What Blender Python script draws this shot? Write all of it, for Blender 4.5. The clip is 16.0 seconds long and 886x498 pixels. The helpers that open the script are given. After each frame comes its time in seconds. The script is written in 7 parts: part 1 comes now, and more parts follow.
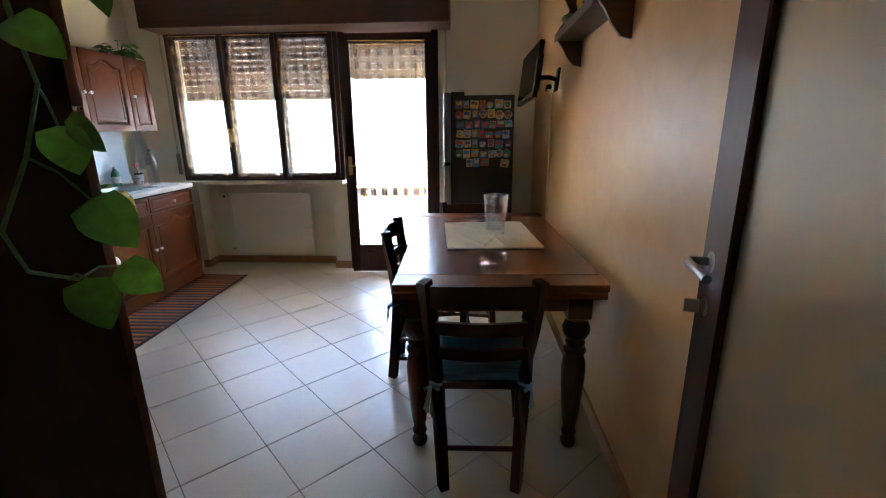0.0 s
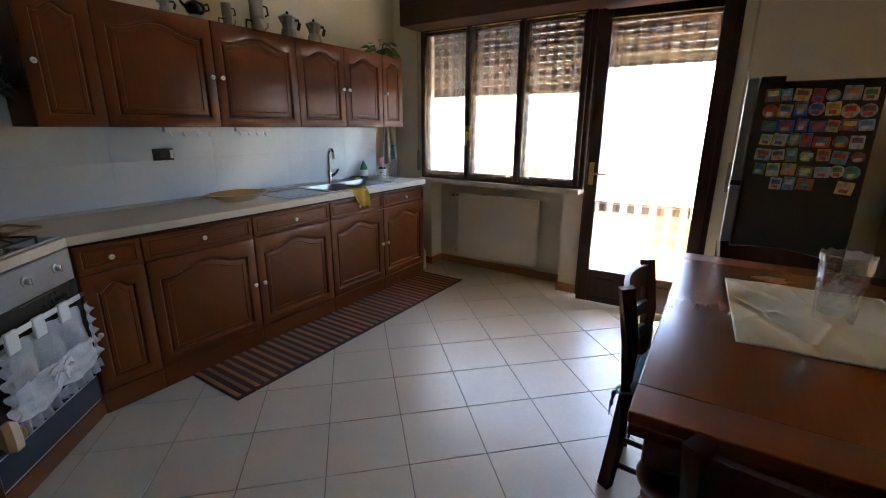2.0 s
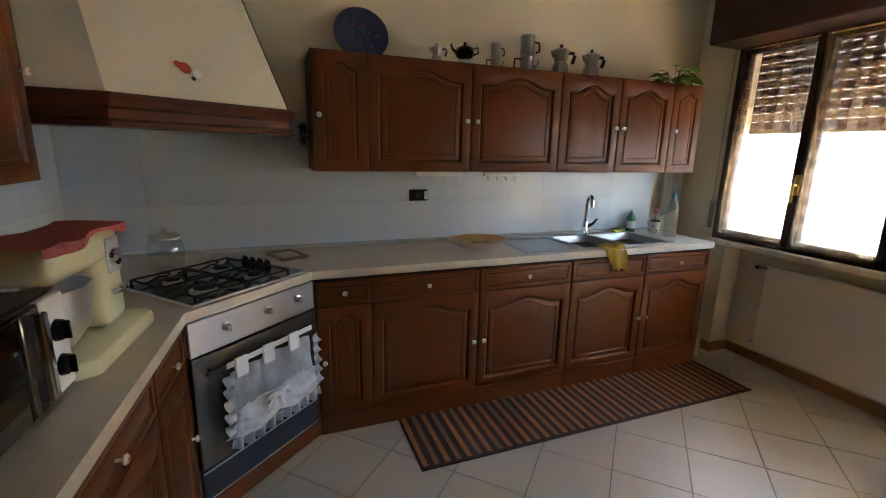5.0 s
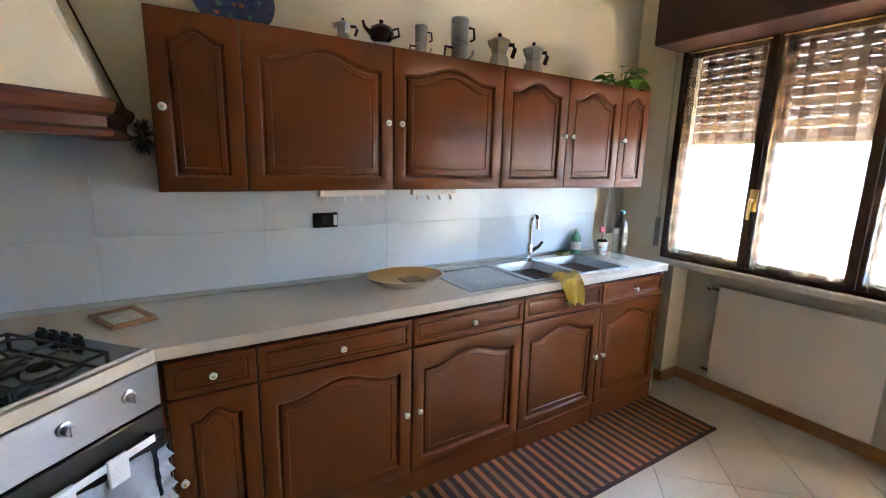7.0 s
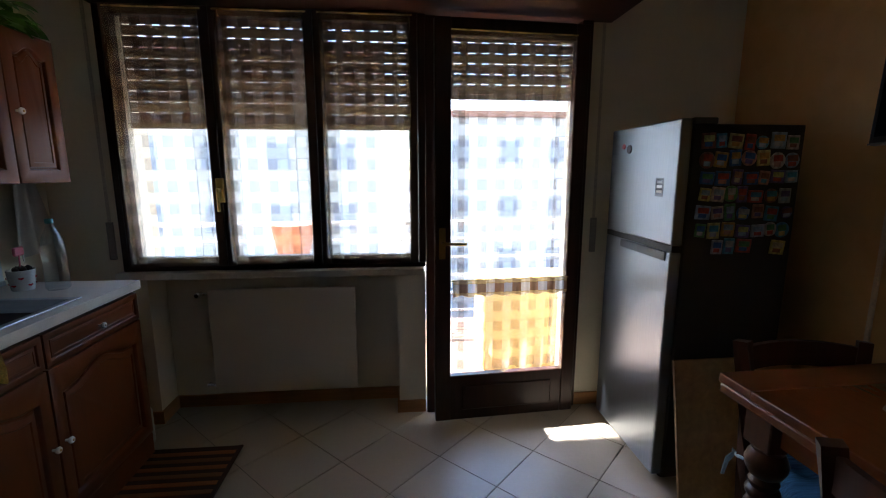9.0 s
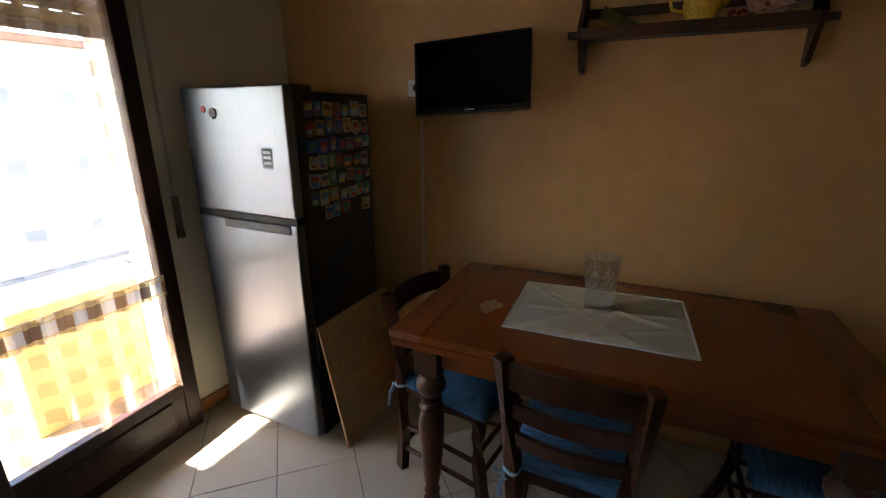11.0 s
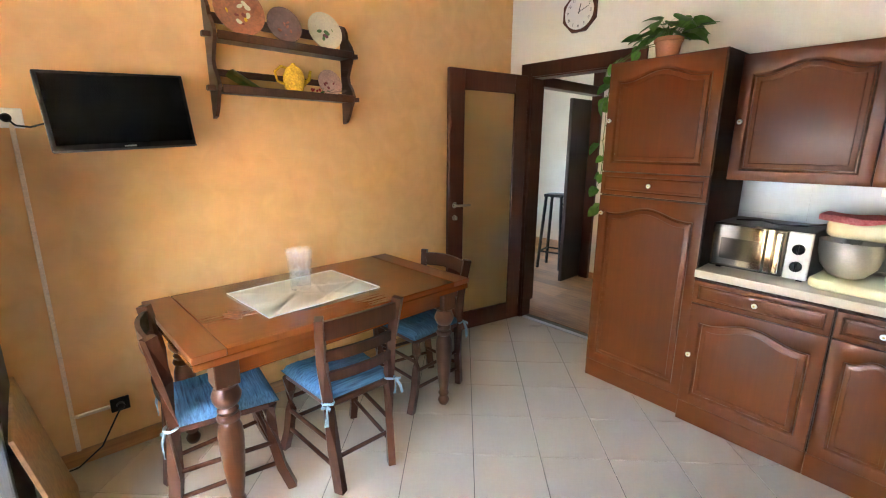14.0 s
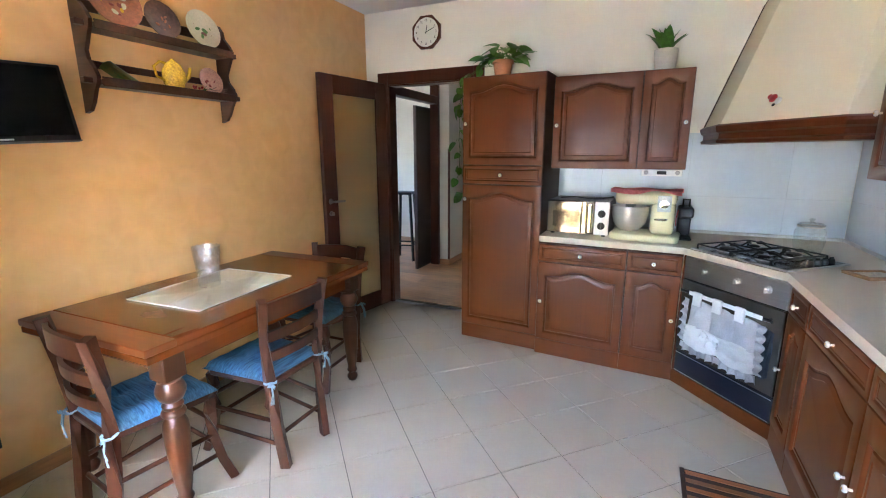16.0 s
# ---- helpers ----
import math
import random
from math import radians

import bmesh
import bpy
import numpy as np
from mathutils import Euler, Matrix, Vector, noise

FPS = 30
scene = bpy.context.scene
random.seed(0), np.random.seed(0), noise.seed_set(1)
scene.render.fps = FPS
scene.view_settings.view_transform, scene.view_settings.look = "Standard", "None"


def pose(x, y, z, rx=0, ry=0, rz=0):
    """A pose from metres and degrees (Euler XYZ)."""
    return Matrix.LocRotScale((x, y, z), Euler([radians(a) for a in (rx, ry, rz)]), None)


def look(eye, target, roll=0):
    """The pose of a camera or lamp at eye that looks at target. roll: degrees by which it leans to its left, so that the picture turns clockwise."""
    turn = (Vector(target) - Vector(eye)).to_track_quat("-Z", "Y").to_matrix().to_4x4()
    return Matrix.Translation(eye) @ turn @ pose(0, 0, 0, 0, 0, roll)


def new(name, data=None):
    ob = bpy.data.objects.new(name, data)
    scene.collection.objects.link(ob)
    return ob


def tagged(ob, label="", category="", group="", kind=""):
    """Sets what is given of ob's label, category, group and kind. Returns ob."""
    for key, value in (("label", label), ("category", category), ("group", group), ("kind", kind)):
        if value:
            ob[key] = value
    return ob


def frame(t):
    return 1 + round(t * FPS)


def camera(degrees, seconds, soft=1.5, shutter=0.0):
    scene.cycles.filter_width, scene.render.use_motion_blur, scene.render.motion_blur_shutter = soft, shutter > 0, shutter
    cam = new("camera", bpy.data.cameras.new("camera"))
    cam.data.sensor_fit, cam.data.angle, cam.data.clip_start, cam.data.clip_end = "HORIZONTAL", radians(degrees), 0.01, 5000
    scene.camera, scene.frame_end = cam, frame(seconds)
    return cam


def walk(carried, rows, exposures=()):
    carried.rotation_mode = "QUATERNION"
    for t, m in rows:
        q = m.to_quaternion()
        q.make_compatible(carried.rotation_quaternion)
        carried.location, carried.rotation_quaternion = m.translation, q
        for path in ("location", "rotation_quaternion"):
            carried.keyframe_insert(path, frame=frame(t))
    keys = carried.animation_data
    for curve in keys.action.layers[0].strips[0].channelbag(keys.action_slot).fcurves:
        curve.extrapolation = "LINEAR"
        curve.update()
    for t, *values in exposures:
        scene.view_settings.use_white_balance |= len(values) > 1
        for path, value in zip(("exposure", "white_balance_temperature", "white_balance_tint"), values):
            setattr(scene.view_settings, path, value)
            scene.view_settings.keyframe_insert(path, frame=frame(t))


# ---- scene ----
cam = camera(90.2, 16.0, soft=1.1)
PATH = [
    (0, (0.745, -0.142, 1.336), (0.631, 1.785, 0.812), -0.6),
    (0.5, (0.729, -0.007, 1.361), (0.327, 1.88, 0.834), -0.1),
    (1, (0.694, 0.154, 1.375), (0.033, 1.965, 0.841), 0.2),
    (1.5, (0.677, 0.336, 1.351), (-0.209, 2.049, 0.819), 0.2),
    (2, (0.575, 0.507, 1.357), (-0.484, 2.117, 0.821), 0.3),
    (2.5, (0.538, 0.626, 1.361), (-0.698, 2.103, 0.823), 0.3),
    (3, (0.531, 0.727, 1.412), (-0.883, 2.033, 0.868), 0.6),
    (3.5, (0.509, 0.804, 1.492), (-1.031, 1.944, 0.919), 1.3),
    (4, (0.509, 0.891, 1.438), (-1.185, 1.826, 0.933), 0.8),
    (4.2, (0.484, 0.914, 1.452), (-1.25, 1.773, 0.949), 0.9),
    (6.3, (-0.061, 1.174, 1.469), (-1.922, 1.797, 1.083), 1.3),
    (6.5, (-0.119, 1.194, 1.465), (-1.95, 1.901, 1.082), 1.4),
    (7, (-0.285, 1.238, 1.463), (-1.952, 2.274, 1.083), 1.4),
    (7.5, (-0.392, 1.324, 1.48), (-1.797, 2.694, 1.091), 1.2),
    (8, (-0.439, 1.506, 1.47), (-1.439, 3.193, 1.081), 0.9),
    (8.5, (-0.469, 1.556, 1.423), (-0.953, 3.466, 1.083), 0.6),
    (8.6, (-0.533, 1.562, 1.421), (-0.832, 3.508, 1.069), 0.2),
    (9, (-0.566, 1.666, 1.39), (-0.386, 3.628, 1.047), 0.0),
    (9.2, (-0.532, 1.721, 1.395), (-0.175, 3.654, 1.031), -0.3),
    (9.5, (-0.506, 1.777, 1.375), (0.091, 3.647, 0.994), -0.3),
    (10, (-0.566, 1.858, 1.448), (0.475, 3.49, 0.945), -0.7),
    (12.3, (-0.945, 2.488, 1.504), (0.959, 2.125, 1.012), 1.0),
    (12.5, (-0.965, 2.558, 1.501), (0.903, 2.036, 1.013), 1.3),
    (12.6, (-0.983, 2.608, 1.51), (0.862, 2.014, 1.02), 1.0),
    (13, (-1.035, 2.811, 1.49), (0.692, 1.917, 1.024), 0.9),
    (13.5, (-1.168, 2.96, 1.51), (0.433, 1.855, 1.048), 0.5),
    (14, (-1.259, 3.195, 1.521), (0.176, 1.879, 1.066), 0.4),
    (14.5, (-1.249, 3.41, 1.506), (0.015, 1.924, 1.065), 0.2),
    (15, (-1.233, 3.592, 1.492), (-0.153, 1.965, 1.06), 0.1),
    (15.5, (-1.241, 3.674, 1.471), (-0.285, 1.968, 1.05), -0.2),
    (16, (-1.155, 3.762, 1.459), (-0.342, 1.985, 1.036), -0.1),
]
EXPOSURES = [(0.0, 5.75, 5900, 9), (1.0, 5.65, 5900, 9), (2.0, 5.25, 6250, 10), (3.0, 4.82, 6500, 10), (3.5, 4.78, 6900, 10), (4.2, 4.9, 7200, 10), (6.3, 6.3, 6200, 10), (7.0, 6.4, 6100, 10), (7.5, 5.8, 6050, 10), (8.2, 4.4, 5850, 10), (9.0, 3.55, 5750, 10), (10.2, 3.55, 5900, 10), (12.3, 5.9, 7900, 16), (12.5, 6.1, 8000, 17), (13.0, 6.7, 7200, 13), (14.0, 7.1, 6450, 10), (15.0, 7.05, 6150, 10), (16.0, 6.85, 5850, 10)]
walk(cam, [(t, look(eye, target, roll)) for t, eye, target, roll in PATH], EXPOSURES)

# ---- world and sun ----
SUN_EL, SUN_AZ = 48.0, 55.0
world = bpy.data.worlds.new("sky")
scene.world = world
world.use_nodes = True
wn = world.node_tree
sky = wn.nodes.new("ShaderNodeTexSky")
sky.sky_type = "NISHITA"
sky.sun_disc = False
sky.sun_elevation = radians(SUN_EL)
sky.sun_rotation = radians(-SUN_AZ)
wn.links.new(sky.outputs[0], wn.nodes["Background"].inputs[0])
wn.nodes["Background"].inputs[1].default_value = 0.15
sun = new("sun", bpy.data.lights.new("sun", "SUN"))
sun.data.energy, sun.data.angle, sun.data.color = 4.0, radians(0.6), (1.0, 0.94, 0.85)
# light travels towards -y, a little towards +x
sun.matrix_world = look((0, 0, 0), (math.sin(radians(SUN_AZ)) * math.cos(radians(SUN_EL)), -math.cos(radians(SUN_AZ)) * math.cos(radians(SUN_EL)), -math.sin(radians(SUN_EL))))

# ---- materials ----
MATS = {}


def mat(name, base, rough=0.5, metal=0.0, grain=None, vary=0.12, bump=0.0, fine=120.0, coat=0.0, spec=0.5, sheen=0.0, patch=2.5, second=None, per=0.0):
    """A procedural surface: large soft patches, stretched grain, fine relief, roughness variation."""
    if name in MATS:
        return MATS[name]
    rough = 0.33 if 0.235 < rough < 0.31 else rough
    m = bpy.data.materials.new(name)
    m.use_nodes = True
    nt, nd = m.node_tree, m.node_tree.nodes
    b = nd["Principled BSDF"]
    tc = nd.new("ShaderNodeTexCoord")
    n1 = nd.new("ShaderNodeTexNoise")
    n1.inputs["Scale"].default_value, n1.inputs["Detail"].default_value = patch, 4
    nt.links.new(tc.outputs["Object"], n1.inputs["Vector"])
    mp = nd.new("ShaderNodeMapping")
    mp.inputs["Scale"].default_value = grain or (fine, fine, fine)
    nt.links.new(tc.outputs["Object"], mp.inputs["Vector"])
    n2 = nd.new("ShaderNodeTexNoise")
    n2.inputs["Scale"].default_value, n2.inputs["Detail"].default_value, n2.inputs["Distortion"].default_value = 1.0, 6, 0.6
    nt.links.new(mp.outputs[0], n2.inputs["Vector"])
    add = nd.new("ShaderNodeMath")
    add.operation = "MULTIPLY_ADD"
    add.inputs[1].default_value = 0.6
    nt.links.new(n2.outputs[0], add.inputs[0])
    half = nd.new("ShaderNodeMath")
    half.operation = "MULTIPLY"
    half.inputs[1].default_value = 0.4
    nt.links.new(n1.outputs[0], half.inputs[0])
    nt.links.new(half.outputs[0], add.inputs[2])
    last = add
    if per:
        info = nd.new("ShaderNodeObjectInfo")
        pm = nd.new("ShaderNodeMath")
        pm.operation = "MULTIPLY_ADD"
        pm.inputs[1].default_value = per
        nt.links.new(info.outputs["Random"], pm.inputs[0])
        sh = nd.new("ShaderNodeMath")
        sh.operation = "SUBTRACT"
        sh.inputs[1].default_value = per / 2
        nt.links.new(add.outputs[0], pm.inputs[2])
        nt.links.new(pm.outputs[0], sh.inputs[0])
        last = sh
    ramp = nd.new("ShaderNodeValToRGB")
    lo = second or tuple(c * (1 - 2.2 * vary) for c in base)
    hi = tuple(min(1, c * (1 + 1.2 * vary)) for c in base)
    ramp.color_ramp.elements[0].position, ramp.color_ramp.elements[0].color = 0.3, (*lo, 1)
    ramp.color_ramp.elements[1].position, ramp.color_ramp.elements[1].color = 0.66, (*hi, 1)
    nt.links.new(last.outputs[0], ramp.inputs[0])
    nt.links.new(ramp.outputs[0], b.inputs["Base Color"])
    rr = nd.new("ShaderNodeMapRange")
    rr.inputs["To Min"].default_value, rr.inputs["To Max"].default_value = max(0.02, rough * 0.8), min(1, rough * 1.2)
    nt.links.new(n1.outputs[0], rr.inputs[0])
    nt.links.new(rr.outputs[0], b.inputs["Roughness"])
    b.inputs["Metallic"].default_value = metal
    b.inputs["Specular IOR Level"].default_value = spec
    b.inputs["Coat Weight"].default_value, b.inputs["Coat Roughness"].default_value = coat, 0.15
    b.inputs["Sheen Weight"].default_value = sheen
    if bump:
        bp = nd.new("ShaderNodeBump")
        bp.inputs["Strength"].default_value, bp.inputs["Distance"].default_value = bump, 0.002
        nt.links.new(n2.outputs[0], bp.inputs["Height"])
        nt.links.new(bp.outputs[0], b.inputs["Normal"])
    MATS[name] = m
    return m


def glass_mat(name, colour=(1, 1, 1), rough=0.0, thin=True, gloss=0.035):
    """Window glass: clear with a Fresnel gloss (thin), or solid refracting glass."""
    if name in MATS:
        return MATS[name]
    m = bpy.data.materials.new(name)
    m.use_nodes = True
    nt, nd = m.node_tree, m.node_tree.nodes
    out = nd["Material Output"]
    if thin:
        tr, gl, lw, mx, pw = (nd.new(k) for k in ("ShaderNodeBsdfTransparent", "ShaderNodeBsdfGlossy", "ShaderNodeLayerWeight", "ShaderNodeMixShader", "ShaderNodeMath"))
        tr.inputs[0].default_value = (*colour, 1)
        gl.inputs["Roughness"].default_value = rough
        pw.operation, pw.inputs[1].default_value = "POWER", 3.5
        nt.links.new(lw.outputs["Facing"], pw.inputs[0])
        ad = nd.new("ShaderNodeMath")
        ad.operation, ad.inputs[1].default_value, ad.inputs[2].default_value = "MULTIPLY_ADD", 0.6, gloss
        nt.links.new(pw.outputs[0], ad.inputs[0])
        nt.links.new(ad.outputs[0], mx.inputs[0])
        nt.links.new(tr.outputs[0], mx.inputs[1])
        nt.links.new(gl.outputs[0], mx.inputs[2])
        nt.links.new(mx.outputs[0], out.inputs[0])
    else:
        b = nd["Principled BSDF"]
        b.inputs["Base Color"].default_value = (*colour, 1)
        b.inputs["Transmission Weight"].default_value = 1.0
        b.inputs["Roughness"].default_value = rough
        b.inputs["IOR"].default_value = 1.48
    MATS[name] = m
    return m


CAB = mat("cabinet_wood", (0.122, 0.0315, 0.0062), 0.34, grain=(55, 55, 3), vary=0.045, bump=0.03, coat=0.10, spec=0.24)
CABX = mat("cabinet_wood_cross", (0.122, 0.0315, 0.0062), 0.34, grain=(4, 4, 55), vary=0.045, bump=0.03, coat=0.10, spec=0.24)
CARC = mat("cabinet_carcass", (0.045, 0.014, 0.006), 0.5, grain=(40, 40, 3), vary=0.15, spec=0.2)
DARKW = mat("dark_window_wood", (0.038, 0.014, 0.008), 0.38, grain=(50, 50, 4), vary=0.2, bump=0.06, spec=0.3)
DOORW = mat("door_wood", (0.088, 0.024, 0.011), 0.36, grain=(50, 50, 3), vary=0.12, bump=0.04, coat=0.0, spec=0.3)
TABW = mat("table_wood", (0.175, 0.045, 0.0080), 0.23, grain=(60, 3, 60), vary=0.06, bump=0.02, coat=0.3, spec=0.3)
TABX = mat("table_wood_cross", (0.20, 0.052, 0.011), 0.28, grain=(3, 60, 60), vary=0.06, bump=0.02, coat=0.3, spec=0.3)
CHW = mat("chair_wood", (0.062, 0.020, 0.0085), 0.36, grain=(60, 60, 5), vary=0.12, bump=0.03, spec=0.22)
SHW = mat("shelf_wood", (0.075, 0.026, 0.012), 0.38, grain=(60, 5, 60), vary=0.2, bump=0.06, coat=0.2)
CREAM = mat("cream_wall_paint", (0.76, 0.70, 0.55), 0.85, vary=0.02, bump=0.03, fine=90)
WHITEW = mat("white_wall_paint", (0.82, 0.79, 0.69), 0.85, vary=0.015, bump=0.03, fine=90)
ORANGE = mat("orange_wall_glaze", (0.74, 0.445, 0.185), 0.40, vary=0.03, bump=0.08, fine=9, patch=1.3, second=(0.66, 0.375, 0.145))
CEIL = mat("ceiling_paint", (0.78, 0.77, 0.74), 0.9, vary=0.02, bump=0.1)
TILE = mat("floor_tile", (0.45, 0.385, 0.295), 0.34, vary=0.018, bump=0.006, fine=60, patch=5, per=0.10, spec=0.5)
GROUT = mat("grout", (0.13, 0.108, 0.085), 0.9, vary=0.1, bump=0.3)
SPLASH = mat("splash_tile", (0.60, 0.665, 0.72), 0.18, vary=0.015, fine=30, per=0.015)
COUNTER = mat("counter_laminate", (0.58, 0.50, 0.40), 0.38, vary=0.05, bump=0.08, fine=260, patch=40)
SINKS = mat("sink_steel", (0.40, 0.40, 0.41), 0.32, metal=1.0, grain=(6, 220, 220), vary=0.06, bump=0.04)
STEEL = mat("brushed_steel", (0.55, 0.55, 0.55), 0.28, metal=1.0, grain=(6, 220, 220), vary=0.06, bump=0.04)
CHROME = mat("chrome", (0.75, 0.75, 0.75), 0.08, metal=1.0, vary=0.02)
ALU = mat("cast_aluminium", (0.36, 0.355, 0.345), 0.24, metal=1.0, vary=0.08, bump=0.05)
BLACK = mat("black_plastic", (0.007, 0.007, 0.008), 0.35, vary=0.1, spec=0.3)
IRON = mat("cast_iron", (0.015, 0.015, 0.016), 0.5, vary=0.15, bump=0.2)
WPLAST = mat("white_plastic", (0.75, 0.75, 0.73), 0.35, vary=0.03)
LEGW = mat("table_leg_wood", (0.068, 0.022, 0.0070), 0.26, grain=(60, 60, 5), vary=0.15, bump=0.03, coat=0.15, spec=0.3)
KNOB = mat("white_ceramic", (0.82, 0.80, 0.76), 0.12, vary=0.03)
BRASS = mat("brass", (0.62, 0.43, 0.16), 0.28, metal=1.0, vary=0.1)
BASEW = mat("honey_wood_trim", (0.42, 0.20, 0.07), 0.4, grain=(4, 4, 60), vary=0.15, coat=0.2)
MARBLE = mat("sill_marble", (0.66, 0.62, 0.54), 0.3, vary=0.08, patch=6, fine=20)
PANE = glass_mat("window_glass")

# ---- mesh helpers ----
LX, OX, DY, WY, CZ, FZ = -2.39, 1.345, 0.03, 4.13, 2.71, -0.03


def empty(name, x=0.0, y=0.0, z=0.0, rz=0.0):
    ob = new(name)
    ob.empty_display_size = 0.1
    ob.matrix_world = pose(x, y, z, 0, 0, rz)
    return ob


def part(name, bm, material, parent=None, label="", smooth=None):
    """Links a bmesh as ONE mesh object under a thing or a part."""
    bmesh.ops.recalc_face_normals(bm, faces=bm.faces)
    me = bpy.data.meshes.new(name)
    bm.to_mesh(me)
    bm.free()
    if smooth is not None:
        for p in me.polygons:
            p.use_smooth = True
        me.set_sharp_from_angle(angle=radians(smooth))
    me.materials.append(material)
    ob = new(name, me)
    if parent:
        ob.parent = parent
    if label:
        ob["label"] = label
    return ob


def box(bm, x0, y0, z0, x1, y1, z1, bev=0.0, seg=1):
    """A box, with its edges rounded by bev."""
    vs = [bm.verts.new(p) for p in ((x0, y0, z0), (x1, y0, z0), (x1, y1, z0), (x0, y1, z0), (x0, y0, z1), (x1, y0, z1), (x1, y1, z1), (x0, y1, z1))]
    fs = [bm.faces.new([vs[i] for i in q]) for q in ((3, 2, 1, 0), (4, 5, 6, 7), (0, 1, 5, 4), (1, 2, 6, 5), (2, 3, 7, 6), (3, 0, 4, 7))]
    if bev:
        es = list({e for f in fs for e in f.edges})
        bmesh.ops.bevel(bm, geom=es, offset=bev, segments=seg, profile=0.5, affect="EDGES")
    return vs


def B(x0, y0, z0, x1, y1, z1, bev=0.0, seg=1):
    bm = bmesh.new()
    box(bm, x0, y0, z0, x1, y1, z1, bev, seg)
    return bm


def prism(bm, pts, z0, z1, bev=0.0):
    """A flat outline (x, y) raised from z0 to z1."""
    lo, hi = [bm.verts.new((x, y, z0)) for x, y in pts], [bm.verts.new((x, y, z1)) for x, y in pts]
    n = len(pts)
    fs = [bm.faces.new(lo[::-1]), bm.faces.new(hi)]
    fs += [bm.faces.new((lo[i], lo[(i + 1) % n], hi[(i + 1) % n], hi[i])) for i in range(n)]
    if bev:
        bmesh.ops.bevel(bm, geom=list({e for f in fs[:2] for e in f.edges}), offset=bev, segments=2, profile=0.5, affect="EDGES")


def lathe(bm, prof, seg=20, m=None, cap=True):
    """Turns a profile of (radius, height) round z, then moves it by m."""
    rings = []
    for r, z in prof:
        rings.append([bm.verts.new((r * math.cos(2 * math.pi * k / seg), r * math.sin(2 * math.pi * k / seg), z)) for k in range(seg)])
    for a, b in zip(rings, rings[1:]):
        for k in range(seg):
            bm.faces.new((a[k], a[(k + 1) % seg], b[(k + 1) % seg], b[k]))
    if cap:
        bm.faces.new(rings[0][::-1])
        bm.faces.new(rings[-1])
    if m is not None:
        bmesh.ops.transform(bm, matrix=m, verts=[v for r in rings for v in r])


def tube(bm, pts, r, seg=8, taper=None, closed=False):
    """A round rod along points; r or the list taper gives its radius."""
    pts = [Vector(p) for p in pts]
    n = len(pts)
    rings = []
    up = None
    for i, p in enumerate(pts):
        a, b = pts[(i - 1) % n] if closed or i else p, pts[(i + 1) % n] if closed or i < n - 1 else p
        d = (b - a).normalized()
        if up is None:
            up = d.orthogonal().normalized()
        up = (up - d * up.dot(d)).normalized()
        side = d.cross(up)
        rad = taper[i] if taper else r
        rings.append([bm.verts.new(p + rad * (math.cos(2 * math.pi * k / seg) * up + math.sin(2 * math.pi * k / seg) * side)) for k in range(seg)])
    for i in range(n if closed else n - 1):
        a, b = rings[i], rings[(i + 1) % n]
        for k in range(seg):
            bm.faces.new((a[k], a[(k + 1) % seg], b[(k + 1) % seg], b[k]))
    if not closed:
        bm.faces.new(rings[0][::-1])
        bm.faces.new(rings[-1])


def bar(bm, pts, w, d):
    """A flat rectangular rod along points in space: w across (local up), d deep."""
    pts = [Vector(p) for p in pts]
    rings = []
    for i, p in enumerate(pts):
        t = ((pts[i + 1] if i < len(pts) - 1 else p) - (pts[i - 1] if i else p)).normalized()
        side = t.cross(Vector((0, 0, 1)))
        side = side.normalized() if side.length > 0.05 else Vector((1, 0, 0))
        up = side.cross(t)
        rings.append([bm.verts.new(p + a * side * d / 2 + b * up * w / 2) for a, b in ((-1, -1), (1, -1), (1, 1), (-1, 1))])
    for a, b in zip(rings, rings[1:]):
        for k in range(4):
            bm.faces.new((a[k], a[(k + 1) % 4], b[(k + 1) % 4], b[k]))
    bm.faces.new(rings[0][::-1])
    bm.faces.new(rings[-1])


# ---- setting ----
def structure(name, bm, material, label=""):
    ob = part(name, bm, material)
    return tagged(ob, label, "", "", "structure")


WIN_X0, WIN_X1, WIN_Z0, WIN_Z1 = -2.03, -0.442, 0.872, 2.235
DR_X0, DR_X1, DR_Z1 = -0.442, 0.465, 2.235
NI_X0, NI_X1, NI_Y = -1.95, -0.60, 4.31
bm = B(LX - 0.15, -0.09, FZ - 0.2, LX, 4.5, CZ + 0.1)
structure("wall_west", bm, CREAM, "cream painted kitchen wall behind the cabinets")
bm = B(OX, -0.09, FZ - 0.2, OX + 0.12, 4.5, CZ + 0.1)
structure("wall_east", bm, ORANGE, "orange glazed plaster wall behind the table")
# wall with the window, the balcony door and the radiator niche
bm = bmesh.new()
box(bm, LX, WY, FZ - 0.2, WIN_X0, 4.45, CZ + 0.1)
box(bm, DR_X1, WY, FZ - 0.2, OX, 4.45, CZ + 0.1)
box(bm, WIN_X0, WY, WIN_Z1, DR_X1, 4.45, CZ + 0.1)
box(bm, WIN_X0, WY, FZ - 0.2, NI_X0, 4.45, WIN_Z0 - 0.04)
box(bm, NI_X0, NI_Y, FZ - 0.2, NI_X1, 4.45, WIN_Z0 - 0.04)
box(bm, NI_X1, WY, FZ - 0.2, WIN_X1, 4.45, WIN_Z0 - 0.04)
structure("wall_north", bm, CREAM, "cream wall with window, balcony door and radiator niche")
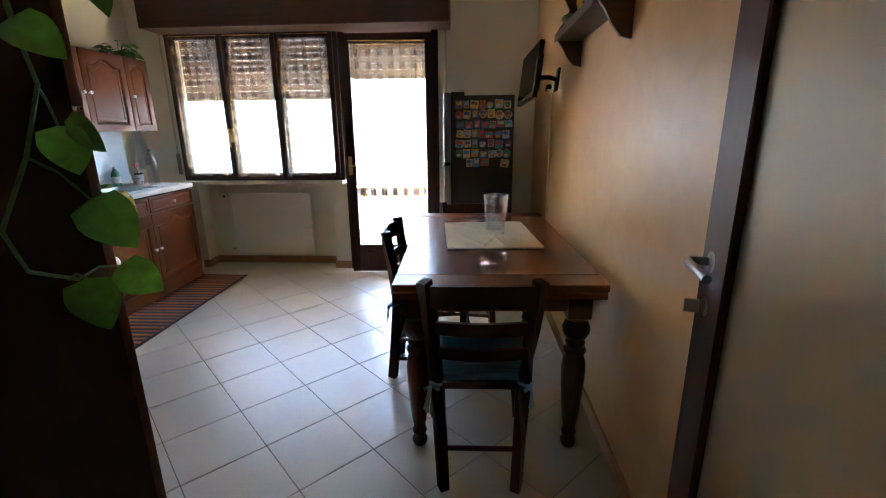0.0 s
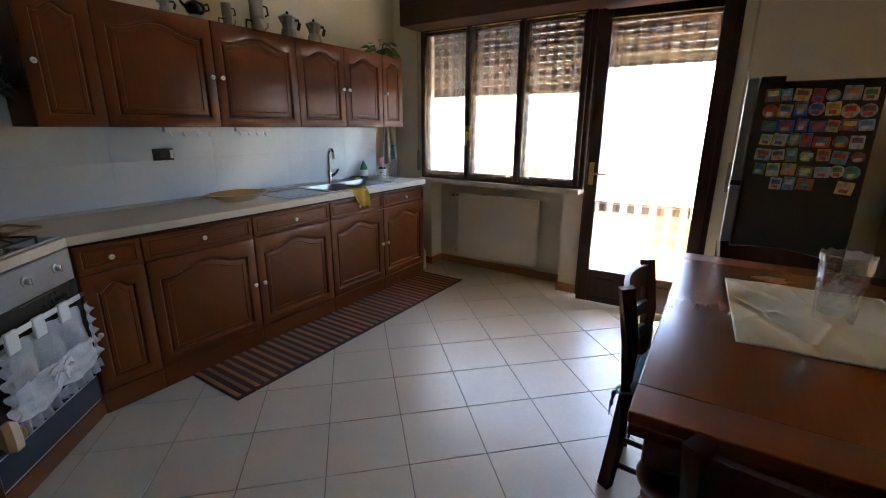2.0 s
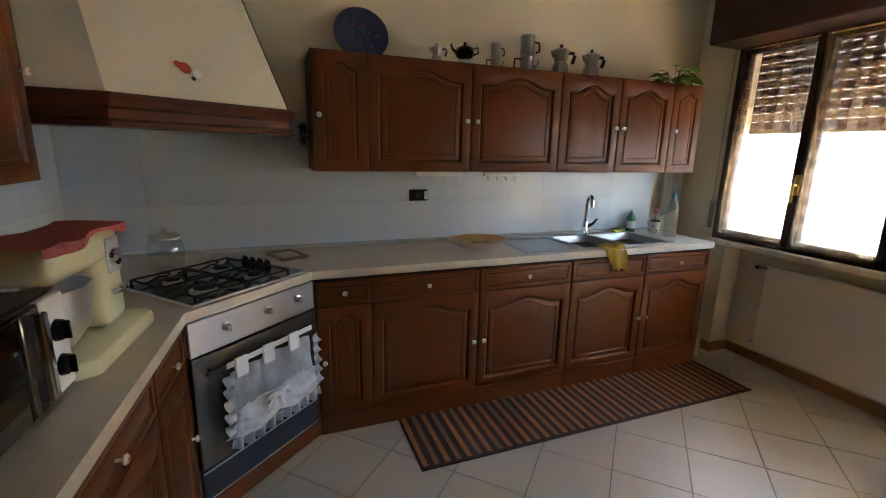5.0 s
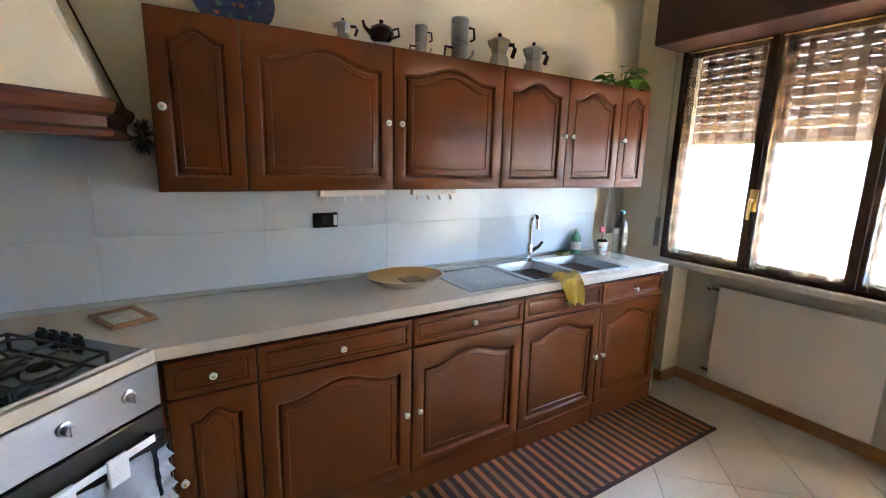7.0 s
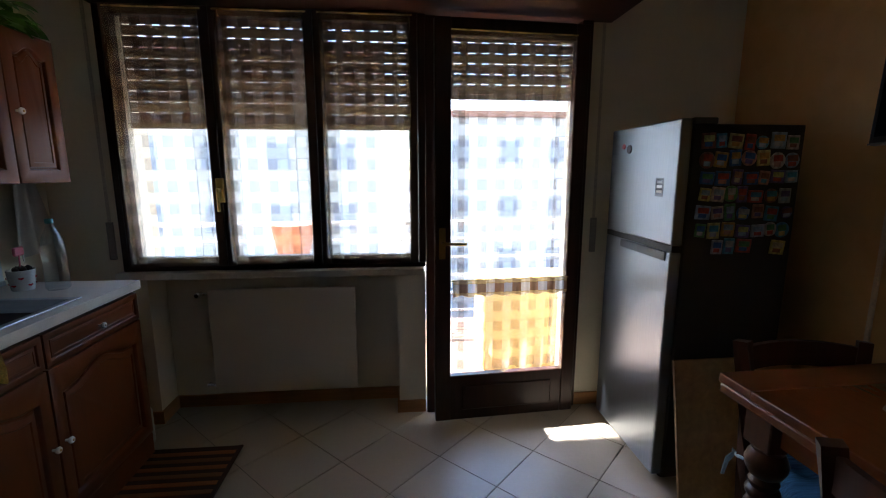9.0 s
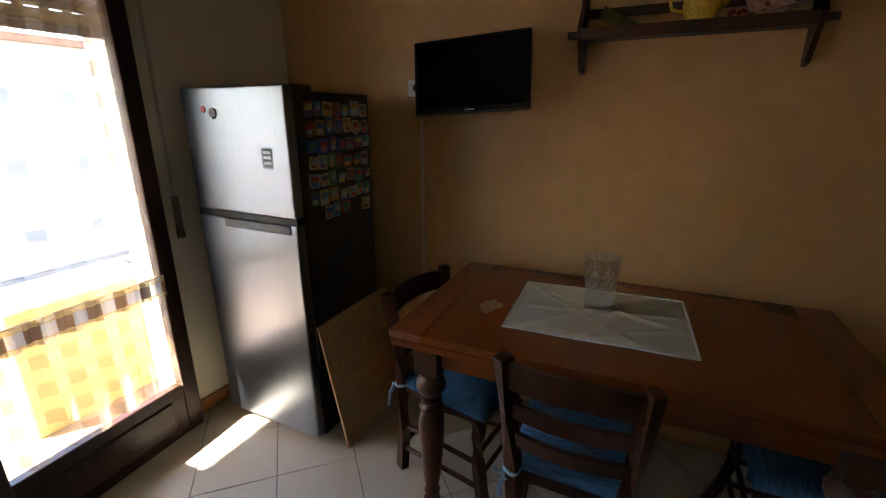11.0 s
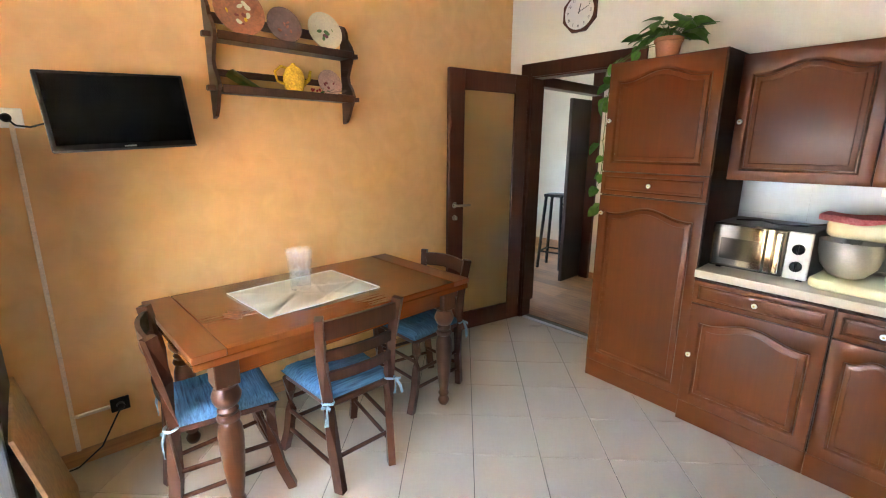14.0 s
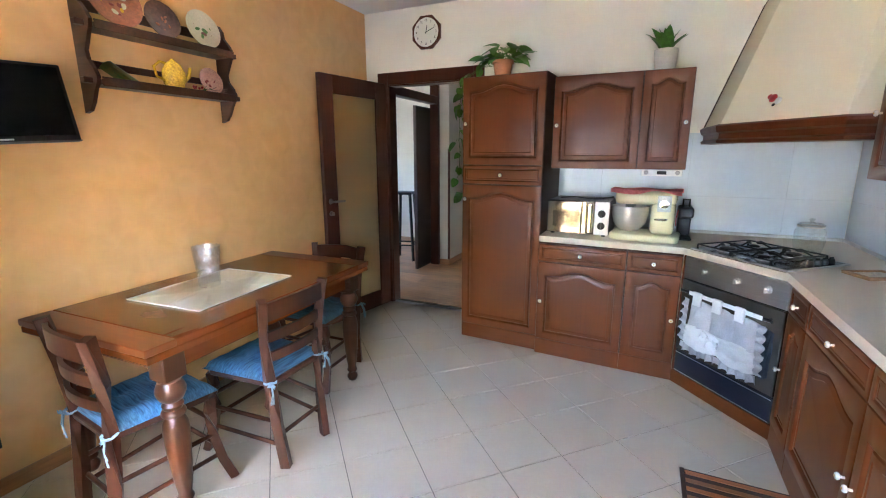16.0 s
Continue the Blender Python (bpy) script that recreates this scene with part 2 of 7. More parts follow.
# wall with the doorway to the hall
HD_X0, HD_X1, HD_Z = 0.24, 1.13, 2.10
bm = bmesh.new()
box(bm, LX, -0.09, FZ - 0.2, HD_X0, DY, CZ + 0.1)
box(bm, HD_X1, -0.09, FZ - 0.2, OX, DY, CZ + 0.1)
box(bm, HD_X0, -0.09, HD_Z, HD_X1, DY, CZ + 0.1)
structure("wall_south", bm, WHITEW, "off-white wall with the doorway to the hall")
structure("ceiling", B(LX, -0.09, CZ, OX, 4.45, CZ + 0.12), CEIL, "white painted ceiling")
structure("floor", B(LX, -0.09, FZ - 0.1, OX, 4.45, FZ - 0.004), GROUT, "cream ceramic tile floor laid on the diagonal")

# ---- kitchen cabinets ----
def ring(w, h, d, arch, n=14):
    """Outline of a panel inset by d; its top edge rises by arch in the middle."""
    pts = [(d, d), (w - d, d)]
    for i in range(n + 1):
        u = 1 - 2 * i / n
        s = 0.0 if abs(u) > 0.86 else 0.5 + 0.5 * math.cos(math.pi * u / 0.86)
        pts.append((w / 2 + u * (w / 2 - d), h - d - arch * (1 - s)))
    return pts


def panel_bm(w, h, inset=0.048, arch=0.05, thick=0.021):
    """A moulded raised-panel front: local x across, z up, its face at y = 0 towards -y."""
    bm = bmesh.new()
    k = 0.55 if h < 0.2 else (1.25 if w > 0.35 else 0.95)
    mould = [(0.003, 0.002), (0.006, 0.007), (0.009, 0.0115), (0.014, 0.0115), (0.017, 0.0065), (0.020, 0.0055), (0.033, 0.0025), (0.036, 0.0055), (0.041, 0.0045)]
    rows = [(0.0, 0.0, thick), (0.0, 0.0, 0.004), (0.0012, 0.0, 0.0012), (0.004, 0.0, 0.0), (inset, arch, 0.0)] + [(inset + k * d, arch, k * y) for d, y in mould]
    loops = []
    for d, a, y in rows:
        loops.append([bm.verts.new((px, y, pz)) for px, pz in ring(w, h, d, a)])
    n = len(loops[0])
    for a, b in zip(loops, loops[1:]):
        for k in range(n):
            bm.faces.new((a[k], a[(k + 1) % n], b[(k + 1) % n], b[k]))
    bm.faces.new(loops[-1])
    bm.faces.new(loops[0][::-1])
    return bm


def knob(parent, x, z):
    bm = bmesh.new()
    lathe(bm, [(0.005, 0), (0.005, 0.012), (0.012, 0.016), (0.0135, 0.021), (0.011, 0.026), (0.006, 0.027)], 12, pose(x, 0, z, 90))
    k = part("knob", bm, KNOB, parent, "white ceramic knob", 40)
    bm = bmesh.new()
    lathe(bm, [(0.0045, 0), (0.0045, 0.002), (0.002, 0.003)], 8, pose(x, -0.0268, z, 90))
    part("screw_cap", bm, BRASS, k, "small brass screw cap")
    return k


def front(parent, name, w, h, x, z, kx, kz, arch=0.05, inset=0.048, mat_=None):
    """A door or drawer front under a cabinet, with its knob."""
    d = part(name, panel_bm(w, h, inset, arch), mat_ or CAB, parent, "", 35)
    d.location = (x, -0.021, z)
    knob(d, kx, kz)
    return d


CT = 0.88


def base_unit(w, depth, x, y, rz, kside, label, group, z0=0.0):
    """Base cabinet: local x along its front, front at y = 0 facing -y."""
    e = tagged(empty("base_cabinet", x, y, FZ, rz), label, "cabinet", group)
    bm = bmesh.new()
    box(bm, 0.0005, 0.002, 0.10, w - 0.0005, depth, CT - 0.045 - FZ)
    part("body", bm, CARC, e)
    part("plinth", B(0.0, -0.014, 0.0, w, 0.03, 0.118, 0.003), CABX, e)
    g = 0.004
    front(e, "drawer", w - 2 * g, 0.128, g, 0.722, w / 2 - g, 0.064, 0.0, 0.022, CABX)
    kx = 0.028 if kside < 0 else w - 2 * g - 0.028
    front(e, "door", w - 2 * g, 0.592, g, 0.124, kx, 0.30, 0.05 if w > 0.4 else 0.035, 0.048 if w > 0.4 else 0.052)
    return e


def upper_unit(w, depth, x, y, z, rz, h, doors, label, group):
    e = tagged(empty("wall_cabinet", x, y, z, rz), label, "cabinet", group)
    part("body", B(0.0005, 0.002, 0.0, w - 0.0005, depth, h, 0.001), CARC, e)
    g, n = 0.0025, len(doors)
    for i, (x0, x1, ks) in enumerate(doors):
        dw = x1 - x0 - 2 * g
        front(e, "door", dw, h - 0.004, x0 + g, 0.002, 0.028 if ks < 0 else dw - 0.028, h * 0.47, 0.05 if dw > 0.35 else 0.035)
    return e


LBX = -1.865  # front plane of the base run on the west wall
ys = [1.175, 1.453, 2.067, 2.69, 3.275, 3.85]
kn = [-1, 1, -1, 1, -1]
lab = ["narrow mahogany-stained base cabinet with drawer", "wide mahogany-stained base cabinet with arched door", "wide mahogany-stained base cabinet beside the sink", "mahogany-stained sink base cabinet with yellow cloth over it", "mahogany-stained end base cabinet with arched door"]
for a, b, k, l in zip(ys, ys[1:], kn, lab):
    # facing +x: local x runs along +y
    base_unit(b - a, 0.50, LBX, a, 90, k, l, "base cabinets on the west wall")
UX, UZ0, UZ1 = -2.05, 1.345, 1.928
us = [(1.21, 1.486, [(0, 0.276, -1)], "narrow mahogany wall cabinet beside the hood"), (1.486, 2.648, [(0, 0.577, 1), (0.577, 1.162, -1)], "double mahogany wall cabinet under coffee pots"), (2.648, 3.529, [(0, 0.444, 1), (0.444, 0.881, -1)], "double mahogany wall cabinet over the sink"), (3.529, 3.794, [(0, 0.265, -1)], "narrow mahogany end wall cabinet under a plant")]
for a, b, d, l in us:
    upper_unit(b - a, UX - LX - 0.004, UX, a, UZ0, 90, UZ1 - UZ0, d, l, "wall cabinets on the west wall")
# south run: front faces +y, local x runs along -x
SBY, STURN = 0.60, 3.4  # the south run stands a few degrees off the wall
for a, b, k, l in ((-0.482, -1.08, -1, "mahogany base cabinet under the microwave oven"), (-1.08, -1.41, 1, "narrow mahogany base cabinet beside the oven")):
    base_unit(a - b, 0.50, a, SBY + (-0.482 - a) * math.tan(radians(STURN)), 180 - STURN, k, l, "base cabinets on the south wall")
upper_unit(0.895, 0.305, -0.49, 0.34, 1.348, 180, 0.652, [(0, 0.59, -1), (0.59, 0.895, 1)], "mahogany wall cabinet with wide and narrow door", "wall cabinets on the south wall")
# tall unit
tall = tagged(empty("tall_cabinet", 0.15, 0.525, FZ, 180 - STURN), "tall mahogany larder cabinet with two doors and drawer", "cabinet")
TW, TH = 0.63, 2.04
part("body", B(0.0005, 0.002, 0.0, TW - 0.0005, 0.485, TH, 0.001), CARC, tall)
part("plinth", B(0.0, -0.014, 0.0, TW, 0.03, 0.118, 0.003), CABX, tall)
front(tall, "door", TW - 0.005, 1.13, 0.0025, 0.124, 0.03, 1.02)
front(tall, "drawer", TW - 0.005, 0.137, 0.0025, 1.263, TW / 2, 0.068, 0.0, 0.022, CABX)
front(tall, "door", TW - 0.005, TH - 1.41, 0.0025, 1.405, 0.03, 0.30)

# worktop with the sink's opening
SK = (-2.315, -1.895, 2.40, 3.535)  # hole: x0, x1, y0, y1
bm = bmesh.new()
prism(bm, [(-0.486, DY), (-0.486, 0.637), (-1.40, 0.692), (-1.828, 1.16), (-1.828, SK[2] + 0.3), (SK[1], SK[2] + 0.3), (SK[1], SK[2]), (SK[0], SK[2]), (SK[0], SK[3]), (SK[1], SK[3]), (SK[1], SK[2] + 0.3004), (-1.828, SK[2] + 0.3004), (-1.828, 3.855), (LX, 3.855), (LX, DY)], CT - 0.04, CT)
worktop = tagged(part("worktop", bm, COUNTER), "beige laminate worktop running round the corner", "worktop")
bm = bmesh.new()
box(bm, LX, DY + 0.018, CT, LX + 0.018, 3.80, CT + 0.022, 0.004)
box(bm, LX, DY, CT, -0.492, DY + 0.018, CT + 0.022, 0.004)
part("upstand", bm, mat("upstand_grey", (0.42, 0.42, 0.40), 0.35, vary=0.05), worktop, "grey plastic upstand strip")

# ---- oven column on the diagonal ----
OVP, OVA = (-1.413, 0.66), math.degrees(math.atan2(1.172 - 0.66, -1.872 + 1.413))
OL = math.hypot(1.172 - 0.66, 0.459)
oven = tagged(empty("built_in_oven", OVP[0], OVP[1], FZ, OVA), "built-in steel oven with dark glass door", "oven")
part("plinth", B(0.0, -0.01, 0.0, OL, 0.03, 0.085, 0.003), CABX, oven)
part("side_post", B(0.0, -0.004, 0.085, 0.022, 0.1, CT - 0.045 - FZ, 0.002), CAB, oven)
part("side_post", B(OL - 0.022, -0.004, 0.085, OL, 0.1, CT - 0.045 - FZ, 0.002), CAB, oven)
part("body", B(0.024, 0.012, 0.088, OL - 0.024, 0.48, CT - 0.05 - FZ), BLACK, oven)
part("warming_drawer", B(0.026, -0.012, 0.092, OL - 0.026, 0.012, 0.235, 0.003), mat("blue_black_enamel", (0.012, 0.014, 0.022), 0.25), oven, "dark blue-black enamel drawer")
part("drawer_rim", B(0.03, -0.0135, 0.222, OL - 0.03, -0.0118, 0.228), STEEL, oven)
part("drawer_rim", B(0.03, -0.0135, 0.098, OL - 0.03, -0.0118, 0.102), STEEL, oven)
odoor = part("oven_door", B(0.026, -0.02, 0.245, OL - 0.026, 0.012, 0.715, 0.004), mat("oven_glass", (0.055, 0.047, 0.036), 0.10, vary=0.05, coat=0.6), oven, "black glass oven door")
bm = bmesh.new()
tube(bm, [(0.06, -0.055, 0.655), (OL - 0.06, -0.055, 0.655)], 0.009, 10)
for hx in (0.09, OL - 0.09):
    tube(bm, [(hx, -0.055, 0.655), (hx, -0.018, 0.655)], 0.006, 8)
part("oven_handle", bm, BLACK, odoor, "", 40)
cp = part("control_panel", B(0.026, -0.018, 0.722, OL - 0.026, 0.012, CT - 0.05 - FZ, 0.003), STEEL, oven, "brushed steel control panel")
for kx in (0.17, 0.36, 0.52):
    bm = bmesh.new()
    lathe(bm, [(0.02, 0), (0.02, 0.006), (0.014, 0.008), (0.014, 0.026), (0.012, 0.028)], 16, pose(kx * OL / 0.64, -0.018, 0.80, 90))
    box(bm, kx * OL / 0.64 - 0.004, -0.05, 0.785, kx * OL / 0.64 + 0.004, -0.044, 0.815, 0.001)
    part("oven_knob", bm, STEEL, cp, "", 40)

# ---- window, balcony door, shutters, curtains ----
def curtain_mat(name, see):
    m = bpy.data.materials.new(name)
    m.use_nodes = True
    nt, nd = m.node_tree, m.node_tree.nodes
    tc = nd.new("ShaderNodeTexCoord")
    sep = nd.new("ShaderNodeSeparateXYZ")
    nt.links.new(tc.outputs["Object"], sep.inputs[0])

    def math_(op, a, b=None, c=None):
        n = nd.new("ShaderNodeMath")
        n.operation = op
        for i, v in enumerate((a, b, c)):
            if v is None:
                continue
            if isinstance(v, (int, float)):
                n.inputs[i].default_value = v
            else:
                nt.links.new(v, n.inputs[i])
        return n.outputs[0]

    P, Q = 0.050, 0.056
    cx = math_("MULTIPLY", sep.outputs[0], 1 / P)
    cz = math_("MULTIPLY", sep.outputs[2], 1 / Q)
    fx, fz = math_("FLOOR", cx), math_("FLOOR", cz)
    odd = math_("MODULO", math_("ABSOLUTE", fz), 2.0)
    alt = math_("MODULO", math_("ABSOLUTE", fx), 4.0)

    def stripes(cols):
        ramp = nd.new("ShaderNodeValToRGB")
        ramp.color_ramp.interpolation = "CONSTANT"
        while len(ramp.color_ramp.elements) < 4:
            ramp.color_ramp.elements.new(0.5)
        for i, (el, c) in enumerate(zip(ramp.color_ramp.elements, cols)):
            el.position, el.color = i / 4, (*c, 1)
        nt.links.new(math_("MULTIPLY_ADD", alt, 0.25, 0.02), ramp.inputs[0])
        return ramp

    # rows of pale straw checks between rows of brown and slate ones
    pale = stripes([(0.52, 0.41, 0.23), (0.36, 0.25, 0.13), (0.54, 0.46, 0.32), (0.32, 0.22, 0.11)])
    dark = stripes([(0.31, 0.32, 0.37), (0.19, 0.11, 0.065), (0.42, 0.40, 0.39), (0.16, 0.095, 0.06)])
    mix = nd.new("ShaderNodeMix")
    mix.data_type = "RGBA"
    nt.links.new(pale.outputs[0], mix.inputs["A"])
    nt.links.new(odd, mix.inputs["Factor"])
    nt.links.new(dark.outputs[0], mix.inputs["B"])
    # golden threads between the rows
    frz = math_("FRACT", cz)
    line = math_("LESS_THAN", frz, 0.09)
    mix2 = nd.new("ShaderNodeMix")
    mix2.data_type = "RGBA"
    mix2.inputs["B"].default_value = (0.36, 0.26, 0.11, 1)
    nt.links.new(line, mix2.inputs["Factor"])
    nt.links.new(mix.outputs["Result"], mix2.inputs["A"])
    dif, trl, trn, m1, m2 = (nd.new(k) for k in ("ShaderNodeBsdfDiffuse", "ShaderNodeBsdfTranslucent", "ShaderNodeBsdfTransparent", "ShaderNodeMixShader", "ShaderNodeMixShader"))
    nt.links.new(mix2.outputs["Result"], dif.inputs[0])
    nt.links.new(mix2.outputs["Result"], trl.inputs[0])
    m1.inputs[0].default_value = 0.6
    nt.links.new(dif.outputs[0], m1.inputs[1])
    nt.links.new(trl.outputs[0], m1.inputs[2])
    # open weave: the patches let less through than the plain cloth
    dense = math_("MULTIPLY", odd, math_("MODULO", math_("ABSOLUTE", fx), 2.0))
    vis = math_("MULTIPLY_ADD", dense, -0.19, math_("MULTIPLY_ADD", odd, 0.06, see - 0.04))
    vis2 = math_("MULTIPLY_ADD", line, -0.06, vis)
    nt.links.new(vis2, m2.inputs[0])
    nt.links.new(m1.outputs[0], m2.inputs[1])
    nt.links.new(trn.outputs[0], m2.inputs[2])
    nt.links.new(m2.outputs[0], nd["Material Output"].inputs[0])
    return m


SHEER = curtain_mat("checked_sheer_curtain", 0.68)


def curtain(parent, x0, x1, z0, z1, y, seed, waves=5, hem=0.012):
    """A gathered sheer with soft folds and a wavy hem."""
    rnd = random.Random(seed)
    ph = [rnd.uniform(0, 6.3) for _ in range(4)]
    bm = bmesh.new()
    nx, nz = 48, 14
    grid = []
    for j in range(nz + 1):
        v = j / nz
        row = []
        for i in range(nx + 1):
            u = i / nx
            amp = 0.006 + 0.012 * (1 - v)
            d = amp * (math.sin(2 * math.pi * waves * u + ph[0]) + 0.5 * math.sin(2 * math.pi * waves * 1.7 * u + ph[1]) + 0.3 * math.sin(9 * u + 2 * v + ph[2]))
            zz = z0 + (z1 - z0) * v + (hem * math.sin(2 * math.pi * (waves * 0.6) * u + ph[3]) if j == 0 else 0)
            xx = x0 + (x1 - x0) * u + 0.01 * math.sin(3 * v + ph[1]) * (1 - v)
            row.append(bm.verts.new((xx, y + d, zz)))
        grid.append(row)
    for a, b in zip(grid, grid[1:]):
        for i in range(nx):
            bm.faces.new((a[i], a[i + 1], b[i + 1], b[i]))
    c = part("curtain", bm, SHEER, None, "", 180)
    tagged(c, "sheer checked cafe curtain with golden threads", "curtain", "window curtains")
    # the gathered sides lie in a second layer of cloth
    for xa, xb in ((x0, x0 + 0.085), (x1 - 0.07, x1)):
        bm = bmesh.new()
        cols_ = [[bm.verts.new((xa + (xb - xa) * k / 8, y - 0.022 - 0.007 * math.sin(5.2 * k + ph[0] + j * 0.3), z0 + 0.008 + (z1 - z0 - 0.02) * j / 10)) for k in range(9)] for j in range(11)]
        for p, q in zip(cols_, cols_[1:]):
            for k in range(8):
                bm.faces.new((p[k], p[k + 1], q[k + 1], q[k]))
        part("gathered_side", bm, SHEER, c, "", 180)
    bm = bmesh.new()
    tube(bm, [(x0 - 0.01, y, z1 - 0.01), (x1 + 0.01, y, z1 - 0.01)], 0.004, 6)
    part("curtain_rod", bm, BRASS, c)
    return c


def sash(parent, name, x0, x1, z0, z1, y0, y1, st, bot, top=None):
    """A framed sash: stiles st wide, bottom rail bot high."""
    top = top or st
    bm = bmesh.new()
    box(bm, x0, y0, z0, x0 + st, y1, z1, 0.004)
    box(bm, x1 - st, y0, z0, x1, y1, z1, 0.004)
    box(bm, x0 + st, y0 + 0.002, z0, x1 - st, y1 - 0.002, z0 + bot, 0.004)
    box(bm, x0 + st, y0 + 0.002, z1 - top, x1 - st, y1 - 0.002, z1, 0.004)
    f = part(name, bm, DARKW, parent)
    p = part("pane", B(x0 + st - 0.005, (y0 + y1) / 2 - 0.002, z0 + bot - 0.005, x1 - st + 0.005, (y0 + y1) / 2 + 0.002, z1 - top + 0.005), PANE, f, "clear window pane")
    p.visible_shadow = False
    return f


FY = 4.075
win = tagged(empty("window_1", 0, 0, 0), "dark stained three-light wooden window", "window", "", "structure")
bm = bmesh.new()
box(bm, WIN_X0, FY, WIN_Z0, WIN_X0 + 0.035, WY + 0.06, WIN_Z1, 0.004)
box(bm, WIN_X0 + 0.035, FY, WIN_Z1 - 0.05, WIN_X1, WY + 0.06, WIN_Z1, 0.004)
box(bm, WIN_X0 + 0.035, FY, WIN_Z0, WIN_X1, WY + 0.06, WIN_Z0 + 0.025, 0.004)
box(bm, WIN_X1 - 0.035, FY, WIN_Z0 + 0.025, WIN_X1 + 0.005, WY + 0.06, WIN_Z1 - 0.05, 0.004)
part("window_frame", bm, DARKW, win)
sx = [-1.994, -1.496, -1.0, -0.478]
for i in range(3):
    sash(win, "sash", sx[i] + 0.001, sx[i + 1] - 0.001, WIN_Z0 + 0.026, WIN_Z1 - 0.051, FY - 0.012, FY + 0.04, 0.046, 0.05)
    curtain(win, sx[i] + 0.038, sx[i + 1] - 0.036, 0.915 + 0.006 * i, 2.175, FY - 0.028, 10 + i, 4)
bm = bmesh.new()
box(bm, -1.517, FY - 0.03, 1.235, -1.477, FY - 0.013, 1.36, 0.003)
box(bm, -1.505, FY - 0.062, 1.29, -1.49, FY - 0.03, 1.308, 0.003)
box(bm, -1.505, FY - 0.068, 1.19, -1.49, FY - 0.055, 1.31, 0.004)
part("window_handle", bm, BRASS, win, "brass window handle")
structure("window_sill", B(WIN_X0 - 0.02, FY - 0.045, WIN_Z0 - 0.038, WIN_X1 - 0.012, 4.4, WIN_Z0 - 0.001, 0.004), MARBLE, "pale marble window sill")

bdoor = tagged(empty("door_1", 0, 0, 0), "dark wooden glazed balcony door standing slightly ajar", "door", "", "structure")
bm = bmesh.new()
box(bm, DR_X0 + 0.006, WY - 0.03, FZ, DR_X0 + 0.06, WY + 0.06, DR_Z1, 0.004)
box(bm, DR_X1 - 0.06, WY - 0.03, FZ, DR_X1, WY + 0.06, DR_Z1, 0.004)
box(bm, DR_X0 + 0.06, WY - 0.03, DR_Z1 - 0.05, DR_X1 - 0.06, WY + 0.06, DR_Z1, 0.004)
part("door_frame", bm, DARKW, bdoor)
# leaf hung on its east side, opened a few degrees
leaf = empty("door_leaf", 0.425, WY - 0.035, FZ + 0.008, 180 + 4.0)
leaf.parent = bdoor
LW = 0.825
bm = bmesh.new()
box(bm, 0, 0, 0, 0.075, 0.05, 2.17, 0.004)
box(bm, LW - 0.085, 0, 0, LW, 0.05, 2.17, 0.004)
box(bm, 0.075, 0.002, 0, LW - 0.085, 0.048, 0.27, 0.004)
box(bm, 0.075, 0.002, 2.085, LW - 0.085, 0.048, 2.17, 0.004)
box(bm, 0.14, 0.045, 0.06, LW - 0.15, 0.056, 0.21, 0.006)
part("leaf_frame", bm, DARKW, leaf)
p = part("pane", B(0.07, 0.023, 0.265, LW - 0.08, 0.027, 2.09), PANE, leaf, "clear door pane")
p.visible_shadow = False
bm = bmesh.new()
box(bm, LW - 0.055, 0.05, 0.95, LW - 0.02, 0.058, 1.12, 0.003)
tube(bm, [(LW - 0.037, 0.055, 1.04), (LW - 0.037, 0.095, 1.04), (LW - 0.06, 0.1, 1.04), (LW - 0.16, 0.1, 1.035)], 0.008, 8)
part("door_handle", bm, BRASS, leaf, "brass lever handle", 40)
for i, (z0, z1) in enumerate(((0.30, 0.84), (0.745, 2.12))):
    c = curtain(None, 0.082, LW - 0.092, z0 + FZ, z1 + FZ, 0.066 - 0.012 * i, 31 + i, 6)
    if i == 0:
        bm = bmesh.new()
        g_ = [[bm.verts.new((0.082 + (LW - 0.174) * k / 60, 0.082 + 0.006 * math.sin(1.9 * k), FZ + zz + 0.006 * math.sin(0.7 * k))) for k in range(61)] for zz in (0.745, 0.79, 0.835)]
        for p_, q_ in zip(g_, g_[1:]):
            for k in range(60):
                bm.faces.new((p_[k], p_[k + 1], q_[k + 1], q_[k]))
        part("gathered_heading", bm, curtain_mat("gathered_sheer", 0.22), c, "gathered checked heading", 180)
    c.matrix_world = pose(0.425, WY - 0.035, 0.008, 0, 0, 184)


